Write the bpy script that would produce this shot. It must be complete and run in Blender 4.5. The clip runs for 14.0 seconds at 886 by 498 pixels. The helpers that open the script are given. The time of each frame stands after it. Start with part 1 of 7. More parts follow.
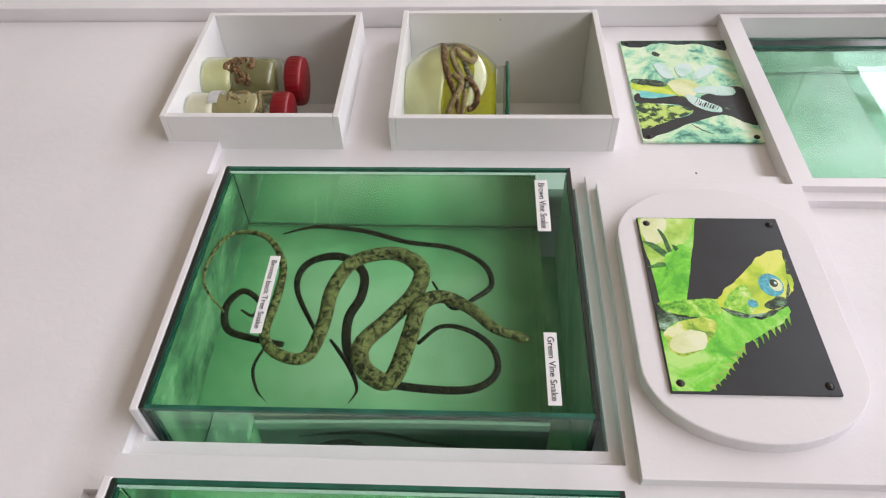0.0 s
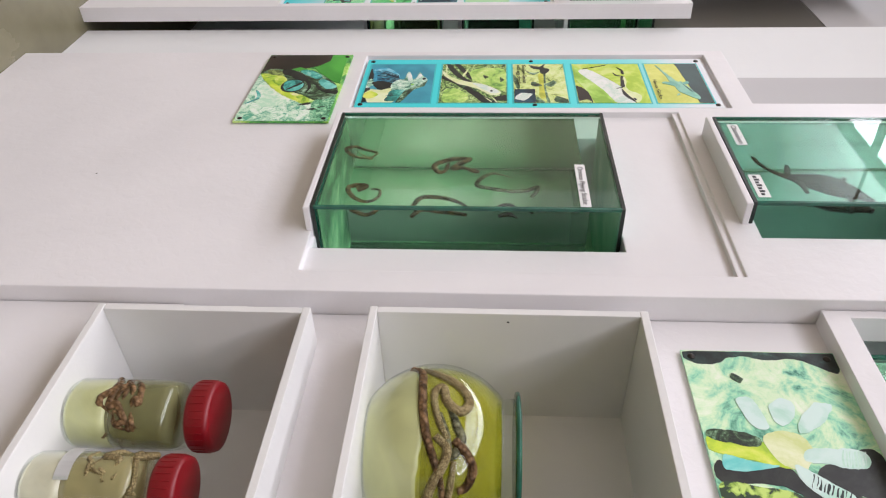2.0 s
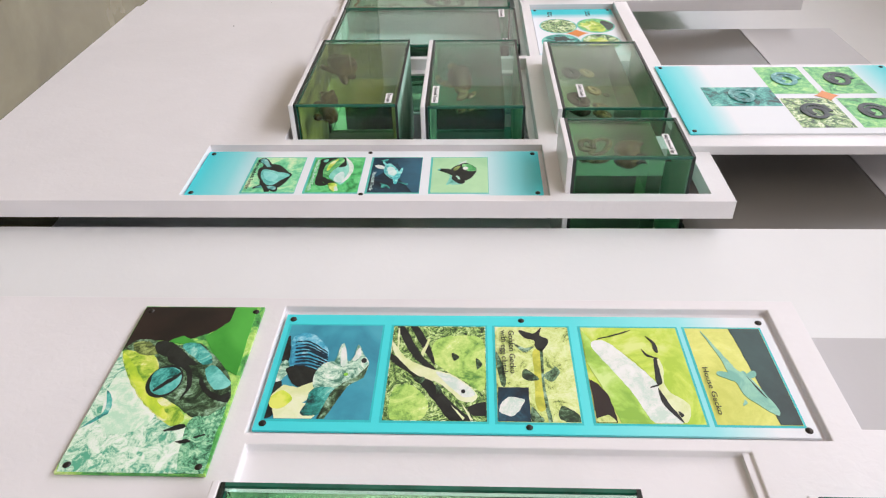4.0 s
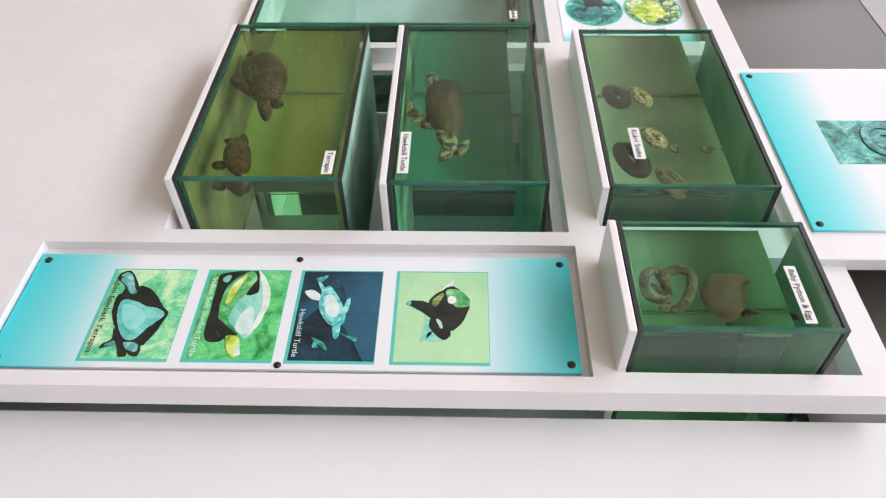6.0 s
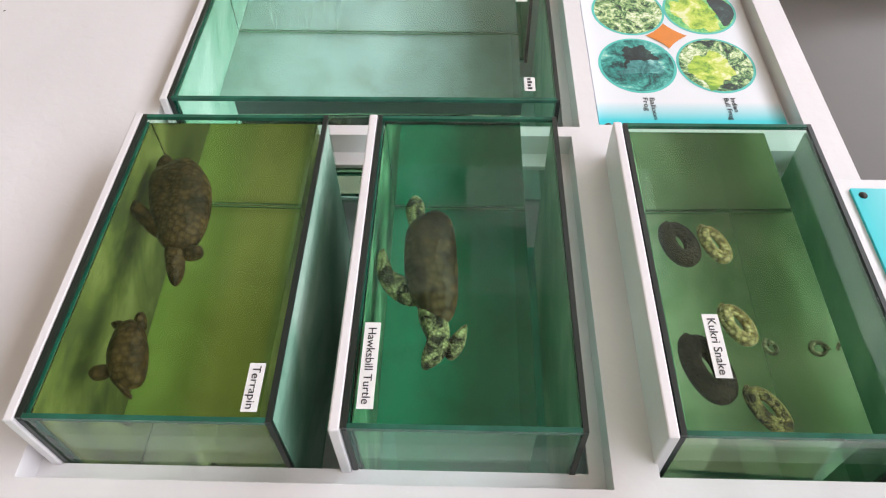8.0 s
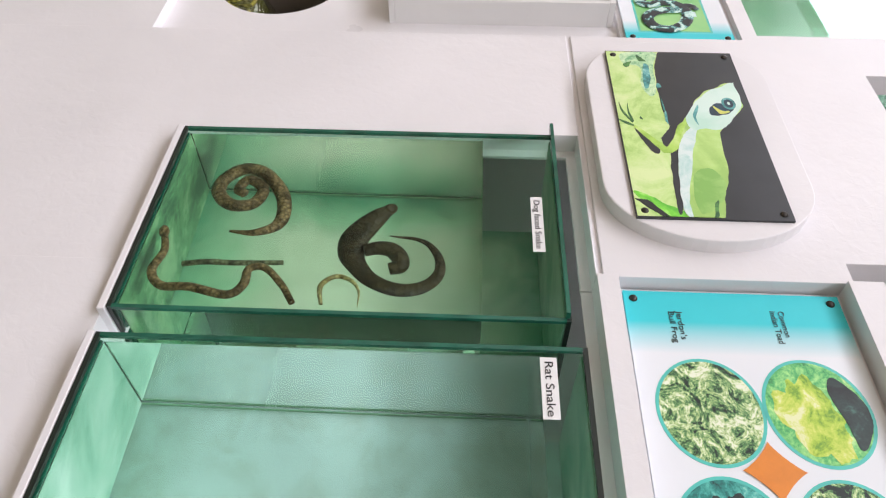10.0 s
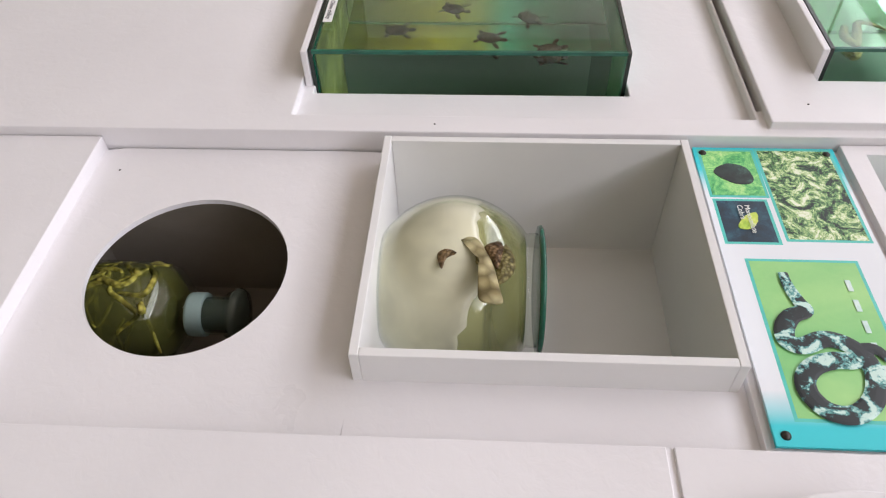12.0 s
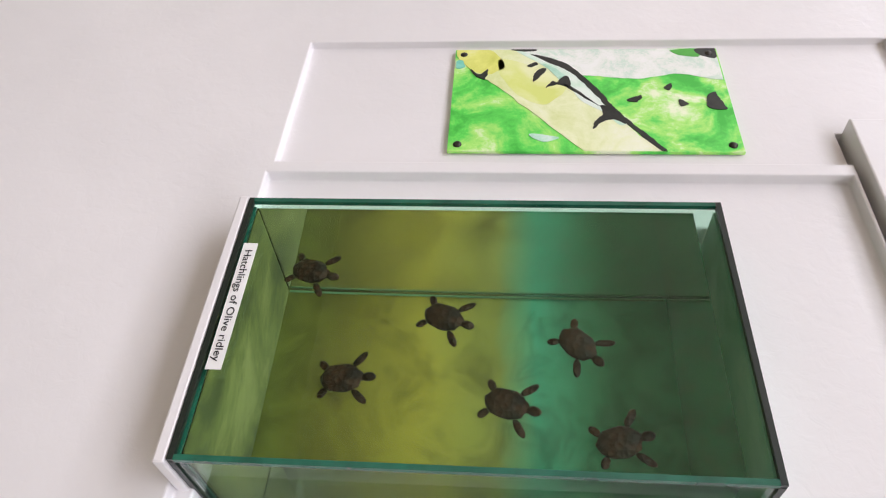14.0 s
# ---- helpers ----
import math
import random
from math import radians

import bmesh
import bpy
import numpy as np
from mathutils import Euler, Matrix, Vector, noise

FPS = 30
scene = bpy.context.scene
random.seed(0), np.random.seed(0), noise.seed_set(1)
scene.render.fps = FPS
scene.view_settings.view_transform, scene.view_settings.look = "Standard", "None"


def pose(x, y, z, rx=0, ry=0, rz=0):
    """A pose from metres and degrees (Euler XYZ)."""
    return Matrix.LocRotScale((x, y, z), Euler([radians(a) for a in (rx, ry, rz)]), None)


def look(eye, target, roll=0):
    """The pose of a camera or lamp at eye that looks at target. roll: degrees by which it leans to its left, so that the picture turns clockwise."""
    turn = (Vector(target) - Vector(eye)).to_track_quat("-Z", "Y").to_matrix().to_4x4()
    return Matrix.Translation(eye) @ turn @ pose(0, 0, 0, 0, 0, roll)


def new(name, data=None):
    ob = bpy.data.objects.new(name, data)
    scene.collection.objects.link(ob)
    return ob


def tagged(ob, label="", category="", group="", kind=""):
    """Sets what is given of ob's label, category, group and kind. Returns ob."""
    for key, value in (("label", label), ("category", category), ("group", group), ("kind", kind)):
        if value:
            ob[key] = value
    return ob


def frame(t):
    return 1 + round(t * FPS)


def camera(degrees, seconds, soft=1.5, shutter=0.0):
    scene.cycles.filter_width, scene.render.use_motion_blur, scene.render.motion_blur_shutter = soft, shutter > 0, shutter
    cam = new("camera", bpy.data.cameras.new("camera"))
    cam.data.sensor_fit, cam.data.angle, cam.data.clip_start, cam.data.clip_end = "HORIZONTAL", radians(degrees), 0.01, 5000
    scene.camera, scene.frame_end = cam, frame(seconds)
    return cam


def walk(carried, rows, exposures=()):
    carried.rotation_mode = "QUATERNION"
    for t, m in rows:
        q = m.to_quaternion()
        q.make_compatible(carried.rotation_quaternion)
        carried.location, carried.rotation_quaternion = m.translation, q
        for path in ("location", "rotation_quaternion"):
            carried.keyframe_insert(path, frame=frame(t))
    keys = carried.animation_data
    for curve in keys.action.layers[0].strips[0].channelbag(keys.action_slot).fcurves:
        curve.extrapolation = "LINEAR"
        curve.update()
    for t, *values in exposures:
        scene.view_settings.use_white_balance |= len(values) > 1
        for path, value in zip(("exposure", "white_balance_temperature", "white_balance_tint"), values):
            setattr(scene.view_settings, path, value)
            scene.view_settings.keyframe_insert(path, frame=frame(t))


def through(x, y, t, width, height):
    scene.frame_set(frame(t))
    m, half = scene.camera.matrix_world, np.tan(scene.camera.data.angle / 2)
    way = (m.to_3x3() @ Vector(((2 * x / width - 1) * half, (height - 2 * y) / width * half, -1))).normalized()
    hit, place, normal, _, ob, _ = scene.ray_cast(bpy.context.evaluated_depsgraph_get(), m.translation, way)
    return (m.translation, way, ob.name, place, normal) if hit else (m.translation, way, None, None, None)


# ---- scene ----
cam = camera(63.44, 14.0, soft=1.15)
PATH = [
    (0, (-0.7818, -0.8367, 1.5419), (-2.1316, 0.6363, 1.4497), 90.60),
    (0.5, (-0.9177, -0.7945, 1.5374), (-2.3354, 0.6117, 1.4236), 90.74),
    (1, (-1.0530, -0.7452, 1.5490), (-2.5435, 0.5828, 1.4268), 91.02),
    (1.5, (-1.1979, -0.7466, 1.5478), (-2.7365, 0.5256, 1.4283), 91.11),
    (2, (-1.3621, -0.7906, 1.5558), (-2.9236, 0.4528, 1.4309), 90.82),
    (2.5, (-1.4999, -0.7986, 1.5420), (-3.0855, 0.4132, 1.4092), 90.48),
    (3, (-1.6747, -0.7823, 1.5577), (-3.2852, 0.3979, 1.4416), 90.40),
    (3.5, (-1.8629, -0.8145, 1.5619), (-3.4775, 0.3612, 1.4589), 90.26),
    (4, (-2.0811, -0.8655, 1.5692), (-3.6956, 0.3124, 1.4904), 90.24),
    (4.2, (-2.1578, -0.8636, 1.5660), (-3.7749, 0.3107, 1.4895), 90.27),
    (6.3, (-2.9318, -0.8161, 1.5690), (-4.2523, 0.6851, 1.5179), 90.52),
    (6.5, (-2.9891, -0.7927, 1.5727), (-4.2853, 0.7296, 1.5200), 90.54),
    (7, (-3.0935, -0.7741, 1.5727), (-4.3461, 0.7842, 1.5192), 90.54),
    (7.2, (-3.1385, -0.7857, 1.5741), (-4.3657, 0.7926, 1.5194), 90.52),
    (9.3, (-3.6740, -0.7802, 1.5713), (-4.9749, 0.7375, 1.5072), 91.65),
    (9.5, (-3.7519, -0.7766, 1.5663), (-5.0699, 0.7263, 1.5041), 91.70),
    (10, (-3.9796, -0.7957, 1.5647), (-5.3056, 0.7006, 1.5098), 91.71),
    (10.5, (-4.1649, -0.7590, 1.5527), (-5.5415, 0.6896, 1.4718), 91.72),
    (11, (-4.3596, -0.7075, 1.5622), (-5.7873, 0.6903, 1.4743), 91.43),
    (11.5, (-4.5759, -0.7365, 1.5571), (-5.9784, 0.6866, 1.4688), 91.38),
    (12, (-4.7810, -0.7448, 1.5515), (-6.1264, 0.7313, 1.4461), 91.25),
    (12.5, (-4.9889, -0.6927, 1.5430), (-6.2926, 0.8208, 1.4442), 91.32),
    (13, (-5.1525, -0.6734, 1.5377), (-6.4581, 0.8369, 1.4165), 91.58),
    (13.5, (-5.3514, -0.7067, 1.5553), (-6.6294, 0.8237, 1.3985), 91.28),
    (14, (-5.5141, -0.6935, 1.5529), (-6.7717, 0.8523, 1.3827), 90.93),
]
walk(cam, [(t, look((eye[0], eye[1], eye[2] - 0.40), (target[0], target[1], target[2] - 0.40), roll)) for t, eye, target, roll in PATH],
     [(0.0, -0.12), (2.0, -0.10), (3.5, 0.0), (6.5, 0.12), (7.0, 0.14), (9.5, -0.02), (10.5, -0.08), (11.5, -0.22), (12.0, -0.18), (12.5, -0.04), (13.0, -0.02), (14.0, -0.10)])

# All of the display is laid out along the wall: u = height over a datum, v = way along the wall, d = distance out of it.
DATUM = 0.40
WALL = Matrix(((0, -1, 0, 0), (0, 0, -1, 0), (1, 0, 0, -DATUM), (0, 0, 0, 1)))


# ---- light ----
world = bpy.data.worlds.new("world")
scene.world = world
world.use_nodes = True
world.node_tree.nodes["Background"].inputs[0].default_value = (0.9, 0.95, 1.0, 1)
world.node_tree.nodes["Background"].inputs[1].default_value = 0.15
scene.view_settings.exposure = 0.0


def ceiling_lamp(x, y, size_x, size_y, watts, spread=180, colour=(0.912, 0.900, 1.0)):
    data = bpy.data.lights.new("ceiling_light_glow", "AREA")
    data.shape, data.size, data.size_y, data.energy = "RECTANGLE", size_x, size_y, watts
    data.color, data.spread = colour, radians(spread)
    ob = new("ceiling_light_glow", data)
    ob.location = (x, y, 3.44)
    return ob


for lx in (1.8, -0.2, -2.2, -4.2, -6.2, -8.2, -10.2):
    ceiling_lamp(lx, -1.50, 1.9, 0.46, 23)
    ceiling_lamp(lx, -2.45, 1.96, 1.20, 38, 138)

# ---- materials ----


def nodes(name):
    m = bpy.data.materials.new(name)
    m.use_nodes = True
    t = m.node_tree
    return m, t, t.nodes["Principled BSDF"]


def link(t, a, b):
    t.links.new(a, b)


def coords(t, kind="Object"):
    return t.nodes.new("ShaderNodeTexCoord").outputs[kind]


def noise_tex(t, scale, detail=4.0, rough=0.55, warp=0.0, vec=None):
    n = t.nodes.new("ShaderNodeTexNoise")
    n.inputs["Scale"].default_value = scale
    n.inputs["Detail"].default_value = detail
    n.inputs["Roughness"].default_value = rough
    n.inputs["Distortion"].default_value = warp
    link(t, vec or coords(t), n.inputs["Vector"])
    return n


def ramp(t, fac, stops):
    r = t.nodes.new("ShaderNodeValToRGB")
    el = r.color_ramp.elements
    while len(el) < len(stops):
        el.new(0.5)
    for e, (p, c) in zip(el, stops):
        e.position, e.color = p, (*c, 1)
    link(t, fac, r.inputs[0])
    return r


def bump(t, bsdf, height, strength, dist):
    b = t.nodes.new("ShaderNodeBump")
    b.inputs["Strength"].default_value = strength
    b.inputs["Distance"].default_value = dist
    link(t, height, b.inputs["Height"])
    link(t, b.outputs[0], bsdf.inputs["Normal"])


def paint(name, colour, rough=0.4, vary=0.05, grain=0.15, scale=3.0):
    """Brushed paint: faint stains, brush grain, uneven gloss."""
    m, t, b = nodes(name)
    n = noise_tex(t, scale, 6, 0.6, 0.4)
    lo = tuple(c * (1 - vary) for c in colour)
    hi = tuple(min(1, c * (1 + vary * 0.5)) for c in colour)
    link(t, ramp(t, n.outputs[0], [(0.3, lo), (0.7, hi)]).outputs[0], b.inputs["Base Color"])
    g, w = noise_tex(t, 60, 3, 0.6, 0.6), noise_tex(t, 11, 2, 0.5, 0.8)
    add = t.nodes.new("ShaderNodeMath")
    add.operation, add.inputs[1].default_value = "MULTIPLY_ADD", 1.6
    link(t, w.outputs[0], add.inputs[0])
    link(t, g.outputs[0], add.inputs[2])
    mr = t.nodes.new("ShaderNodeMapRange")
    mr.inputs["To Min"].default_value, mr.inputs["To Max"].default_value = rough * 0.75, rough * 1.3
    link(t, n.outputs[0], mr.inputs["Value"])
    link(t, mr.outputs[0], b.inputs["Roughness"])
    bump(t, b, add.outputs[0], grain, 0.002)
    return m


def plain(name, colour, rough=0.5, metal=0.0, vary=0.12, scale=40.0):
    m, t, b = nodes(name)
    n = noise_tex(t, scale, 4)
    lo = tuple(c * (1 - vary) for c in colour)
    link(t, ramp(t, n.outputs[0], [(0.35, lo), (0.65, colour)]).outputs[0], b.inputs["Base Color"])
    b.inputs["Roughness"].default_value, b.inputs["Metallic"].default_value = rough, metal
    return m


def photo(name, stops, scale=20.0, detail=6.0, rough=0.6, warp=1.0, gloss=0.45, fine_part=0.28):
    """A printed photograph: mottled ink colours, broad forms broken up by fine ones."""
    m, t, b = nodes(name)
    n, fine = noise_tex(t, scale, detail, rough, warp), noise_tex(t, scale * 7, 8, 0.75, 0.6)
    mix = t.nodes.new("ShaderNodeMix")
    mix.inputs["Factor"].default_value = fine_part
    link(t, n.outputs[0], mix.inputs[2])
    link(t, fine.outputs[0], mix.inputs[3])
    link(t, ramp(t, mix.outputs[0], [(0.5 + (p - 0.5) * (0.48 + 0.7 * (0.45 - fine_part)), c) for p, c in stops]).outputs[0], b.inputs["Base Color"])
    b.inputs["Roughness"].default_value = gloss
    return m


def fade(name, stops, axis="Z", gloss=0.5):
    """A printed sheet whose ink fades along one axis."""
    m, t, b = nodes(name)
    s = t.nodes.new("ShaderNodeSeparateXYZ")
    link(t, coords(t, "Generated"), s.inputs[0])
    link(t, ramp(t, s.outputs[axis], stops).outputs[0], b.inputs["Base Color"])
    b.inputs["Roughness"].default_value = gloss
    return m


def clear_pane(name, tint):
    """Thin window glass: a pale tint, a mirror sheen that grows at a slant."""
    m, t, b = nodes(name)
    t.nodes.remove(b)
    out = t.nodes["Material Output"]
    tr, gl, mix = (t.nodes.new("ShaderNode" + k) for k in ("BsdfTransparent", "BsdfGlossy", "MixShader"))
    lw, pw, mr = t.nodes.new("ShaderNodeLayerWeight"), t.nodes.new("ShaderNodeMath"), t.nodes.new("ShaderNodeMapRange")
    lw.inputs["Blend"].default_value = 0.5
    pw.operation, pw.inputs[1].default_value = "POWER", 3.9
    link(t, lw.outputs["Facing"], pw.inputs[0])
    mr.inputs["To Min"].default_value, mr.inputs["To Max"].default_value = 0.014, 0.95
    link(t, pw.outputs[0], mr.inputs["Value"])
    tr.inputs[0].default_value = (*tint, 1)
    gl.inputs["Roughness"].default_value = 0.015
    link(t, mr.outputs[0], mix.inputs[0])
    link(t, tr.outputs[0], mix.inputs[1])
    link(t, gl.outputs[0], mix.inputs[2])
    link(t, mix.outputs[0], out.inputs[0])
    return m


def liquid_mat(name, tint, cloud=0.25, scale=5.0):
    """Aged preserving liquid, tinted, here and there a little cloudier."""
    m, t, b = nodes(name)
    n = noise_tex(t, scale, 3, 0.5, 0.5)
    lo = tuple(c * (1 - cloud) for c in tint)
    link(t, ramp(t, n.outputs[0], [(0.3, lo), (0.7, tint)]).outputs[0], b.inputs["Base Color"])
    b.inputs["Transmission Weight"].default_value = 1.0
    b.inputs["IOR"].default_value = 1.34
    b.inputs["Roughness"].default_value = 0.0
    b.inputs["Specular IOR Level"].default_value = 0.1
    return m


def patchy_light_sheet(name):
    """A pale backing sheet; the tank's uneven light is painted on as drifting green patches."""
    m, t, b = nodes(name)
    n, g = noise_tex(t, 4.5, 4, 0.55, 0.6), noise_tex(t, 30, 5, 0.6, 0.3)
    r1 = ramp(t, n.outputs[0], [(0.34, (0.22, 0.42, 0.24)), (0.48, (0.54, 0.68, 0.50)), (0.62, (0.80, 0.83, 0.72))])
    r2 = ramp(t, g.outputs[0], [(0.3, (0.86, 0.86, 0.84)), (0.6, (1, 1, 1))])
    mix = t.nodes.new("ShaderNodeMix")
    mix.data_type, mix.blend_type = "RGBA", "MULTIPLY"
    mix.inputs["Factor"].default_value = 1.0
    link(t, r1.outputs[0], mix.inputs[6])
    link(t, r2.outputs[0], mix.inputs[7])
    link(t, mix.outputs[2], b.inputs["Base Color"])
    b.inputs["Roughness"].default_value = 0.6
    return m


def banded_sheet(name, stops, blotch=0.10, scale=7.0, dull=0.55):
    """A backing sheet with bands of colour that wander, broken by blotches."""
    m, t, b = nodes(name)
    sp, n = t.nodes.new("ShaderNodeSeparateXYZ"), noise_tex(t, scale, 5, 0.6, 0.5)
    link(t, coords(t, "Generated"), sp.inputs[0])
    ad = t.nodes.new("ShaderNodeMath")
    ad.operation, ad.inputs[1].default_value = "MULTIPLY_ADD", blotch
    link(t, n.outputs[0], ad.inputs[0])
    link(t, sp.outputs["Z"], ad.inputs[2])
    g = noise_tex(t, 16, 6, 0.65, 0.8)
    mix = t.nodes.new("ShaderNodeMix")
    mix.data_type, mix.blend_type = "RGBA", "MULTIPLY"
    mix.inputs["Factor"].default_value = 1.0
    link(t, ramp(t, ad.outputs[0], stops).outputs[0], mix.inputs[6])
    link(t, ramp(t, g.outputs[0], [(0.34, (dull, dull * 0.97, dull * 0.90)), (0.56, (1, 1, 1))]).outputs[0], mix.inputs[7])
    link(t, mix.outputs[2], b.inputs["Base Color"])
    b.inputs["Roughness"].default_value = 0.5
    return m


# Ochre and teal bands paint in the light reflected inside this tank.
OCHRE_REFLECT_SHEET = banded_sheet("ochre_teal_reflection_sheet", [(0.04, (0.15, 0.17, 0.03)), (0.22, (0.22, 0.18, 0.03)), (0.42, (0.50, 0.39, 0.06)), (0.60, (0.44, 0.42, 0.11)), (0.69, (0.14, 0.66, 0.52)), (0.80, (0.16, 0.62, 0.48)), (0.88, (0.10, 0.40, 0.28)), (1.0, (0.10, 0.38, 0.27))])
GREY_SHEET = banded_sheet("grey_streaked_sheet", [(0.05, (0.30, 0.42, 0.36)), (0.25, (0.56, 0.68, 0.64)), (0.55, (0.64, 0.74, 0.72)), (0.85, (0.54, 0.68, 0.66)), (1.0, (0.46, 0.62, 0.60))], 0.10, 3.0, 0.80)
def shaded_rim_sheet(name, middle, rim, edge):
    """A pale backing sheet; the light lost towards the seams is painted in, unevenly, as green."""
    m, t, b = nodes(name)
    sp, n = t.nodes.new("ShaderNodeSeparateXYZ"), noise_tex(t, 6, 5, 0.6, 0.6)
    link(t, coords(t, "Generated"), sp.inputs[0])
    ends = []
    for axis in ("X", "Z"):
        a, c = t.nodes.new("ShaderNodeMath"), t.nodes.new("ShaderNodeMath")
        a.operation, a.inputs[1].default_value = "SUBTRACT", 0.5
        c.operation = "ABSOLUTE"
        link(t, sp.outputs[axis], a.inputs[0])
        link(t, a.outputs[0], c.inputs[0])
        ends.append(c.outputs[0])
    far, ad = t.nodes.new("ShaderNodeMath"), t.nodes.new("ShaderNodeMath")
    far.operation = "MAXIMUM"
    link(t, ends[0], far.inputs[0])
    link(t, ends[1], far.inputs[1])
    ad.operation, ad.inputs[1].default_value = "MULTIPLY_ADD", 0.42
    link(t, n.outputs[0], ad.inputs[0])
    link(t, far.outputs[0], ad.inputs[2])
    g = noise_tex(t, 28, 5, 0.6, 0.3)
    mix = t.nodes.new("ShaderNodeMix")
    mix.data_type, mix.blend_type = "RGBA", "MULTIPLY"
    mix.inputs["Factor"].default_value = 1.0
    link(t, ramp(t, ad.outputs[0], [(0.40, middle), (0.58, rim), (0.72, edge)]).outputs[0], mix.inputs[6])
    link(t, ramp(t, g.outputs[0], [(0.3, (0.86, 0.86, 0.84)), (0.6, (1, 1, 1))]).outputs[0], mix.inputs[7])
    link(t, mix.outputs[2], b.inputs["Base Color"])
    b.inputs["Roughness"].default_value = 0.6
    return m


# Both sheets carry painted edge shade: pale middle, greener and darker rim.
SHADED_RIM_SHEET = shaded_rim_sheet("green_shaded_rim_sheet", (0.80, 0.83, 0.70), (0.44, 0.64, 0.44), (0.19, 0.40, 0.25))
PALE_SHADED_RIM_SHEET = shaded_rim_sheet("pale_teal_shaded_rim_sheet", (0.78, 0.82, 0.70), (0.40, 0.62, 0.46), (0.12, 0.36, 0.24))
TEAL_SHEET = banded_sheet("deep_teal_sheet", [(0.05, (0.05, 0.36, 0.23)), (0.3, (0.07, 0.44, 0.30)), (0.7, (0.06, 0.37, 0.27)), (1.0, (0.10, 0.46, 0.38))], 0.10, 4.0, 0.75)
# The bright yellow band paints in a reflection across the tank glass.
YELLOW_REFLECT_SHEET = banded_sheet("yellow_reflection_sheet", [(0.05, (0.36, 0.50, 0.15)), (0.32, (0.46, 0.56, 0.19)), (0.46, (0.80, 0.76, 0.34)), (0.68, (0.76, 0.74, 0.32)), (0.80, (0.17, 0.42, 0.26)), (1.0, (0.15, 0.40, 0.26))], 0.05, 3.0, 0.85)
PATCHY_LIGHT = patchy_light_sheet("patchy_light_backing")
WHITE = paint("white_gloss_paint", (0.80, 0.78, 0.79), 0.30, 0.06, 0.22, 2.6)
WHITE_IN = paint("white_matt_paint", (0.76, 0.755, 0.74), 0.5, 0.06, 0.12, 3.0)
BACKWALL = paint("wall_paint", (0.80, 0.81, 0.81), 0.6, 0.04, 0.15, 1.5)
FLOOR = paint("olive_floor_tile", (0.17, 0.155, 0.095), 0.25, 0.25, 0.1, 4.0)
ROOM = paint("beige_wall_paint", (0.46, 0.38, 0.30), 0.6, 0.06, 0.15, 1.5)
CEIL = paint("ceiling_paint", (0.58, 0.56, 0.52), 0.7, 0.03)
SEAL = plain("dark_sealant", (0.012, 0.02, 0.016), 0.35)
EDGE = plain("green_glass_edge", (0.02, 0.14, 0.09), 0.15, 0, 0.4, 25)
PANE = clear_pane("tank_glass", (0.87, 0.97, 0.92))
JARGLASS = clear_pane("jar_glass", (0.94, 0.97, 0.93))
LABEL = plain("label_paper", (0.85, 0.85, 0.84), 0.7, 0, 0.05)
INK = plain("black_ink", (0.015, 0.015, 0.018), 0.6)
SCREW = plain("dark_screw_metal", (0.05, 0.045, 0.04), 0.35, 0.8)
RED = plain("red_plastic", (0.24, 0.004, 0.010), 0.38, 0, 0.15, 15)

# ---- mesh helpers ----
BASE = {}


def thing(name, label, category, at, group="", kind=""):
    ob = new(name)
    ob.empty_display_size = 0.05
    ob.location = WALL @ Vector(at)
    BASE[ob.name] = Vector(ob.location)
    return tagged(ob, label, category, group, kind)


def part(name, bm, material, parent=None, label="", smooth=False, shadow=True, kind="", category=""):
    """Links a bmesh, drawn in u, v, d, as one mesh under a thing or a part."""
    base = BASE[parent.name] if parent else Vector((0, 0, 0))
    bmesh.ops.transform(bm, matrix=Matrix.Translation(-base) @ WALL, verts=bm.verts)
    me = bpy.data.meshes.new(name)
    bm.normal_update()
    bm.to_mesh(me)
    bm.free()
    me.materials.append(material)
    if smooth:
        me.shade_smooth()
    ob = new(name, me)
    ob.parent = parent
    BASE[ob.name] = base
    if not shadow:
        ob.visible_shadow = False
    return tagged(ob, label, category, "", kind)


def box(u0, u1, v0, v1, d0, d1, bevel=0.0, bm=None):
    own = bm or bmesh.new()
    m = Matrix.Translation(((u0 + u1) / 2, (v0 + v1) / 2, (d0 + d1) / 2)) @ Matrix.Diagonal((abs(u1 - u0), abs(v1 - v0), abs(d1 - d0), 1))
    made = bmesh.ops.create_cube(own, size=1.0, matrix=m)
    if bevel:
        edges = {e for v in made["verts"] for e in v.link_edges}
        bmesh.ops.bevel(own, geom=list(edges), offset=bevel, segments=2, affect="EDGES", profile=0.5)
    return own


def prism(points, d0, d1, bevel=0.0):
    """An outline in u, v with thickness from d0 to d1."""
    bm = bmesh.new()
    f = bm.faces.new([bm.verts.new((u, v, d0)) for u, v in points])
    bm.normal_update()
    if f.normal.z < 0:
        f.normal_flip()
    ext = bmesh.ops.extrude_face_region(bm, geom=[f])
    up = [g for g in ext["geom"] if isinstance(g, bmesh.types.BMVert)]
    bmesh.ops.translate(bm, verts=up, vec=(0, 0, d1 - d0))
    bmesh.ops.recalc_face_normals(bm, faces=bm.faces)
    if bevel:
        top = [e for e in bm.edges if all(abs(v.co.z - d1) < 1e-6 for v in e.verts)]
        bmesh.ops.bevel(bm, geom=top, offset=bevel, segments=2, affect="EDGES", profile=0.5)
    return bm


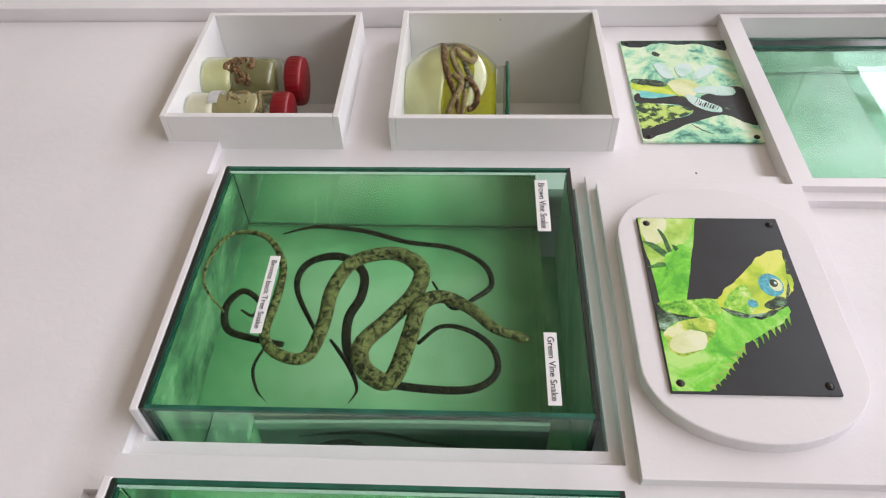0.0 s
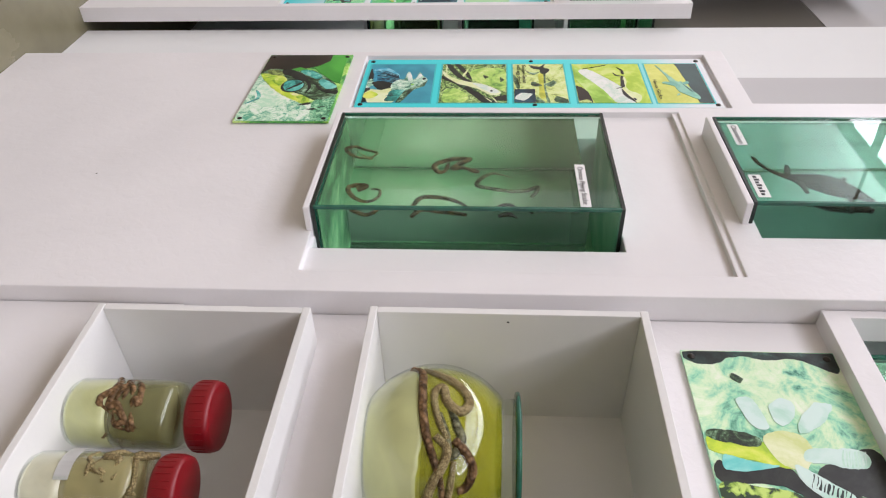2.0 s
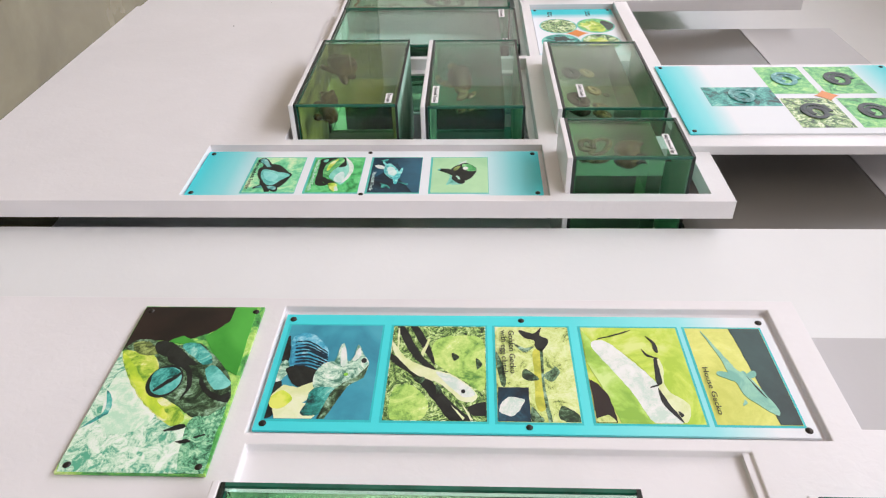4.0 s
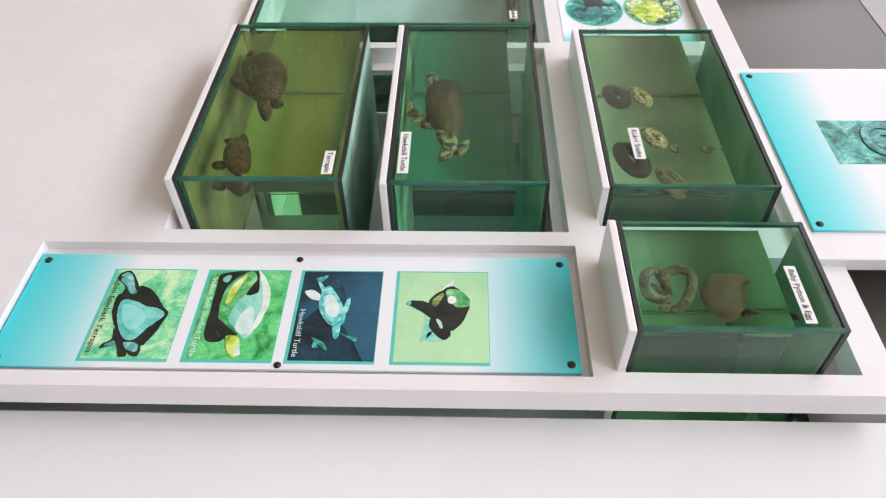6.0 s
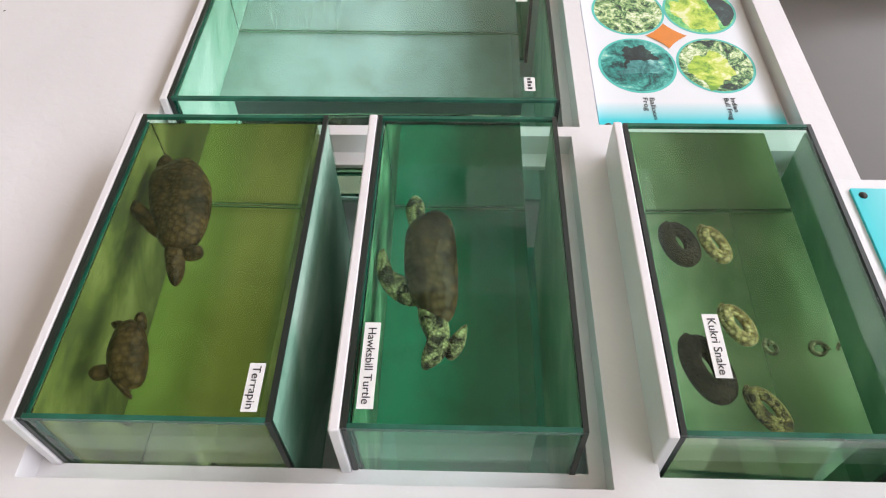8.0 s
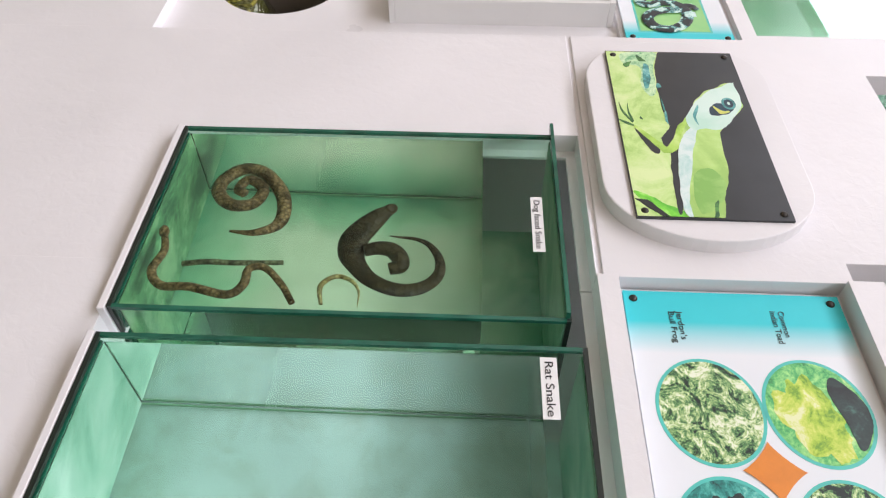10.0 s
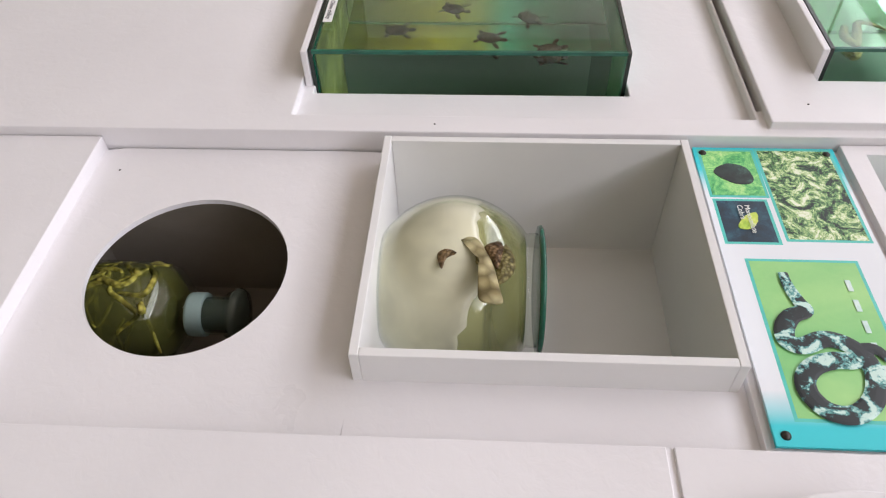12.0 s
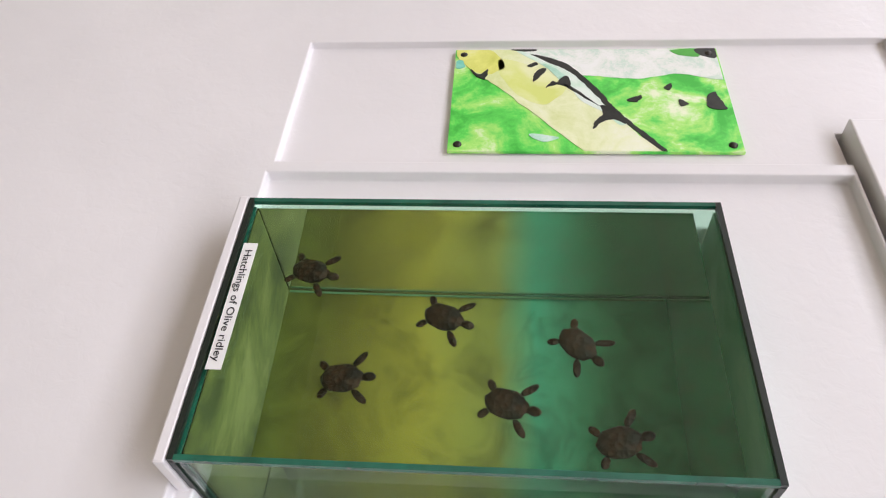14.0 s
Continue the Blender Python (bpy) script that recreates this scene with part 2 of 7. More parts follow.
def smooth_loop(points, steps=6):
    """A closed rounded outline through a few points."""
    n, out = len(points), []
    for i in range(n):
        p0, p1, p2, p3 = (Vector(points[(i + k) % n]) for k in (-1, 0, 1, 2))
        for s in range(steps):
            t = s / steps
            out.append(tuple(0.5 * (2 * p1 + (p2 - p0) * t + (2 * p0 - 5 * p1 + 4 * p2 - p3) * t * t + (3 * p1 - p0 - 3 * p2 + p3) * t ** 3)))
    return out


def spline(points, steps=8):
    pts, out = [Vector(p) for p in points], []
    pts = [2 * pts[0] - pts[1]] + pts + [2 * pts[-1] - pts[-2]]
    for i in range(1, len(pts) - 2):
        p0, p1, p2, p3 = pts[i - 1:i + 3]
        for s in range(steps):
            t = s / steps
            out.append(0.5 * (2 * p1 + (p2 - p0) * t + (2 * p0 - 5 * p1 + 4 * p2 - p3) * t * t + (3 * p1 - p0 - 3 * p2 + p3) * t ** 3))
    return out + [pts[-2]]


def tube(points, radius, steps=8, sides=10, flat=1.0, bm=None):
    """A tube through the points (u, v, d); radius is a function of 0..1 along it."""
    own = bm or bmesh.new()
    line = spline(points, steps)
    rings, side = [], Vector((0, 0, 1))
    for i, p in enumerate(line):
        way = (line[min(i + 1, len(line) - 1)] - line[max(i - 1, 0)]).normalized()
        a = side - way * side.dot(way)
        a = a.normalized() if a.length > 1e-4 else way.orthogonal().normalized()
        side, b, r = a, way.cross(a), radius(i / (len(line) - 1))
        rings.append([own.verts.new(p + (a * math.cos(q) * flat + b * math.sin(q)) * r) for q in (2 * math.pi * k / sides for k in range(sides))])
    for r0, r1 in zip(rings, rings[1:]):
        for k in range(sides):
            own.faces.new((r0[k], r0[(k + 1) % sides], r1[(k + 1) % sides], r1[k]))
    own.faces.new(rings[0][::-1])
    own.faces.new(rings[-1])
    bmesh.ops.recalc_face_normals(own, faces=own.faces)
    return own


def lathe(profile, centre, sides=40, axis="u"):
    """A body of revolution about the upward line through centre (v, d); profile is (radius, u)."""
    bm = bmesh.new()
    cv, cd = centre
    rings = [[bm.verts.new((u, cv + max(r, 1e-4) * math.cos(q), cd + max(r, 1e-4) * math.sin(q))) for q in (2 * math.pi * k / sides for k in range(sides))] for r, u in profile]
    for r0, r1 in zip(rings, rings[1:]):
        for k in range(sides):
            bm.faces.new((r0[k], r0[(k + 1) % sides], r1[(k + 1) % sides], r1[k]))
    bm.faces.new(rings[0][::-1])
    bm.faces.new(rings[-1])
    bmesh.ops.recalc_face_normals(bm, faces=bm.faces)
    return bm


def blob(centre, radii, turn=0.0, rough=0.0, seed=0, segs=20, bm=None):
    """A lumpy ellipsoid; turn in degrees within the wall's plane."""
    own = bm or bmesh.new()
    made = bmesh.ops.create_uvsphere(own, u_segments=segs, v_segments=segs // 2 + 2, radius=1.0)
    m = Matrix.Translation(centre) @ Matrix.Rotation(radians(turn), 4, "Z") @ Matrix.Diagonal((*radii, 1))
    for v in made["verts"]:
        k = 1 + rough * noise.noise(v.co * 2.2 + Vector((seed * 3.1, 0, 0)))
        v.co = m @ (v.co * k)
    return own


def lettering(text, size, u, v, d, parent, material=None, name="lettering", fit=0.0, stretch=1.0):
    """Words in the built-in font, upright on the wall: they start at (u, v) and run towards smaller v."""
    cu = bpy.data.curves.new(name, "FONT")
    cu.body, cu.size, cu.extrude, cu.space_line = text, size, 0.0002, 0.95
    tmp = bpy.data.objects.new(name, cu)
    scene.collection.objects.link(tmp)
    bpy.context.view_layer.update()
    me = bpy.data.meshes.new_from_object(tmp.evaluated_get(bpy.context.evaluated_depsgraph_get()))
    bpy.data.objects.remove(tmp)
    xs = [p.co.x for p in me.vertices]
    k = (fit / (max(xs) - min(xs))) if fit and xs else 1.0
    base = BASE[parent.name]
    for p in me.vertices:
        x, y, z = p.co
        p.co = WALL @ Vector((u + y, v - x * k, d + z)) - base
    me.materials.append(material or INK)
    ob = new(name, me)
    ob.parent = parent
    BASE[ob.name] = base
    return ob


def stepped(name, u0, u1, v0, v1, back, face, cuts, material, label, holes=()):
    """A panel in one mesh: the face at one level, and rectangles (u0, u1, v0, v1, level) at others; level None goes right through."""
    us = sorted({round(x, 4) for c in cuts for x in c[:2] if u0 <= x <= u1} | {u0, u1})
    vs = sorted({round(x, 4) for c in cuts for x in c[2:4] if v0 <= x <= v1} | {v0, v1})

    def level(i, j):
        if not (0 <= i < len(us) - 1 and 0 <= j < len(vs) - 1):
            return None
        cu, cv, got = (us[i] + us[i + 1]) / 2, (vs[j] + vs[j + 1]) / 2, face
        for a, b, c, e, h in cuts:
            if a < cu < b and c < cv < e:
                got = h
        return got

    bm = bmesh.new()

    def quad(*pts):
        bm.faces.new([bm.verts.new(p) for p in pts])

    for i in range(-1, len(us) - 1):
        for j in range(-1, len(vs) - 1):
            h = level(i, j)
            if h is not None:
                a, b, c, e = us[i], us[i + 1], vs[j], vs[j + 1]
                quad((a, c, h), (b, c, h), (b, e, h), (a, e, h))
                quad((a, c, back), (a, e, back), (b, e, back), (b, c, back))
            for di, dj in ((1, 0), (0, 1)):
                k = level(i + di, j + dj)
                lo, hi = (back if h is None else h), (back if k is None else k)
                if abs(lo - hi) < 1e-6 or (di and j < 0) or (dj and i < 0):
                    continue
                if di:
                    x = us[i + 1]
                    q = [(x, vs[j], lo), (x, vs[j + 1], lo), (x, vs[j + 1], hi), (x, vs[j], hi)]
                else:
                    y = vs[j + 1]
                    q = [(us[i], y, lo), (us[i], y, hi), (us[i + 1], y, hi), (us[i + 1], y, lo)]
                quad(*q)
    bmesh.ops.remove_doubles(bm, verts=bm.verts, dist=1e-5)
    bmesh.ops.recalc_face_normals(bm, faces=bm.faces)
    ob = part(name, bm, material, None, label, kind="structure", category="wall panel")
    mod = ob.modifiers.new("soft_edges", "BEVEL")
    mod.width, mod.segments, mod.limit_method, mod.angle_limit = 0.0022, 2, "ANGLE", radians(40)
    return ob


def screw(parent, u, v, d, r=0.006):
    bm = bmesh.new()
    bmesh.ops.create_uvsphere(bm, u_segments=12, v_segments=8, radius=1.0, matrix=Matrix.Translation((u, v, d)) @ Matrix.Diagonal((r, r, r * 0.55, 1)))
    return part("screw", bm, SCREW, parent, smooth=True)

# ---- the room ----
FARWALL = paint("cream_wall_paint", (0.80, 0.75, 0.69), 0.6, 0.05, 0.15, 1.5)
CREAMW = paint("warm_white_panel_paint", (0.84, 0.79, 0.74), 0.35, 0.05, 0.1, 1.5)
F, R = 0.092, 0.058     # the raised face and the sunken fields of the fascia
HIGH = 2.95


def slab(name, bm, mat, label, category="wall"):
    return part(name, bm, mat, None, label, kind="structure", category=category)


slab("floor", box(DATUM - 0.1, DATUM, -4.0, 11.0, -0.4, 3.50), FLOOR, "olive grey polished tile floor of the gallery", "floor")
# Unseen ceiling, added; its tone limits the bounced light.
slab("ceiling", box(DATUM + 3.5, DATUM + 3.6, -4.0, 11.0, -0.4, 3.50), CEIL, "unseen ceiling added to close the gallery", "ceiling")
slab("wall_behind", box(DATUM, DATUM + 3.5, -4.0, 11.0, -0.40, -0.24), BACKWALL, "white painted wall behind the display panels")
# Unseen walls, added; their tones steer bounced light and tank reflections.
slab("wall_opposite", box(DATUM, DATUM + 3.5, -4.0, 11.0, 3.30, 3.50), ROOM, "unseen beige wall added facing the display")
slab("wall_near_end", box(DATUM, DATUM + 3.5, -4.2, -4.0, -0.4, 3.50), ROOM, "unseen beige end wall added to close the gallery")
slab("wall_far_end", box(DATUM, DATUM + 3.5, 11.0, 11.2, -0.4, 3.50), FARWALL, "unseen cream far end wall added to close the gallery")
slab("wall_between", box(DATUM, HIGH, 2.70, 3.30, -0.24, 0.03), BACKWALL, "white painted wall strip between two display panels")

# First fascia panel: small sunken fields round tanks and boxes.
P1A, P1AR = 0.068, 0.046
stepped("display_panel_1", DATUM, 2.75, -1.5, 2.135, P1A - 0.04, P1AR, [
    (DATUM, 1.098, -1.5, 2.135, P1A - 0.006),
    (1.098, 2.75, 1.115, 1.655, P1A - 0.006),
    (1.728, 2.04, 1.137, 1.623, P1A + 0.008),
    (1.128, 1.715, 1.16, 1.66, P1AR),
    (1.14, 1.70, 1.185, 1.64, None),
    (1.13, 1.72, 0.6, 1.115, None),
    (1.012, 1.308, 1.742, 2.073, None),
    (1.398, 1.769, 1.739, 2.078, None),
    (2.03, 2.75, 1.62, 2.135, P1A + 0.006),
    (2.065, 2.6, 1.64, 2.12, None),
    (2.04, 2.75, -1.5, 1.60, P1AR),
], WHITE, "white painted wooden display panel with openings for tanks")
stepped("display_panel_2", DATUM, 2.75, 2.137, 3.000, F - 0.075, F, [
    (1.268, 1.925, 2.185, 2.695, F - 0.013),
    (1.262, 2.048, 2.715, 2.978, F - 0.012),
    (1.272, 1.772, 2.255, 2.61, None),
    (1.925, 1.936, 2.185, 2.695, F - 0.004),
    (1.985, 2.6, 2.28, 2.61, None),
    (2.095, 2.75, 2.735, 3.0, None),
], WHITE, "white painted wooden display panel with sunken picture frame")
stepped("display_panel_3", DATUM, 2.092, 3.296, 4.565, F - 0.035, F + 0.006, [
    (0.968, 1.728, 3.318, 3.535, F - 0.010),
    (1.135, 1.722, 3.562, 4.055, R + 0.006),
    (1.150, 1.455, 3.590, 4.03, None),
    (1.463, 1.705, 3.590, 4.03, None),
    (1.768, 2.05, 3.325, 3.515, None),
    (1.768, 2.03, 3.575, 4.03, None),
    (1.13, 1.735, 4.075, 4.565, R),
    (1.15, 1.72, 4.10, 4.565, None),
    (1.762, 2.048, 4.08, 4.565, R + 0.01),
], WHITE, "white painted wooden display panel round glass tanks")
stepped("display_panel_4", DATUM, 2.70, 4.567, 5.122, F - 0.04, F - 0.002, [
    (1.13, 1.735, 4.567, 4.845, R),
    (1.15, 1.72, 4.567, 4.83, None),
    (1.737, 1.745, 4.567, 5.122, F - 0.006),
    (2.06, 2.70, 4.567, 4.60, None),
    (2.23, 2.52, 4.70, 5.02, None),
], WHITE, "white painted wooden display panel with rounded plaque")
stepped("display_panel_5", DATUM, 2.70, 5.124, 5.60, R - 0.04, R, [
    (DATUM, 0.982, 5.124, 5.60, F - 0.012),
    (0.984, 1.408, 5.124, 5.60, None),
    (1.415, 1.828, 5.215, 5.57, None),
    (1.842, 2.055, 5.126, 5.60, R + 0.012),
    (2.055, 2.70, 5.124, 5.60, F - 0.01),
    (2.085, 2.6, 5.15, 5.58, None),
], WHITE, "white painted wooden display panel with an oval opening")
stepped("display_panel_6", DATUM, 2.70, 5.602, 9.0, F - 0.04, F + 0.003, [
    (1.265, 1.945, 5.64, 6.118, F - 0.012),
    (1.272, 2.06, 6.136, 6.380, F - 0.008),
    (1.282, 1.775, 5.715, 6.05, None),
    (1.950, 1.958, 5.66, 6.2, R - 0.01),
    (1.958, 2.70, 5.618, 6.20, F + 0.016),
    (1.958, 2.70, 6.038, 6.042, F + 0.008),
    (2.05, 2.6, 5.72, 6.00, None),
], WHITE, "white painted wooden display panel round a glass tank")


def oval_surround(u0, u1, v0, v1, cu, cv, a, b, turn, d0, d1):
    """A board with an oval hole, filling a square opening."""
    bm, n = bmesh.new(), 72
    rings = []
    for d in (d1, d0):
        inner, outer = [], []
        for k in range(n):
            q = 2 * math.pi * k / n
            x, y = a * math.cos(q), b * math.sin(q)
            c, s = math.cos(radians(turn)), math.sin(radians(turn))
            pu, pv = cu + x * c - y * s, cv + x * s + y * c
            inner.append(bm.verts.new((pu, pv, d)))
            wu, wv = pu - cu, pv - cv
            f = min(((u1 - cu) / wu if wu > 1e-6 else (u0 - cu) / wu if wu < -1e-6 else 99), ((v1 - cv) / wv if wv > 1e-6 else (v0 - cv) / wv if wv < -1e-6 else 99))
            outer.append(bm.verts.new((cu + wu * f, cv + wv * f, d)))
        rings.append((inner, outer))
    (fi, fo), (bi, bo) = rings
    for k in range(n):
        m = (k + 1) % n
        bm.faces.new((fi[k], fo[k], fo[m], fi[m]))
        bm.faces.new((bi[k], bi[m], bo[m], bo[k]))
        bm.faces.new((fi[k], fi[m], bi[m], bi[k]))
    bmesh.ops.recalc_face_normals(bm, faces=bm.faces)
    return bm


# This grey puts the shade of the recesses into the surface colour.
SHADE_GREY = paint("shade_grey_paint", (0.50, 0.49, 0.49), 0.5, 0.04, 0.1, 2.0)
slab("trim", box(2.10, 2.75, 2.74, 2.972, 0.031, 0.037), SHADE_GREY, "board added beside the panel, recess shade painted grey", "trim")

# Dark brownish grey with a satin gloss over the whole sunken board.
DARK_SATIN = paint("dark_satin_surface", (0.115, 0.105, 0.088), 0.34, 0.15, 0.03, 1.5)
slab("wall_recess", box(2.02, 2.490, 3.302, 4.566, -0.03, 0.0), DARK_SATIN, "dark grey satin board sunk between the display panels")
slab("wall_recess_edge", box(2.493, 2.80, 3.302, 4.566, -0.03, 0.0), SHADE_GREY, "white wall strip beside the sunken board, shade painted grey")

# ---- tanks ----
def tank(label, u0, u1, v0, v1, front, level, tint, back=-0.10, shelf=True, group="glass specimen tanks", cloud=0.18, board=0.011, shelf_out=0.001, lid=False, film=None, sheet=None):
    """A glass tank on a white plank: panes with dark sealant at the corners, tinted liquid up to a level, a pale sheet behind."""
    tk = thing("specimen_tank", label, "specimen tank", (u0, (v0 + v1) / 2, back), group)
    g = 0.006
    film, sheet = film or FILM, sheet or PATCHY_LIGHT
    part("front_pane", box(u0, u1, v0, v1, front - g, front), PANE, tk, shadow=False)
    for a, b in ((v0, v0 + g), (v1 - g, v1)):
        part("side_pane", box(u0, u1, a, b, back, front - g), PANE, tk, shadow=False)
    part("back_pane", box(u0, u1, v0 + g, v1 - g, back, back + g), sheet, tk, "pale backing sheet with uneven light painted in")
    part("bottom_pane", box(u0, u0 + g, v0 + g, v1 - g, back + g, front - g), EDGE, tk)
    e = 0.0045
    for a, b in ((u0 - 0.001, u0 + e), (u1 - e, u1 + 0.001)):
        part("sealant", box(a, b, v0 - 0.001, v1 + 0.001, front - 0.004, front + 0.0012), SEAL, tk)
        part("sealant", box(a, b, v0 - 0.0014, v0 + 0.003, back, front - 0.004), SEAL, tk)
    for a, b in ((v0 - 0.0012, v0 + 0.004), (v1 - 0.004, v1 + 0.0012)):
        part("glass_edge", box(u0 + e, u1 - e, a, b, front - 0.0045, front + 0.0008), EDGE, tk)
    part("liquid", box(u0 + g + 0.001, level, v0 + g + 0.001, v1 - g - 0.001, back + g + 0.001, front - g - 0.001),
         liquid_mat("preserving_liquid", tint, cloud), tk, "tinted preserving liquid", shadow=False)
    # Added sheet: gives the deep green tone of the bottom wall the liquid hides.
    part("bottom_tone_sheet", box(u0 + g + 0.0015, u0 + g + 0.0027, v0 + g + 0.003, v1 - g - 0.003, back + g + 0.003, front - g - 0.003), film, tk, "green sheet added to show the bottom wall")
    b = v1 - g - 0.004
    part("inner_seam", tube([(u0 + g + 0.004, b, back + g + 0.004), ((u0 + u1) / 2, b, back + g + 0.004), (level - 0.003, b, back + g + 0.004)], lambda q: 0.0014, 2, 6), SEAM, tk)
    # Opaque green sheet added to hide the bright view out of the top.
    part("top_view_sheet", box(u1 - g, u1 - 0.0005, v0 + g + 0.0005, v1 - g - 0.0005, back + g + 0.0005, front - g - 0.0005), FILM_MID, tk, "green sheet added to close the view through the top", shadow=False)
    if lid:
        # Unseen board, added to keep lamp light from showing through the tank's top.
        part("lamp_block_board", box(u1 + 0.001, u1 + 0.012, v0, v1, back, front), WHITE_IN, tk, "unseen white board added to block the lamps above")
    if shelf:
        part("shelf_plank", box(u0 - board - 0.002, u0 - 0.002, v0 - 0.004, v1 + 0.004, back, front + shelf_out, 0.002), WHITE, tk, "white painted plank")
    return tk


def paper_label(text, u, v, width, height, d, turn=False, name="paper_label"):
    """A white paper strip glued on glass; it starts at v and runs towards smaller v."""
    th = thing(name, "white paper label with black print on tank glass", "label", (u, v, d), "paper labels")
    part("paper", box(u, u + height, v - width, v, d, d + 0.0006), LABEL, th)
    lettering(text, height * 0.72, u + height * 0.27, v - width * 0.06, d + 0.0009, th, fit=width * 0.88)
    return th


# Colours of the sheets added at the bottom and top inside the tanks.
FILM = photo("green_bottom_tone", [(0.34, (0.03, 0.10, 0.05)), (0.5, (0.10, 0.26, 0.12)), (0.66, (0.28, 0.46, 0.26))], 9, 6, 0.6, 0.6, 0.6)
FILM_PALE = photo("pale_green_bottom_tone", [(0.34, (0.16, 0.36, 0.24)), (0.5, (0.34, 0.56, 0.42)), (0.66, (0.55, 0.72, 0.60))], 6, 4, 0.5, 0.5, 0.6, 0.15)
FILM_MID = photo("mid_green_view_tone", [(0.34, (0.14, 0.32, 0.22)), (0.5, (0.24, 0.44, 0.33)), (0.66, (0.40, 0.58, 0.47))], 6, 4, 0.5, 0.5, 0.6, 0.15)
FILM_OLIVE = photo("olive_bottom_tone", [(0.34, (0.06, 0.08, 0.02)), (0.5, (0.15, 0.17, 0.04)), (0.66, (0.26, 0.27, 0.09))], 8, 5, 0.6, 0.6, 0.6, 0.2)
SEAM = plain("dull_green_seam", (0.16, 0.32, 0.18), 0.5)
GREEN = (0.46, 0.80, 0.50)
TEAL = (0.62, 0.88, 0.78)
OLIVE = (0.88, 0.93, 0.58)
DEEP = (0.48, 0.88, 0.72)
tank("large glass tank of green liquid with coiled tree snakes", 1.150, 1.684, 1.198, 1.625, 0.102, 1.632, (0.60, 0.86, 0.62), sheet=SHADED_RIM_SHEET)
tank("wide glass tank of green liquid at the panel edge", 1.150, 1.70, 0.70, 1.110, 0.102, 1.63, (0.60, 0.86, 0.62), sheet=SHADED_RIM_SHEET)
tank("glass tank of pale green liquid with small snakes", 1.272, 1.768, 2.286, 2.600, 0.138, 1.715, (0.74, 0.90, 0.72), sheet=SHADED_RIM_SHEET)
tank("glass tank of teal liquid with a chameleon", 1.975, 2.52, 2.318, 2.598, 0.132, 2.50, TEAL, lid=True, sheet=GREY_SHEET)
tank("glass tank of olive liquid with two terrapins", 1.160, 1.398, 3.592, 4.011, 0.170, 1.385, OLIVE, sheet=YELLOW_REFLECT_SHEET, film=FILM_OLIVE)
tank("glass tank of deep teal liquid with a sea turtle", 1.464, 1.690, 3.590, 4.016, 0.166, 1.645, DEEP, sheet=TEAL_SHEET)
tank("glass tank of green liquid with small coiled snakes", 1.777, 2.012, 3.592, 4.012, 0.160, 1.955, (0.84, 0.94, 0.72))
tank("small glass tank with a young python and egg", 1.770, 2.005, 3.330, 3.502, 0.178, 1.95, GREEN)
tank("large glass tank of clear teal liquid, nearly empty", 1.150, 1.707, 4.105, 4.435, 0.120, 1.655, (0.90, 0.96, 0.95), film=FILM_PALE, sheet=GREY_SHEET)
T_C = tank("large glass tank of green liquid with coiled snakes", 1.142, 1.694, 4.480, 4.818, 0.110, 1.59, (0.82, 0.90, 0.76), sheet=PALE_SHADED_RIM_SHEET)
tank("glass tank of olive liquid with turtle hatchlings", 1.280, 1.771, 5.736, 6.028, 0.142, 1.745, (0.86, 0.90, 0.72), sheet=OCHRE_REFLECT_SHEET, film=FILM_OLIVE)
tank("sunken glass tank of clear teal liquid", 2.06, 2.62, 1.66, 2.10, 0.02, 2.60, (0.80, 0.95, 0.90), shelf=False, lid=True)
tank("sunken glass tank of clear green liquid", 2.08, 2.62, 5.16, 5.57, 0.02, 2.60, (0.80, 0.95, 0.88), shelf=False, lid=True)
tank("glass tank of pale green liquid with pale snakes", 2.062, 2.55, 5.74, 5.985, 0.15, 2.53, (0.7, 0.9, 0.7), lid=True)

part("loose_pane", box(1.688, 1.693, 4.482, 4.83, 0.112, 0.124), EDGE, T_C, "glass pane standing proud")

# ---- open boxes with jars ----
def open_box(u0, u1, v0, v1, front, back, label, t=0.011):
    bx = thing("display_box", label, "display box", (u0, (v0 + v1) / 2, back), "open display boxes")
    part("bottom_board", box(u0, u0 + t, v0, v1, back, front, 0.0012), WHITE_IN, bx)
    part("top_board", box(u1 - t, u1, v0, v1, back, front, 0.0012), WHITE_IN, bx)
    part("side_board", box(u0 + t, u1 - t, v0, v0 + t, back, front - 0.0005, 0.0012), WHITE_IN, bx)
    part("side_board", box(u0 + t, u1 - t, v1 - t, v1, back, front - 0.0005, 0.0012), WHITE_IN, bx)
    part("back_board", box(u0 + t, u1 - t, v0 + t, v1 - t, back, back + t), WHITE_IN, bx)
    return bx


open_box(1.008, 1.312, 1.738, 2.077, 0.115, -0.11, "open white wooden box holding two lidded jars")
open_box(1.394, 1.773, 1.735, 2.082, 0.115, -0.11, "open white wooden box holding one round jar")
open_box(1.412, 1.834, 5.206, 5.576, 0.108, -0.118, "open white wooden box holding a cloudy round jar")
slab("display_panel_facing", box(DATUM + 0.02, 2.9, 5.9, 7.0, 3.25, 3.295), CREAMW, "cream white painted display panel on the facing wall")
for bv, bu in ((6.0, 1.62), (6.55, 1.20)):
    open_box(bu, bu + 0.40, bv, bv + 0.36, 3.15, 3.248, "open white wooden box on the facing wall")
# The niche's dimness is put into its boards as a darker grey.
NICHE_SHADE = paint("niche_shade_grey", (0.31, 0.27, 0.22), 0.7, 0.15, 0.2, 6.0)
NICHE = open_box(0.93, 1.385, 5.14, 5.56, 0.016, -0.22, "niche behind an oval opening, its dimness painted grey")
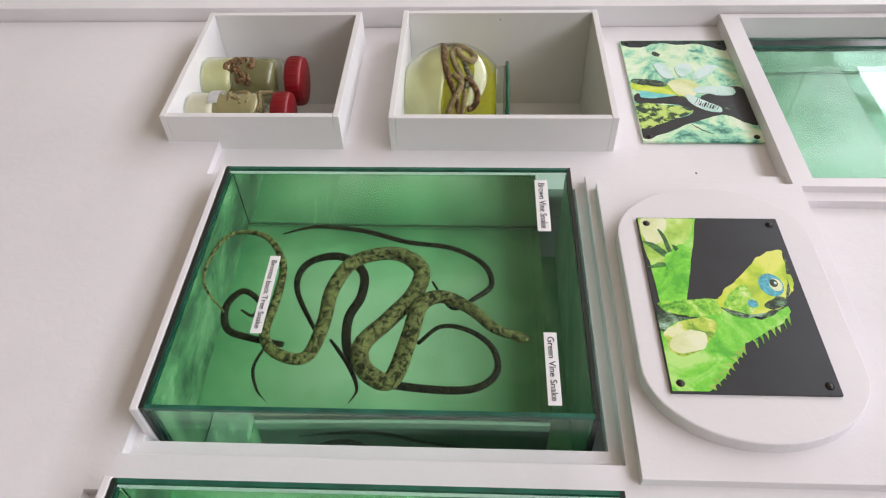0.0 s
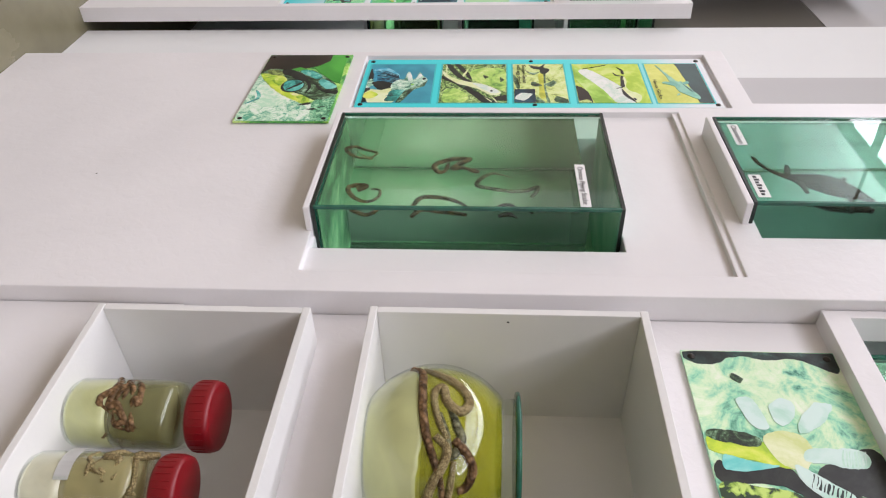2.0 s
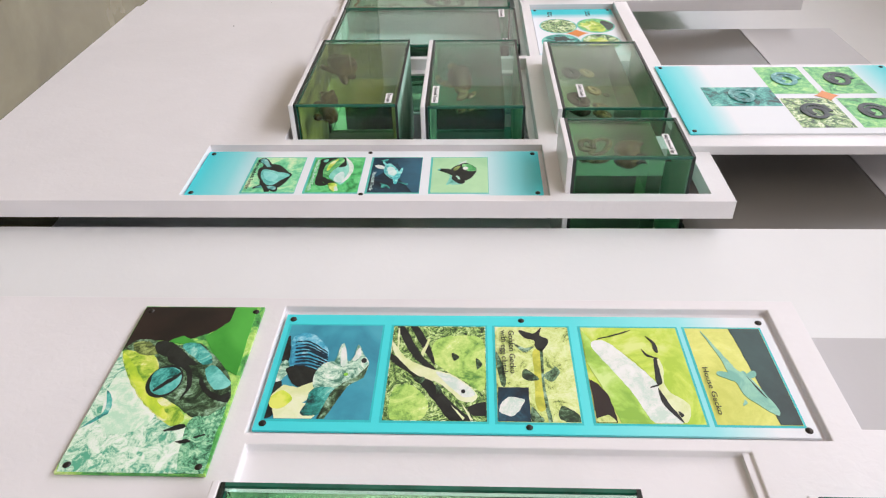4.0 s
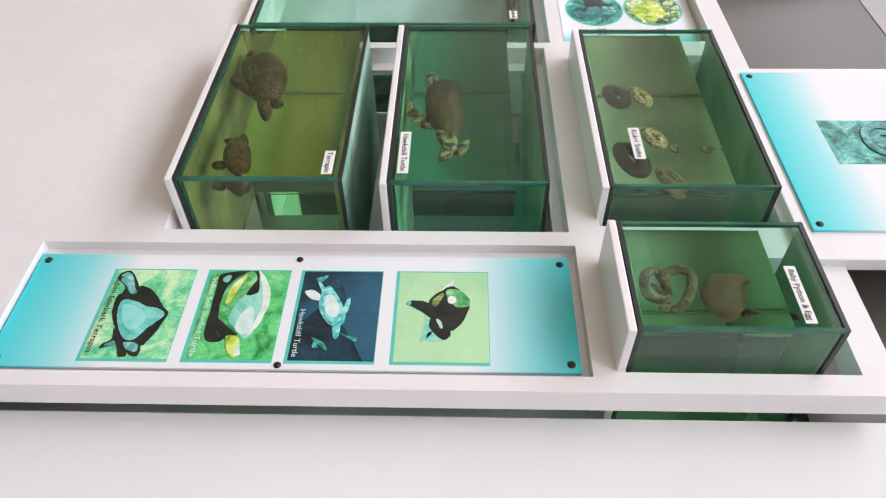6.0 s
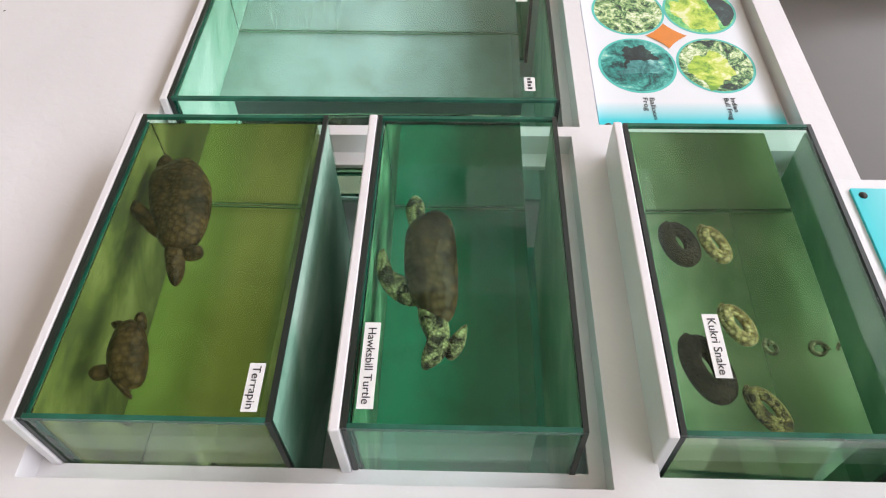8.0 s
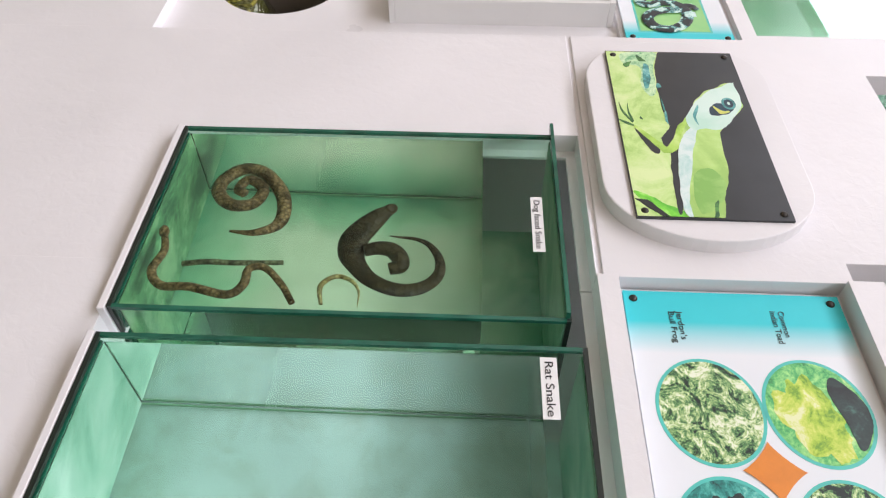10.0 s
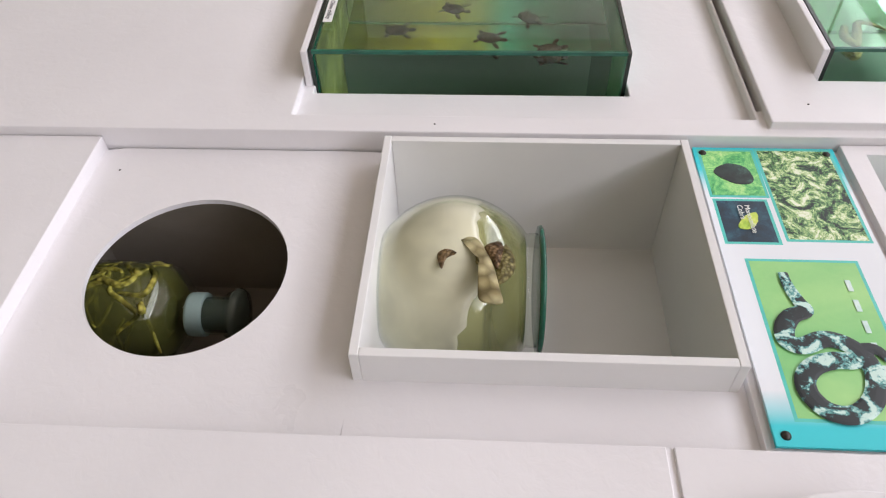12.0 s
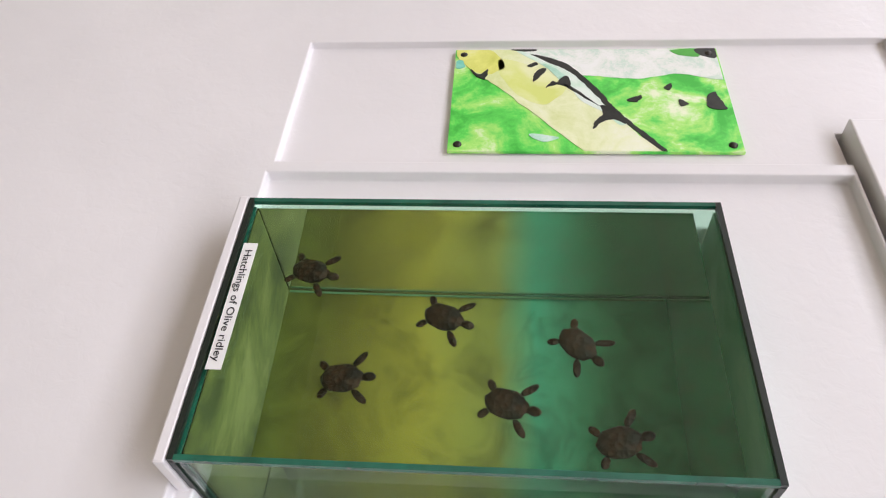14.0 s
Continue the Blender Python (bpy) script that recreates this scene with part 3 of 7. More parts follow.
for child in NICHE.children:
    child.data.materials[0] = NICHE_SHADE
part("oval_board", oval_surround(0.9845, 1.409, 5.1245, 5.5995, 1.177, 5.360, 0.128, 0.131, 0, R - 0.008, R), WHITE, bpy.data.objects["display_panel_5"])


# ---- posters ----
def poster(label, u0, u1, v0, v1, d, mat, screws=True, t=0.004, name="poster", inset=0.012, r=0.0055):
    po = thing(name, label, "poster", (u0, (v0 + v1) / 2, d), "printed picture boards")
    part("board", box(u0, u1, v0, v1, d, d + t), mat, po)
    if screws:
        for a in (u0 + inset, u1 - inset):
            for b in (v0 + inset, v1 - inset):
                screw(po, a, b, d + t, r)
    return po


def picture(po, u0, u1, v0, v1, d, mat, name="picture"):
    return part(name, box(u0, u1, v0, v1, d, d + 0.0002), mat, po)


CYAN, PAPER = (0.035, 0.62, 0.68), (0.80, 0.83, 0.86)
CHAR = plain("charcoal_print", (0.035, 0.04, 0.045), 0.3, 0, 0.3, 8)
FOLIAGE = photo("green_foliage_print", [(0.3, (0.02, 0.10, 0.03)), (0.48, (0.10, 0.45, 0.10)), (0.62, (0.45, 0.75, 0.15)), (0.75, (0.75, 0.85, 0.45))], 18)
MOSS = photo("mossy_print", [(0.30, (0.03, 0.20, 0.14)), (0.42, (0.30, 0.70, 0.46)), (0.54, (0.66, 0.87, 0.56)), (0.68, (0.84, 0.93, 0.74))], 14, 6, 0.6, 1.2, 0.45, 0.22)
SHEET_ENDS = fade("cyan_ended_sheet", [(0.0, CYAN), (0.10, (0.25, 0.72, 0.75)), (0.2, PAPER), (0.8, PAPER), (0.92, (0.25, 0.72, 0.75)), (1.0, CYAN)])
SHEET_BLUE = fade("cyan_sheet", [(0.0, (0.06, 0.68, 0.72)), (0.55, (0.07, 0.76, 0.78)), (0.82, (0.30, 0.78, 0.80)), (0.93, PAPER), (1.0, PAPER)])
SHEET_V = fade("cyan_topped_sheet", [(0.0, CYAN), (0.10, CYAN), (0.2, PAPER), (0.86, PAPER), (0.95, CYAN), (1.0, CYAN)], "X")
PO_LIZ = poster("picture board of a bright green lizard on charcoal", 1.772, 1.968, 1.234, 1.522, 0.096, CHAR)
PO_FOOT = poster("picture board of a gecko foot on mottled green", 1.825, 2.030, 1.755, 2.072, P1AR + 0.002, MOSS)
PO_FROG = poster("picture board of a green eyed reptile head", 1.032, 1.230, 2.640, 2.968, F + 0.002, FOLIAGE)
PO_STRIP = poster("long cyan picture board with five lizard photographs", 1.268, 2.038, 2.722, 2.962, F - 0.008, SHEET_BLUE)
PO_S2 = poster("long picture board with four turtle photographs", 0.972, 1.717, 3.328, 3.518, F - 0.006, SHEET_ENDS)
PO_FOUR = poster("picture board with snake photographs round a star", 2.06, 2.66, 3.552, 3.945, 0.112, SHEET_ENDS)
PO_FR = poster("picture board with four round frog photographs", 1.770, 2.040, 4.090, 4.556, R + 0.014, SHEET_V)
PO_LIZ2 = poster("picture board of a pale green lizard on charcoal", 1.793, 2.0, 4.648, 5.036, 0.113, CHAR)
PO_RUS = poster("picture board with a coiled patterned snake", 1.850, 2.045, 5.133, 5.596, R + 0.016, SHEET_V)
NEON = photo("bright_green_print", [(0.34, (0.05, 0.50, 0.05)), (0.45, (0.12, 0.72, 0.10)), (0.56, (0.42, 0.84, 0.18)), (0.66, (0.84, 0.93, 0.66))], 13, 5, 0.55, 0.8, 0.45, 0.18)
PO_POS = poster("picture board of a slim lizard on bamboo", 1.481, 1.836, 6.160, 6.366, F - 0.006, NEON)
part("frame_board", box(2.04, 2.70, 3.50, 3.965, 0.09, 0.112, 0.002), WHITE, PO_FOUR, "white painted backing frame")


def plaque(u0, u1, v0, v1, d0, d1, label):
    pts = []
    r = (u1 - u0) * 0.5
    for cu, cv, a0 in ((u1 - r, v1 - r * 0.75, 0), (u0 + r, v1 - r * 0.75, 90), (u0 + r, v0 + r * 0.75, 180), (u1 - r, v0 + r * 0.75, 270)):
        for k in range(13):
            q = radians(a0 + k * 7.5)
            pts.append((cu + r * math.cos(q), cv + r * 0.75 * math.sin(q)))
    clean = [p for i, p in enumerate(pts) if (Vector(p) - Vector(pts[i - 1])).length > 1e-4]
    th = thing("rounded_plaque", label, "plaque", (u0, (v0 + v1) / 2, d0), "rounded plaques")
    part("plaque_board", prism(clean, d0, d1, 0.002), WHITE, th)
    return th


plaque(1.742, 2.010, 1.172, 1.590, P1A + 0.008, 0.096, "white painted rounded wooden plaque under a picture")
plaque(1.756, 2.045, 4.612, 5.075, F - 0.002, 0.113, "white painted rounded wooden plaque under a picture")



# ---- preserved specimens, as plain shapes ----
def hide(name, dark, light, scale=120.0, rough=0.45):
    """Scaly skin: small cells over broader blotches."""
    m, t, b = nodes(name)
    n = noise_tex(t, scale * 0.45, 4, 0.6, 0.5)
    v = t.nodes.new("ShaderNodeTexVoronoi")
    v.inputs["Scale"].default_value = scale * 2.2
    link(t, coords(t), v.inputs["Vector"])
    mix = t.nodes.new("ShaderNodeMix")
    mix.data_type, mix.blend_type = "RGBA", "MULTIPLY"
    mix.inputs["Factor"].default_value = 1.0
    link(t, ramp(t, n.outputs[0], [(0.40, dark), (0.56, light)]).outputs[0], mix.inputs[6])
    link(t, ramp(t, v.outputs["Distance"], [(0.15, (1, 1, 1)), (0.75, (0.35, 0.33, 0.3))]).outputs[0], mix.inputs[7])
    link(t, mix.outputs[2], b.inputs["Base Color"])
    b.inputs["Roughness"].default_value, b.inputs["Specular IOR Level"].default_value = rough, 0.15
    bump(t, b, v.outputs["Distance"], 0.6, 0.003)
    return m


SKIN_TAN = hide("tan_scaled_skin", (0.055, 0.042, 0.016), (0.50, 0.40, 0.16), 300)
SKIN_DARK = hide("dark_brown_skin", (0.015, 0.010, 0.006), (0.05, 0.032, 0.018), 120)
SKIN_BROWN = hide("brown_skin", (0.10, 0.055, 0.025), (0.30, 0.18, 0.09), 90)
SKIN_GREY = hide("grey_green_skin", (0.10, 0.10, 0.06), (0.26, 0.25, 0.15), 90)
SKIN_BAND = hide("banded_skin", (0.015, 0.010, 0.006), (0.30, 0.17, 0.09), 230)
SKIN_PYTHON = hide("mottled_brown_skin", (0.09, 0.055, 0.028), (0.32, 0.21, 0.11), 110)
SKIN_PALE = hide("pale_cream_skin", (0.40, 0.28, 0.10), (0.66, 0.52, 0.24), 90)
SKIN_HOOD = hide("dark_umber_skin", (0.030, 0.020, 0.010), (0.085, 0.058, 0.030), 70)
SHELL = hide("brown_shell", (0.045, 0.020, 0.008), (0.19, 0.095, 0.040), 50)
SHELL_DIM = hide("dull_brown_shell", (0.050, 0.026, 0.010), (0.115, 0.062, 0.024), 60)
SPOTTED = hide("spotted_cream_skin", (0.05, 0.03, 0.015), (0.62, 0.48, 0.22), 140)
HATCH = hide("black_brown_skin", (0.016, 0.007, 0.004), (0.06, 0.024, 0.012), 90)


def taper(mid, head=0.6, tail=0.1, fat=0.5):
    def radius(s):
        k = head + (1 - head) * min(1, s / 0.18) if s < fat else 1 - (1 - tail) * ((s - fat) / (1 - fat)) ** 1.1
        return mid * k
    return radius


def coil(label, points, mid, d, mat, head=0.7, tail=0.12, fat=0.5, wave=0.004, knob=0.0):
    """One long tapering body through a few places at the depth d."""
    pts = [(u, v, d + wave * math.sin(i * 1.9)) for i, (u, v) in enumerate(points)]
    base = thing_mesh_base(points[0], d)
    bm = tube(pts, taper(mid, head, tail, fat), 7, 10)
    if knob:
        (u0, v0), (u1, v1) = points[0], points[1]
        blob((u0, v0, d), (knob * 1.7, knob, knob * 0.8), math.degrees(math.atan2(v0 - v1, u0 - u1)), 0.1, 1, 14, bm)
    return plain_body("preserved_specimen", label, bm, mat, base)


def thing_mesh_base(p, d):
    return Vector((p[0], p[1], d))


def plain_body(name, label, bm, mat, base, category="specimen", group="preserved specimens"):
    here = WALL @ base
    bmesh.ops.transform(bm, matrix=Matrix.Translation(-here) @ WALL, verts=bm.verts)
    me = bpy.data.meshes.new(name)
    bm.normal_update()
    bm.to_mesh(me)
    bm.free()
    me.materials.append(mat)
    me.shade_smooth()
    ob = new(name, me)
    ob.location = here
    BASE[ob.name] = here
    return tagged(ob, label, category, group)


# the large tank of tree snakes
coil("long tan scaled specimen looped in green liquid", [(1.598, 1.324), (1.567, 1.335), (1.537, 1.368), (1.499, 1.389), (1.469, 1.371), (1.456, 1.316), (1.438, 1.257), (1.405, 1.269), (1.397, 1.306), (1.429, 1.352), (1.46, 1.395), (1.465, 1.436), (1.427, 1.467), (1.372, 1.452), (1.347, 1.398), (1.342, 1.341), (1.327, 1.289), (1.29, 1.291), (1.268, 1.321), (1.271, 1.387), (1.269, 1.443), (1.234, 1.494), (1.181, 1.502), (1.161, 1.452), (1.168, 1.40), (1.205, 1.357)],
     0.0122, 0.072, SKIN_TAN, 0.5, 0.1, 0.45, 0.004, 0.008)
coil("thin dark specimen lying across green liquid", [(1.253, 1.513), (1.302, 1.526), (1.371, 1.523), (1.44, 1.501), (1.507, 1.486), (1.552, 1.459), (1.564, 1.423), (1.541, 1.395), (1.51, 1.378), (1.481, 1.427)], 0.0042, 0.052, SKIN_DARK, 0.3, 0.4, 0.7)
coil("slim dark specimen in wide loops", [(1.331, 1.337), (1.291, 1.413), (1.298, 1.464), (1.342, 1.478), (1.38, 1.446), (1.383, 1.405), (1.369, 1.366), (1.376, 1.311), (1.406, 1.273), (1.457, 1.262), (1.535, 1.258), (1.569, 1.281), (1.565, 1.322), (1.534, 1.349), (1.496, 1.352), (1.466, 1.326)], 0.0068, 0.040, SKIN_DARK, 0.4, 0.4, 0.45)
coil("thin dark tail wound in a small ring", [(1.292, 1.313), (1.246, 1.321), (1.211, 1.338), (1.201, 1.376), (1.22, 1.399), (1.246, 1.382), (1.241, 1.361), (1.224, 1.367)], 0.0052, 0.056, SKIN_DARK, 0.8, 0.3)
coil("thread thin dark tail in liquid", [(1.268, 1.313), (1.26, 1.278), (1.269, 1.249), (1.285, 1.231)], 0.0022, 0.052, SKIN_DARK)
coil("thread thin dark tail in liquid", [(1.352, 1.324), (1.38, 1.285), (1.395, 1.253), (1.387, 1.231)], 0.0030, 0.052, SKIN_DARK)
# the tank of small snakes
coil("small brown specimen knotted in pale liquid", [(1.346, 2.469), (1.312, 2.474), (1.291, 2.505), (1.309, 2.512), (1.330, 2.497), (1.351, 2.490), (1.337, 2.477), (1.312, 2.494)], 0.0040, 0.100, SKIN_BROWN, 0.7, 0.3)
coil("small banded specimen tightly bunched", [(1.530, 2.431), (1.511, 2.438), (1.493, 2.442), (1.503, 2.457), (1.521, 2.466), (1.495, 2.471), (1.471, 2.464), (1.459, 2.443), (1.469, 2.424), (1.479, 2.437), (1.484, 2.457)], 0.0056, 0.100, SKIN_BAND, 0.7, 0.6, 0.6, 0.005, 0.006)
coil("small dark specimen rolled in a ring", [(1.332, 2.370), (1.346, 2.377), (1.334, 2.386), (1.318, 2.381), (1.318, 2.364), (1.330, 2.347), (1.353, 2.337), (1.371, 2.346), (1.371, 2.367), (1.356, 2.375)], 0.0052, 0.100, SKIN_BROWN, 1.4, 0.4, 0.3)
coil("slim grey specimen in a double bend", [(1.595, 2.411), (1.564, 2.421), (1.542, 2.409), (1.536, 2.388), (1.553, 2.376), (1.590, 2.370), (1.620, 2.375), (1.637, 2.381), (1.636, 2.368), (1.627, 2.354)], 0.0044, 0.100, SKIN_GREY, 0.2, 0.8, 0.7)
coil("small dark specimen arched on the tank side", [(1.430, 2.319), (1.444, 2.343), (1.471, 2.350), (1.500, 2.340), (1.519, 2.321)], 0.0050, 0.102, SKIN_BAND, 0.7, 0.6)
coil("short dark specimen at the tank side", [(1.572, 2.325), (1.589, 2.326), (1.605, 2.321)], 0.0042, 0.102, SKIN_DARK)
# the tank with the hooded specimen
coil("brown specimen wound in a flat spiral", [(1.25, 4.627), (1.287, 4.624), (1.314, 4.647), (1.31, 4.695), (1.278, 4.738), (1.243, 4.75), (1.217, 4.727), (1.219, 4.696), (1.242, 4.675), (1.27, 4.683), (1.279, 4.709), (1.256, 4.726), (1.243, 4.71), (1.254, 4.70)], 0.0105, 0.080, SKIN_BROWN, 0.2, 0.7, 0.5)
coil("thin brown specimen in long waves", [(1.165, 4.618), (1.176, 4.584), (1.168, 4.552), (1.187, 4.528), (1.225, 4.525), (1.273, 4.516), (1.29, 4.534), (1.293, 4.557), (1.313, 4.56), (1.338, 4.536), (1.357, 4.506)], 0.0062, 0.088, SKIN_BROWN, 0.7, 0.7, 0.6, 0.003, 0.007)


def hooded():
    pts = [(1.462, 4.676), (1.449, 4.663), (1.433, 4.642), (1.420, 4.619), (1.419, 4.594), (1.430, 4.571), (1.451, 4.549), (1.484, 4.536), (1.515, 4.541), (1.534, 4.561), (1.535, 4.587), (1.522, 4.611), (1.504, 4.622), (1.483, 4.625), (1.466, 4.627)]
    fat = (0.0090, 0.0145, 0.0185, 0.0200, 0.0180, 0.0130, 0.0110, 0.0106, 0.0096, 0.0080, 0.0062, 0.0046, 0.0032, 0.0022, 0.0010)

    def wide(q):
        k = min(len(fat) - 2, int(q * (len(fat) - 1)))
        f = q * (len(fat) - 1) - k
        return fat[k] * (1 - f) + fat[k + 1] * f

    bm = tube([(u, v, 0.08) for u, v in pts], wide, 8, 12, 0.6)
    blob((pts[0][0], pts[0][1], 0.08), (0.0125, 0.0095, 0.008), 45, 0.1, 2, 14, bm)
    tube([(u, v, 0.085) for u, v in [(1.436, 4.596), (1.453, 4.602), (1.472, 4.599), (1.484, 4.585), (1.485, 4.572), (1.471, 4.567)]], lambda q: 0.0088 + 0.003 * math.sin(q * 3.1), 8, 10, 1.0, bm)
    plain_body("preserved_specimen", "dark hooded specimen curled in green liquid", bm, SKIN_HOOD, Vector((*pts[0], 0.08)))


hooded()
coil("thin pale specimen in an open loop", [(1.393, 4.504), (1.389, 4.53), (1.403, 4.55), (1.423, 4.546), (1.437, 4.526), (1.438, 4.503)], 0.0036, 0.09, SKIN_PALE)
coil("short dark twig lying in green liquid", [(1.193, 4.583), (1.225, 4.586), (1.262, 4.589), (1.326, 4.592)], 0.0046, 0.05, SKIN_GREY, 1, 0.8)


def paddler(label, u, v, d, size, turn, mat, limb=1.0, head=1.0):
    """A shelled body: a domed oval, a head and four paddles, in one plain mesh; turn is where the head points (0: +u, 90: +v)."""
    bm = bmesh.new()
    c, s = math.cos(radians(turn)), math.sin(radians(turn))

    def at(a, b):
        return (u + (a * c - b * s) * size, v + (a * s + b * c) * size)

    blob((u, v, d), (size * 1.0, size * 0.74, size * 0.34), turn, 0.12, 3, 22, bm)
    hu, hv = at(1.28, 0)
    blob((hu, hv, d), (size * 0.34 * head, size * 0.24 * head, size * 0.2 * head), turn, 0.1, 4, 14, bm)
    nu, nv = at(0.98, 0)
    blob((nu, nv, d - size * 0.05), (size * 0.25, size * 0.17, size * 0.15), turn, 0.0, 5, 12, bm)
    for a, b, ang, k in ((0.72, 0.75, 62, 1.0), (0.72, -0.75, -62, 1.0), (-0.75, 0.62, 140, 0.62), (-0.75, -0.62, -140, 0.62)):
        q = radians(ang)
        mu, mv = at(a + 0.28 * limb * k * math.cos(q), b + 0.28 * limb * k * math.sin(q))
        blob((mu, mv, d - size * 0.06), (size * 0.52 * k * limb, size * 0.19, size * 0.07), turn + ang - 14 * (1 if b > 0 else -1), 0.15, 6, 14, bm)
    return plain_body("preserved_specimen", label, bm, mat, Vector((u, v, d)))


def puff(outline, d, thick, bm=None, seed=0):
    """A rounded body over an outline in the wall's plane: rings drawn in towards its middle, swelling on both sides."""
    own = bm or bmesh.new()
    loop = smooth_loop(outline, 5)
    n = len(loop)
    cu, cv = sum(p[0] for p in loop) / n, sum(p[1] for p in loop) / n
    rings = []
    for k in range(-5, 6):
        q = radians(k * 17)
        s, h = math.cos(q), math.sin(q)
        rings.append([own.verts.new((cu + (u - cu) * s, cv + (v - cv) * s, d + thick * h * (1 + 0.25 * noise.noise(Vector(((cu + (u - cu) * s) * 45, (cv + (v - cv) * s) * 45, seed)))))) for u, v in loop])
    for r0, r1 in zip(rings, rings[1:]):
        for k in range(n):
            own.faces.new((r0[k], r0[(k + 1) % n], r1[(k + 1) % n], r1[k]))
    own.faces.new(rings[0][::-1])
    own.faces.new(rings[-1])
    bmesh.ops.recalc_face_normals(own, faces=own.faces)
    return own


def puffed(label, outlines, d, thick, mat):
    """One plain mesh of a few rounded bodies."""
    bm = bmesh.new()
    for i, o in enumerate(outlines):
        puff(o, d - (0.002 if i else 0), thick if i == 0 else thick * 0.5, bm, i + 1)
    us, vs = [v.co.x for v in bm.verts], [v.co.y for v in bm.verts]
    return plain_body("preserved_specimen", label, bm, mat, Vector(((min(us) + max(us)) / 2, (min(vs) + max(vs)) / 2, d)))


puffed("large brown shelled specimen in olive liquid", [
    [(1.178, 3.932), (1.197, 3.959), (1.223, 3.965), (1.256, 3.925), (1.268, 3.876), (1.265, 3.833), (1.249, 3.816), (1.225, 3.822), (1.200, 3.861)],
    [(1.226, 3.832), (1.247, 3.825), (1.257, 3.791), (1.254, 3.770), (1.244, 3.775), (1.231, 3.803)],
    [(1.166, 3.888), (1.175, 3.893), (1.212, 3.861), (1.224, 3.838), (1.206, 3.841), (1.173, 3.872)],
    [(1.248, 3.822), (1.268, 3.825), (1.272, 3.812), (1.255, 3.805)],
    [(1.180, 3.954), (1.187, 3.974), (1.201, 3.962), (1.206, 3.935), (1.192, 3.932)]], 0.118, 0.026, SHELL_DIM)
puffed("smaller brown shelled specimen in olive liquid", [
    [(1.204, 3.713), (1.219, 3.723), (1.236, 3.708), (1.248, 3.676), (1.249, 3.647), (1.233, 3.641), (1.216, 3.651), (1.203, 3.680)],
    [(1.220, 3.718), (1.220, 3.732), (1.228, 3.732), (1.235, 3.716), (1.231, 3.707)],
    [(1.195, 3.718), (1.206, 3.722), (1.217, 3.713), (1.207, 3.709)],
    [(1.190, 3.659), (1.195, 3.667), (1.211, 3.668), (1.213, 3.655), (1.198, 3.651)],
    [(1.220, 3.649), (1.229, 3.649), (1.243, 3.634), (1.238, 3.632), (1.227, 3.641)]], 0.118, 0.020, SHELL_DIM)
puffed("spotted cream limbs and head of a swimming specimen", [
    [(1.528, 3.751), (1.550, 3.746), (1.561, 3.712), (1.556, 3.681), (1.537, 3.666), (1.532, 3.677), (1.537, 3.700), (1.527, 3.728)],
    [(1.476, 3.812), (1.483, 3.822), (1.494, 3.793), (1.514, 3.779), (1.533, 3.751), (1.515, 3.744), (1.493, 3.758), (1.479, 3.781)],
    [(1.504, 3.885), (1.514, 3.905), (1.526, 3.892), (1.526, 3.862), (1.513, 3.851)],
    [(1.553, 3.692), (1.567, 3.712), (1.579, 3.722), (1.576, 3.694), (1.563, 3.678)]], 0.128, 0.014, SPOTTED)
puffed("ridged brown shell over a mottled specimen", [
    [(1.510, 3.855), (1.535, 3.877), (1.551, 3.874), (1.561, 3.858), (1.567, 3.813), (1.569, 3.758), (1.563, 3.727), (1.550, 3.720), (1.533, 3.729), (1.514, 3.763), (1.507, 3.806)]], 0.131, 0.022, SHELL)
for hu, hv, ht in ((1.356, 5.949, -15), (1.496, 5.897, -20), (1.622, 5.871, -45), (1.407, 5.828, 5), (1.557, 5.808, -15), (1.652, 5.776, 15)):
    paddler("tiny dark hatchling shaped specimen in olive liquid", hu, hv, 0.112, 0.0195, ht, HATCH, 0.95, 1.0)


def ring_stack(label, u, v, d, a, b, turn, turns, r, mat):
    bm = bmesh.new()
    c, s = math.cos(radians(turn)), math.sin(radians(turn))
    pts = []
    for k in range(int(turns * 10) + 1):
        q, f = 2 * math.pi * k / 10, 1 - 0.6 * k / (turns * 10)
        x, y = a * f * math.cos(q), b * f * math.sin(q)
        pts.append((u + x * c - y * s, v + x * s + y * c, d + 0.004 * k / (turns * 10)))
    tube(pts, taper(r, 0.6, 0.4, 0.5), 3, 9, 1.0, bm)
    return plain_body("preserved_specimen", label, bm, mat, Vector((u, v, d)))


ring_stack("dark oval coil in green liquid", 1.822, 3.835, 0.13, 0.030, 0.016, 105, 2.4, 0.0085, SKIN_DARK)
ring_stack("pale oval coil in green liquid", 1.862, 3.835, 0.13, 0.028, 0.011, 108, 2.0, 0.0062, SKIN_PALE)
ring_stack("long dark oval coil in green liquid", 1.822, 3.675, 0.13, 0.038, 0.017, 108, 2.4, 0.010, SKIN_DARK)
ring_stack("pale oval coil in green liquid", 1.864, 3.727, 0.13, 0.026, 0.012, 112, 2.2, 0.0062, SKIN_PALE)
ring_stack("striped brown coil at the tank side", 1.872, 3.630, 0.13, 0.028, 0.012, 120, 2.0, 0.006, SKIN_TAN)
ring_stack("tiny ring shaped specimen", 1.892, 3.699, 0.13, 0.010, 0.007, 100, 1.2, 0.0028, SKIN_GREY)
ring_stack("tiny ring shaped specimen", 1.940, 3.697, 0.13, 0.011, 0.010, 0, 1.2, 0.0028, SKIN_GREY)
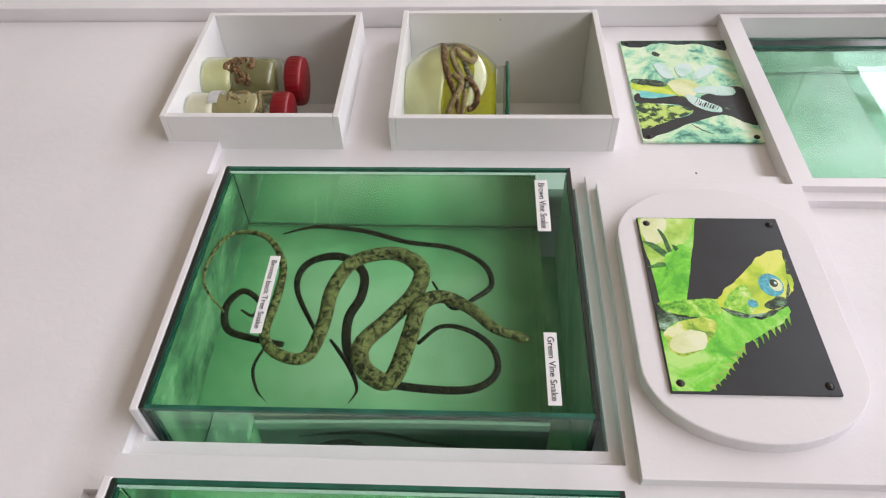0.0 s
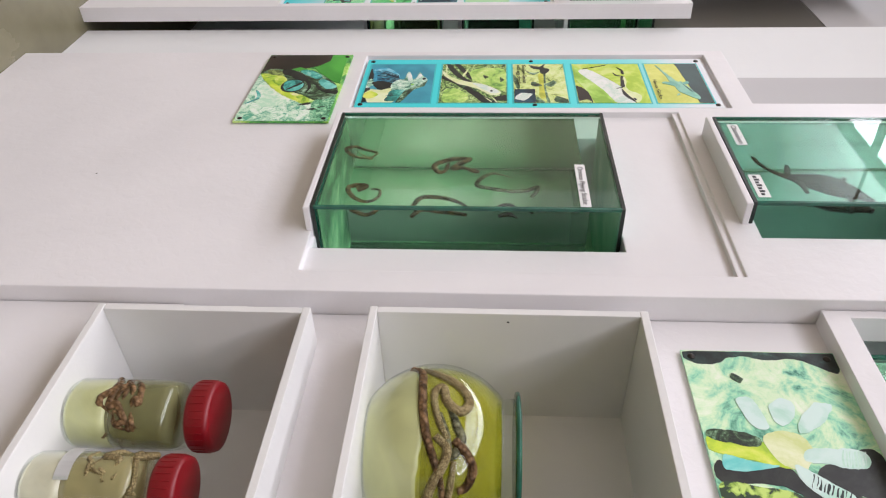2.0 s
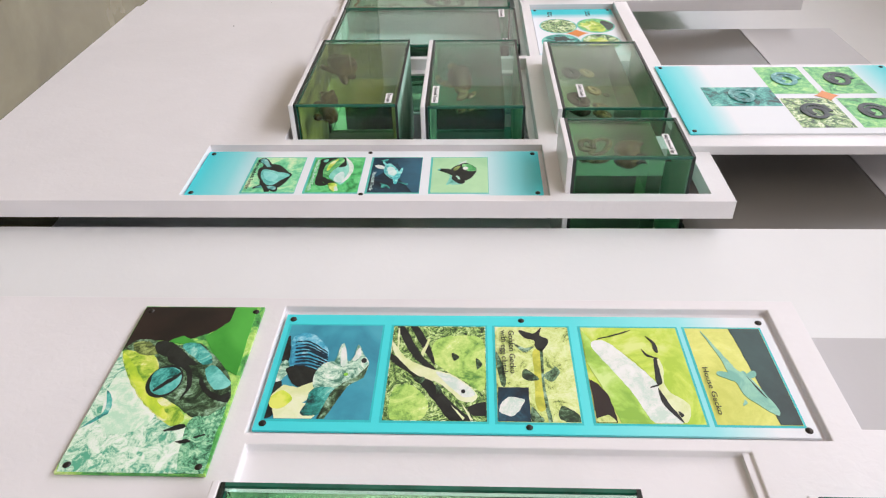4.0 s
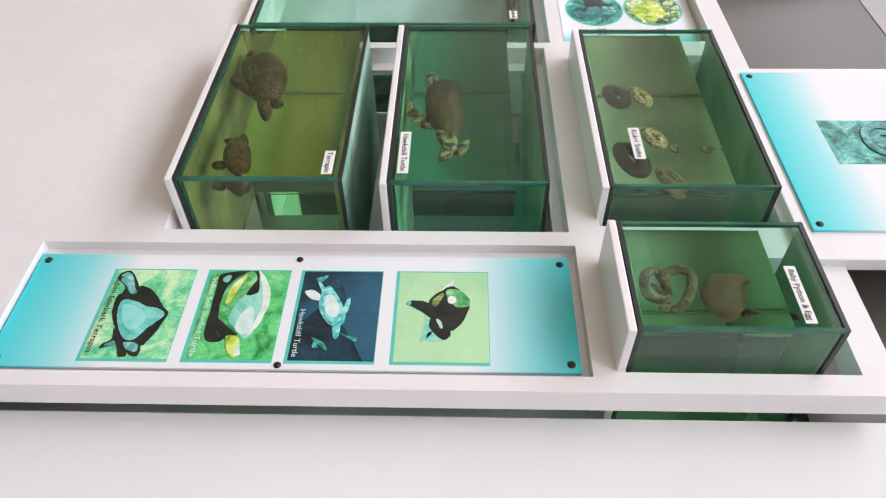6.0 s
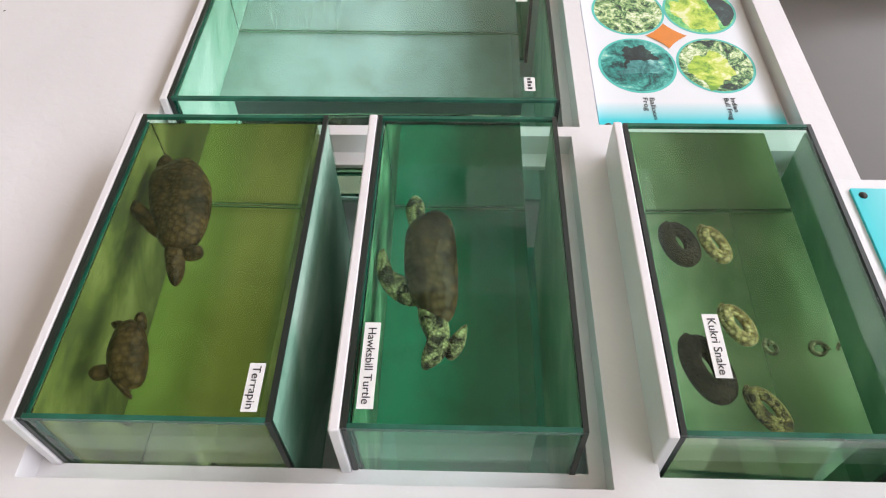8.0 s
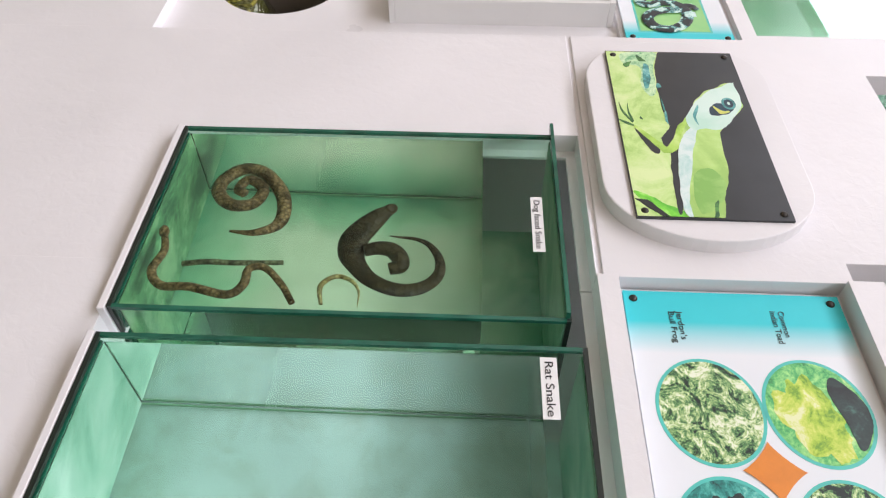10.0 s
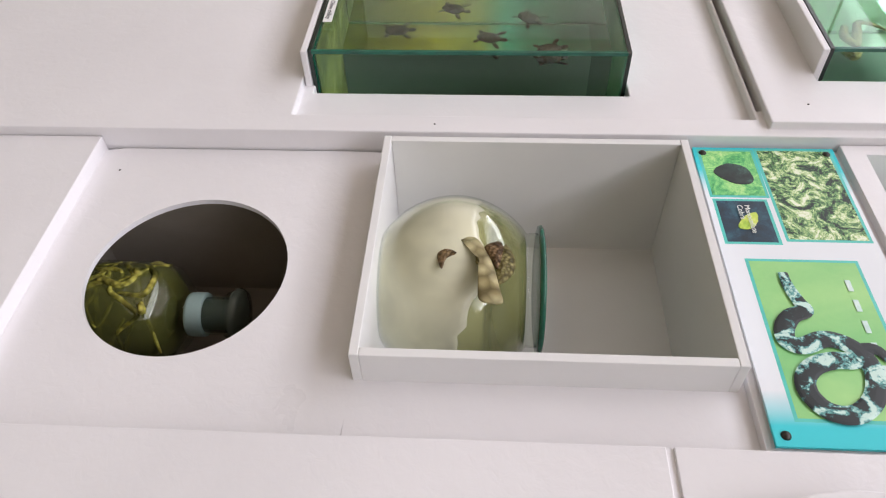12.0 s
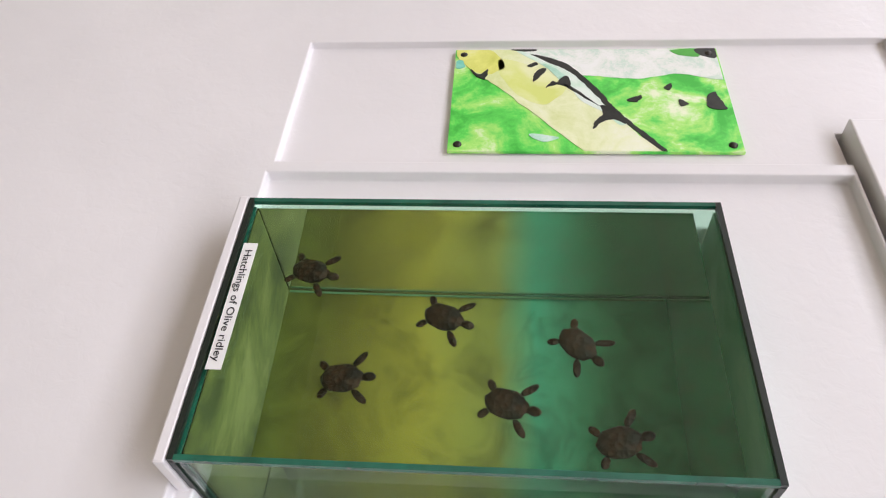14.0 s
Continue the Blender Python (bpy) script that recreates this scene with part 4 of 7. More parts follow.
coil("brown coiled specimen in small tank", [(1.820, 3.392), (1.807, 3.390), (1.797, 3.399), (1.794, 3.416), (1.800, 3.433), (1.813, 3.437), (1.819, 3.424), (1.820, 3.407), (1.812, 3.405), (1.806, 3.418)], 0.0064, 0.146, SKIN_PYTHON, 0.8, 0.6, 0.6, 0.003)
coil("brown specimen with a raised neck in small tank", [(1.815, 3.376), (1.826, 3.374), (1.839, 3.388), (1.851, 3.410), (1.853, 3.430), (1.840, 3.439), (1.825, 3.432), (1.819, 3.415), (1.820, 3.397)], 0.0066, 0.150, SKIN_PYTHON, 0.7, 0.9, 0.7, 0.002, 0.0062)
puffed("crumpled brown egg shape in green liquid", [[(1.863, 3.411), (1.878, 3.431), (1.902, 3.433), (1.925, 3.425), (1.915, 3.409), (1.910, 3.383), (1.892, 3.361), (1.873, 3.365), (1.859, 3.391)]], 0.146, 0.016, hide("brown_leathery_egg", (0.13, 0.058, 0.024), (0.23, 0.11, 0.048), 18))
for lump in ([(1.900, 3.369), (1.912, 3.370), (1.923, 3.372)], [(1.955, 3.371), (1.964, 3.370), (1.973, 3.370)]):
    coil("small dark lump in green liquid", lump, 0.0046, 0.148, SKIN_DARK)


def long_tailed():
    bm = tube([(2.022, 2.487, 0.10), (2.028, 2.462, 0.10), (2.050, 2.432, 0.10), (2.078, 2.418, 0.10), (2.12, 2.400, 0.10), (2.155, 2.372, 0.10), (2.175, 2.352, 0.10)],
              lambda s: 0.004 + 0.022 * math.exp(-((s - 0.68) / 0.2) ** 2), 8, 14, 0.7)
    for u0, v0, u1, v1 in ((2.062, 2.425, 2.072, 2.458), (2.13, 2.395, 2.155, 2.42), (2.075, 2.41, 2.08, 2.375), (2.14, 2.37, 2.14, 2.345)):
        tube([(u0, v0, 0.10), ((u0 + u1) / 2, (v0 + v1) / 2, 0.104), (u1, v1, 0.10)], lambda s: 0.006 - 0.002 * s, 4, 8, 1.0, bm)
    plain_body("preserved_specimen", "dark long tailed specimen in teal liquid", bm, HATCH, Vector((2.06, 2.42, 0.10)))


long_tailed()
coil("pale specimen bent in pale green liquid", [(2.115, 5.83), (2.105, 5.80), (2.118, 5.785), (2.128, 5.81), (2.14, 5.84), (2.17, 5.83), (2.20, 5.79)], 0.008, 0.12, SKIN_PALE)

# ---- paper labels ----
paper_label("Brown Vine Snake", 1.629, 1.597, 0.107, 0.019, 0.1032)
paper_label("Green Vine Snake", 1.627, 1.314, 0.103, 0.016, 0.1032)
paper_label("Bronze back Tree Snake", 1.257, 1.437, 0.131, 0.0145, 0.1032)
paper_label("Ornate Flying Snake", 1.700, 2.415, 0.125, 0.017, 0.1392)
paper_label("Chameleon", 1.992, 2.568, 0.073, 0.019, 0.1332)
paper_label("Terrapin", 1.3685, 3.652, 0.051, 0.0155, 0.1712)
paper_label("Hawksbill Turtle", 1.4755, 3.703, 0.095, 0.016, 0.1672)
paper_label("Kukri Snake", 1.819, 3.723, 0.073, 0.0165, 0.1612)
paper_label("Baby Python & Egg", 1.959, 3.426, 0.087, 0.0135, 0.1792)
paper_label("Rat Snake", 1.6535, 4.421, 0.076, 0.0185, 0.1212)
paper_label("Dog faced Snake", 1.6545, 4.685, 0.099, 0.0158, 0.1112)
paper_label("Hatchlings of Olive ridley", 1.2885, 5.965, 0.146, 0.0148, 0.1432)


def barred_label(u, v, width, height, d, bars):
    th = thing("paper_label", "white paper label with unreadable black script", "label", (u, v, d), "paper labels")
    part("paper", box(u, u + height, v - width, v, d, d + 0.0006), LABEL, th)
    step = width * 0.9 / bars
    for k in range(bars):
        b = v - width * 0.06 - k * step
        part("print_bar", box(u + height * 0.3, u + height * (0.72 if k % 2 else 0.6), b - step * 0.7, b, d + 0.0004, d + 0.0008), INK, th)
    return th


barred_label(1.984, 2.397, 0.066, 0.020, 0.1332, 7)
barred_label(1.6585, 4.153, 0.030, 0.0155, 0.1212, 4)

# ---- jars ----
def milky(name, colour, through, rough=0.08, vary=0.25):
    m, t, b = nodes(name)
    n = noise_tex(t, 14, 4, 0.5, 0.6)
    lo = tuple(c * (1 - vary) for c in colour)
    link(t, ramp(t, n.outputs[0], [(0.35, lo), (0.65, colour)]).outputs[0], b.inputs["Base Color"])
    b.inputs["Transmission Weight"].default_value, b.inputs["IOR"].default_value = through, 1.34
    b.inputs["Roughness"].default_value = rough
    b.inputs["Coat Weight"].default_value, b.inputs["Coat Roughness"].default_value = 1.0, 0.03
    return m


CREAM = milky("cloudy_cream_liquid", (0.74, 0.74, 0.40), 0.15, 0.3)
YELLOW = milky("clear_yellow_liquid", (0.74, 0.72, 0.06), 0.70, 0.05)
OLIVEJ = milky("olive_jar_liquid", (0.34, 0.32, 0.15), 0.5, 0.05)
AMBER = milky("amber_jar_liquid", (0.62, 0.54, 0.28), 0.5, 0.05)
WHITEY = milky("frosted_white_liquid", (0.82, 0.77, 0.60), 0.1, 0.3)
GREENY = milky("green_brown_liquid", (0.40, 0.40, 0.17), 0.6, 0.05)
DARKOL = milky("dark_olive_liquid", (0.16, 0.16, 0.045), 0.45, 0.05)
STRAW = hide("straw_coloured_skin", (0.34, 0.26, 0.12), (0.56, 0.46, 0.24), 260)


def lidded_jar(label, v, d, r, u0, top, lid_h, low, high, cut):
    jar = thing("lidded_jar", label, "jar", (u0, v, d), "jars")
    h = top - lid_h
    part("cloudy_layer", lathe([(r * 0.86, u0 + 0.003), (r * 0.97, u0 + 0.010), (r * 0.97, cut - 0.012), (r * 0.95, cut)], (v, d), 36), low, jar, "cloudy pale settled layer", True, False)
    part("liquid", lathe([(r * 0.95, cut + 0.001), (r * 0.97, cut + 0.01), (r * 0.97, h - 0.035), (r * 0.90, h - 0.022)], (v, d), 36), high, jar, "tinted preserving liquid", True, False)
    part("glass", lathe([(r * 0.9, u0), (r, u0 + 0.009), (r, h - 0.032), (r * 0.93, h - 0.014), (r * 0.86, h - 0.006), (r * 0.86, h + 0.002)], (v, d), 40), JARGLASS, jar, "clear glass", True, False)
    lid = lathe([(r * 0.95, h), (r * 1.0, h + 0.003), (r * 1.0, top - 0.006), (r * 0.96, top - 0.001), (r * 0.86, top)], (v, d), 40)
    lid_ob = part("lid", lid, RED, jar, "red plastic screw lid", True)
    for k in range(30):
        q = 2 * math.pi * k / 30
        cv, cd = v + r * 1.002 * math.cos(q), d + r * 1.002 * math.sin(q)
        part("lid_rib", box(h + 0.005, top - 0.008, cv - 0.0006, cv + 0.0006, cd - 0.0006, cd + 0.0006), RED, lid_ob)
    return jar


def weave(label, v, d, r, u0, u1, count, thick, mat, seed, squash=1.0):
    """A tangle of pale bodies against the inside of a jar."""
    rnd = random.Random(seed)
    for k in range(count):
        a, uc = rnd.uniform(0.2, 1.2), rnd.uniform(u0, u1)
        pts = []
        for j in range(7):
            q = a + j * rnd.uniform(0.25, 0.5)
            pts.append((uc + rnd.uniform(-1, 1) * (u1 - u0) * 0.28, v + r * math.cos(q), d + r * math.sin(q) * squash))
        plain_body("preserved_specimen", label, tube(pts, taper(thick * rnd.uniform(0.6, 1.1), 0.6, 0.35, 0.5), 6, 8), mat, Vector(pts[0]))


lidded_jar("glass jar with red lid and grey green contents", 1.938, 0.048, 0.0455, 1.020, 1.212, 0.032, CREAM, OLIVEJ, 1.078)
lidded_jar("glass jar with red lid and amber contents", 1.826, 0.052, 0.041, 1.020, 1.208, 0.032, WHITEY, AMBER, 1.072)
weave("thin pale strip bundled inside a jar", 1.938, 0.048, 0.0425, 1.072, 1.120, 7, 0.0050, SKIN_BROWN, 4)
weave("pale looped body inside a jar", 1.829, 0.052, 0.038, 1.095, 1.155, 5, 0.0045, STRAW, 9)
lb = thing("paper_label", "curved white paper label on a jar", "label", (1.062, 1.836, 0.09), "paper labels")
bmj = bmesh.new()
rows = []
for k in range(13):
    q = radians(20 + k * 8)
    rows.append([bmj.verts.new((u, 1.829 + 0.0420 * math.cos(q), 0.052 + 0.0420 * math.sin(q))) for u in (1.064, 1.082)])
for p, q in zip(rows, rows[1:]):
    bmj.faces.new((p[0], p[1], q[1], q[0]))
bmesh.ops.solidify(bmj, geom=bmj.faces[:], thickness=-0.0005)
part("paper", bmj, LABEL, lb)


def bowl_jar(label, v, d, r, u0, u1, neck_r, lip_u, low, high, cut, ragged, seed):
    """A ball shaped jar: clear liquid, a cloudy layer with a ragged upper edge, glass, neck and rim."""
    jar = thing("round_jar", label, "jar", (u0, v, d), "jars")
    mid, half = (u0 + u1) / 2, (u1 - u0) / 2 / 0.80

    def wide(u):
        return r * math.sqrt(max(0.05, 1 - ((u - mid) / half) ** 2))

    def prof(k, a, b, n=18):
        return [(wide(a + (b - a) * i / n) * k, a + (b - a) * i / n) for i in range(n + 1)]

    low_bm = lathe(prof(0.978, u0 + 0.003, cut, 22), (v, d), 64)
    for p in low_bm.verts:
        q = math.atan2(p.co.z - d, p.co.y - v)
        f = (p.co.x - u0) / (cut - u0)
        top = cut + ragged * (noise.noise(Vector((math.cos(q) * 1.6, math.sin(q) * 1.6, seed))) + 0.35 * noise.noise(Vector((math.cos(q) * 7, math.sin(q) * 7, seed))))
        p.co.x = u0 + f * (top - u0) if f > 0.02 else p.co.x
        k = 0.978 * wide(p.co.x) * (1 if f < 0.999 else 0.97)
        p.co.y, p.co.z = v + k * math.cos(q), d + k * math.sin(q)
    part("cloudy_layer", low_bm, low, jar, "cloudy pale settled layer", True, False)
    part("liquid", lathe(prof(0.955, u0 + 0.006, u1 - 0.004), (v, d), 48), high, jar, "tinted preserving liquid", True, False)
    part("glass", lathe(prof(1.0, u0, u1, 24) + [(neck_r, u1 + 0.004), (neck_r, lip_u - 0.004)], (v, d), 56), JARGLASS, jar, "clear glass", True, False)
    part("rim", lathe([(neck_r, lip_u - 0.005), (neck_r * 1.12, lip_u - 0.004), (neck_r * 1.14, lip_u), (neck_r * 1.1, lip_u + 0.002), (neck_r, lip_u + 0.002)], (v, d), 48), EDGE, jar, "green ground glass rim", True)
    return jar


bowl_jar("round glass jar of yellow liquid and pale coils", 1.923, 0.008, 0.113, 1.406, 1.580, 0.070, 1.598, CREAM, YELLOW, 1.478, 0.010, 2.0)


def wound(label, places, thick, mat, v=1.923, d=0.008, r=0.113, u0=1.406, u1=1.580, inset=0.962, head=0.8, tail=0.6):
    """A body pressed against the inside of a round jar; places are (height, degrees round the jar)."""
    mid, half = (u0 + u1) / 2, (u1 - u0) / 2 / 0.80
    pts = []
    for u, q in places:
        w = inset * r * math.sqrt(max(0.05, 1 - ((u - mid) / half) ** 2))
        pts.append((u, v + w * math.cos(radians(q)), d + w * math.sin(radians(q))))
    return plain_body("preserved_specimen", label, tube(pts, taper(thick, head, tail, 0.6), 7, 10), mat, Vector(pts[0]))


wound("brown strand inside a round jar", [(1.462, 52), (1.476, 65), (1.479, 82), (1.482, 101), (1.490, 120), (1.504, 141), (1.508, 158)], 0.0056, SKIN_BROWN, head=0.9)
wound("short brown loop inside a round jar", [(1.520, 118), (1.534, 126), (1.542, 137), (1.534, 148), (1.524, 150)], 0.0058, SKIN_BROWN, head=0.9, tail=0.8)
wound("pale looped body inside a round jar", [(1.478, 59), (1.500, 69), (1.524, 78), (1.536, 90), (1.526, 99), (1.510, 93), (1.504, 82), (1.494, 88), (1.500, 105), (1.512, 118)], 0.0062, STRAW, head=0.6)
wound("pale folded body inside a round jar", [(1.498, 116), (1.512, 124), (1.506, 135), (1.494, 147), (1.490, 158), (1.508, 162), (1.516, 148), (1.520, 131)], 0.0060, STRAW, head=0.8)
wound("dark greenish strand inside a round jar", [(1.514, 97), (1.522, 109), (1.528, 118), (1.516, 128), (1.510, 114), (1.502, 101)], 0.0062, SKIN_GREY, inset=0.93)
bowl_jar("round glass jar of milky liquid and pale flesh", 5.384, 0.006, 0.124, 1.424, 1.612, 0.076, 1.630, WHITEY, GREENY, 1.545, 0.035, 5.0)


FLESH = hide("pale_flesh", (0.40, 0.34, 0.17), (0.58, 0.52, 0.30), 30)
puffed("pale torn flesh flap inside a milky jar", [[(1.516, 5.379), (1.526, 5.393), (1.547, 5.369), (1.564, 5.334), (1.574, 5.291), (1.576, 5.271), (1.552, 5.274), (1.549, 5.299), (1.551, 5.333), (1.534, 5.360)]], 0.120, 0.006, FLESH)
puffed("olive grained shred inside a milky jar", [[(1.571, 5.337), (1.581, 5.363), (1.592, 5.338), (1.588, 5.315), (1.571, 5.301)]], 0.117, 0.006, hide("olive_flesh", (0.16, 0.14, 0.05), (0.36, 0.32, 0.14), 110))
for hollow, deep in (([(1.500, 5.344), (1.507, 5.357), (1.517, 5.357), (1.526, 5.345), (1.511, 5.337), (1.506, 5.322)], 0.1175), ([(1.556, 5.355), (1.574, 5.363), (1.578, 5.348), (1.571, 5.320), (1.563, 5.337)], 0.121)):
    puffed("dark brown hollow shred inside a milky jar", [hollow], deep, 0.005, SKIN_PYTHON)


def stoppered_bottle():
    v, d = 5.39, -0.075
    bo = thing("stoppered_bottle", "dark olive glass bottle lying dim behind an oval opening", "bottle", (0.945, v, d), "jars")
    part("liquid", lathe([(0.068, 0.948), (0.073, 0.96), (0.073, 1.085), (0.066, 1.105), (0.045, 1.118)], (v, d), 40), DARKOL, bo, "dark olive liquid", True, False)
    part("glass", lathe([(0.07, 0.944), (0.076, 0.955), (0.076, 1.09), (0.068, 1.112), (0.046, 1.130), (0.030, 1.138), (0.028, 1.185), (0.034, 1.192)], (v, d), 44), JARGLASS, bo, "clear glass", True, False)
    part("stopper", lathe([(0.026, 1.150), (0.026, 1.195), (0.038, 1.20), (0.040, 1.208), (0.036, 1.214), (0.020, 1.218)], (v, d), 36), plain("smoky_stopper_glass", (0.10, 0.12, 0.10), 0.12), bo, "smoky glass stopper", True)
    part("collar", lathe([(0.031, 1.136), (0.032, 1.14), (0.032, 1.158), (0.031, 1.160)], (v, d), 36), plain("pale_blue_tape", (0.35, 0.48, 0.46), 0.6), bo, "pale blue tape collar", True)
    weave("yellow green strand inside a dim bottle", v, d, 0.070, 1.00, 1.10, 9, 0.006, hide("yellow_green_skin", (0.10, 0.10, 0.02), (0.55, 0.50, 0.10), 60), 33)


stoppered_bottle()


# ---- prints on the picture boards, as plain shapes ----
def shape(po, rect, points, mat, d, layer=1, name="printed_shape", rounded=True):
    """A flat printed form; points run 0..1 over the picture's u and v."""
    u0, u1, v0, v1 = rect
    pts = smooth_loop(points, 9) if rounded else [tuple(Vector(points[i]).lerp(Vector(points[(i + 1) % len(points)]), k / 6)) for i in range(len(points)) for k in range(6)]
    rag = [0.45 * noise.noise(Vector((a * 19, b * 19, u0 * 7))) + 0.2 * noise.noise(Vector((a * 57, b * 57, v0 * 7))) for a, b in pts]
    pts = [(min(0.995, max(0.005, a + 0.016 * k)), min(0.995, max(0.005, b + 0.016 * rag[i - 3]))) for i, ((a, b), k) in enumerate(zip(pts, rag))]
    z = d + 0.0003 + 0.00024 * layer
    return part(name, prism([(u0 + a * (u1 - u0), v0 + b * (v1 - v0)) for a, b in pts], d, z), mat, po)


def disc(po, u, v, a, b, d, mat, layer=1, turn=0.0, name="printed_disc", rag=0.0):
    c, s = math.cos(radians(turn)), math.sin(radians(turn))
    z = d + 0.0003 + 0.00024 * layer
    pts = []
    for k in range(48):
        q = 2 * math.pi * k / 48
        f = 1 + rag * (noise.noise(Vector((math.cos(q) * 1.7, math.sin(q) * 1.7, u * 31 + v * 17))) + 0.5 * noise.noise(Vector((math.cos(q) * 5, math.sin(q) * 5, u * 13))))
        x, y = a * f * math.cos(q), b * f * math.sin(q)
        pts.append((u + x * c - y * s, v + x * s + y * c))
    return part(name, prism(pts, d, z), mat, po)


LIMEB = photo("soft_lime_print", [(0.36, (0.28, 0.52, 0.06)), (0.5, (0.46, 0.72, 0.12)), (0.64, (0.66, 0.84, 0.30))], 18, 4, 0.5, 0.6, 0.45, 0.15)
LIMEC = photo("vivid_lime_print", [(0.36, (0.10, 0.50, 0.03)), (0.5, (0.22, 0.72, 0.05)), (0.64, (0.50, 0.84, 0.22))], 16, 5, 0.6, 0.8, 0.45, 0.2)
LIME = photo("lime_print", [(0.36, (0.04, 0.22, 0.02)), (0.46, (0.20, 0.60, 0.04)), (0.55, (0.42, 0.76, 0.08)), (0.64, (0.75, 0.85, 0.40))], 28, 6, 0.6, 1.0, 0.45, 0.25)
YELLOWG = photo("yellow_green_print", [(0.36, (0.16, 0.36, 0.03)), (0.46, (0.44, 0.64, 0.06)), (0.56, (0.66, 0.76, 0.14)), (0.66, (0.82, 0.86, 0.50))], 26, 6, 0.6, 1.0, 0.45, 0.22)
BARK = photo("bright_bark_print", [(0.3, (0.10, 0.28, 0.05)), (0.46, (0.42, 0.68, 0.14)), (0.62, (0.66, 0.82, 0.26)), (0.75, (0.82, 0.92, 0.55))], 22, 6, 0.6, 1.0, 0.45, 0.3)
MINT = photo("mint_print", [(0.3, (0.30, 0.62, 0.45)), (0.55, (0.55, 0.80, 0.66)), (0.75, (0.78, 0.88, 0.86))], 20)
BLACKISH = photo("near_black_print", [(0.35, (0.006, 0.012, 0.012)), (0.6, (0.02, 0.045, 0.04)), (0.78, (0.06, 0.16, 0.12))], 26)
AQUA = photo("aqua_print", [(0.3, (0.03, 0.22, 0.32)), (0.5, (0.05, 0.34, 0.45)), (0.75, (0.09, 0.44, 0.54))], 8, 4, 0.5, 0.6, 0.45, 0.12)
NAVY = photo("navy_print", [(0.3, (0.004, 0.010, 0.02)), (0.52, (0.008, 0.04, 0.07)), (0.75, (0.03, 0.13, 0.18))], 16)
SAGE = photo("sage_print", [(0.3, (0.36, 0.66, 0.36)), (0.7, (0.50, 0.78, 0.46))], 6, 6, 0.6, 1.0, 0.45, 0.15)
GRASS = photo("bright_grass_print", [(0.3, (0.03, 0.20, 0.06)), (0.45, (0.10, 0.50, 0.15)), (0.6, (0.35, 0.75, 0.25)), (0.78, (0.75, 0.88, 0.40))], 34, 8, 0.7)
CONTRAST = photo("high_contrast_print", [(0.40, (0.008, 0.02, 0.015)), (0.48, (0.12, 0.32, 0.10)), (0.55, (0.55, 0.70, 0.30)), (0.62, (0.85, 0.90, 0.72))], 34, 8, 0.75, 1.5)
SEA = photo("sea_green_print", [(0.34, (0.004, 0.03, 0.03)), (0.48, (0.02, 0.26, 0.22)), (0.6, (0.10, 0.52, 0.44)), (0.75, (0.50, 0.78, 0.66))], 26, 7, 0.65)
TEALP = photo("teal_shape_print", [(0.35, (0.02, 0.14, 0.13)), (0.55, (0.10, 0.40, 0.38)), (0.72, (0.40, 0.70, 0.66))], 30)
PALEP = photo("pale_print", [(0.3, (0.48, 0.72, 0.66)), (0.6, (0.74, 0.86, 0.82))], 30, 6, 0.6, 1.0, 0.45, 0.2)
WHITEP = photo("white_print", [(0.36, (0.62, 0.76, 0.66)), (0.5, (0.80, 0.84, 0.78)), (0.64, (0.86, 0.88, 0.85))], 24, 6, 0.65, 1.0, 0.45, 0.35)
ORANGE = plain("orange_print", (0.80, 0.26, 0.03), 0.4)
HALO = plain("aqua_halo_print", (0.10, 0.60, 0.52), 0.35)
BLUEEYE = plain("blue_ring_print", (0.14, 0.60, 0.72), 0.3, 0, 0.5, 200)
YELP = photo("yellow_print", [(0.3, (0.62, 0.66, 0.12)), (0.6, (0.80, 0.82, 0.22)), (0.8, (0.86, 0.88, 0.45))], 8, 6, 0.6, 1.0, 0.45, 0.3)

YPALE = photo("pale_yellow_print", [(0.3, (0.66, 0.74, 0.30)), (0.55, (0.82, 0.87, 0.55)), (0.75, (0.88, 0.91, 0.72))], 12, 5, 0.6, 1.0, 0.45, 0.25)
HEADP = photo("dark_scaly_print", [(0.36, (0.006, 0.014, 0.008)), (0.48, (0.035, 0.075, 0.03)), (0.58, (0.16, 0.30, 0.16)), (0.70, (0.45, 0.66, 0.50))], 30, 8, 0.7, 1.2)

LICHEN = photo("lichen_print", [(0.40, (0.10, 0.42, 0.26)), (0.47, (0.46, 0.74, 0.52)), (0.56, (0.74, 0.89, 0.72)), (0.68, (0.86, 0.93, 0.84))], 40, 8, 0.7, 1.5)
PALELICH = photo("pale_lichen_print", [(0.36, (0.52, 0.80, 0.58)), (0.5, (0.76, 0.90, 0.72)), (0.66, (0.86, 0.92, 0.84))], 30, 6, 0.6, 1.2)
MOTTLE = photo("mottled_pale_print", [(0.38, (0.06, 0.20, 0.13)), (0.48, (0.36, 0.62, 0.46)), (0.58, (0.74, 0.87, 0.72)), (0.68, (0.88, 0.92, 0.86))], 40, 8, 0.7)
TWIGS = photo("twig_print", [(0.40, (0.012, 0.03, 0.012)), (0.48, (0.12, 0.26, 0.05)), (0.56, (0.50, 0.70, 0.22)), (0.66, (0.80, 0.90, 0.56))], 45, 8, 0.8, 2.5)
INKY = photo("deep_black_print", [(0.4, (0.008, 0.010, 0.009)), (0.7, (0.022, 0.026, 0.022))], 30)
BROWNB = photo("brown_black_print", [(0.35, (0.010, 0.006, 0.005)), (0.65, (0.026, 0.014, 0.011))], 8, 4, 0.5, 0.6, 0.4, 0.12)
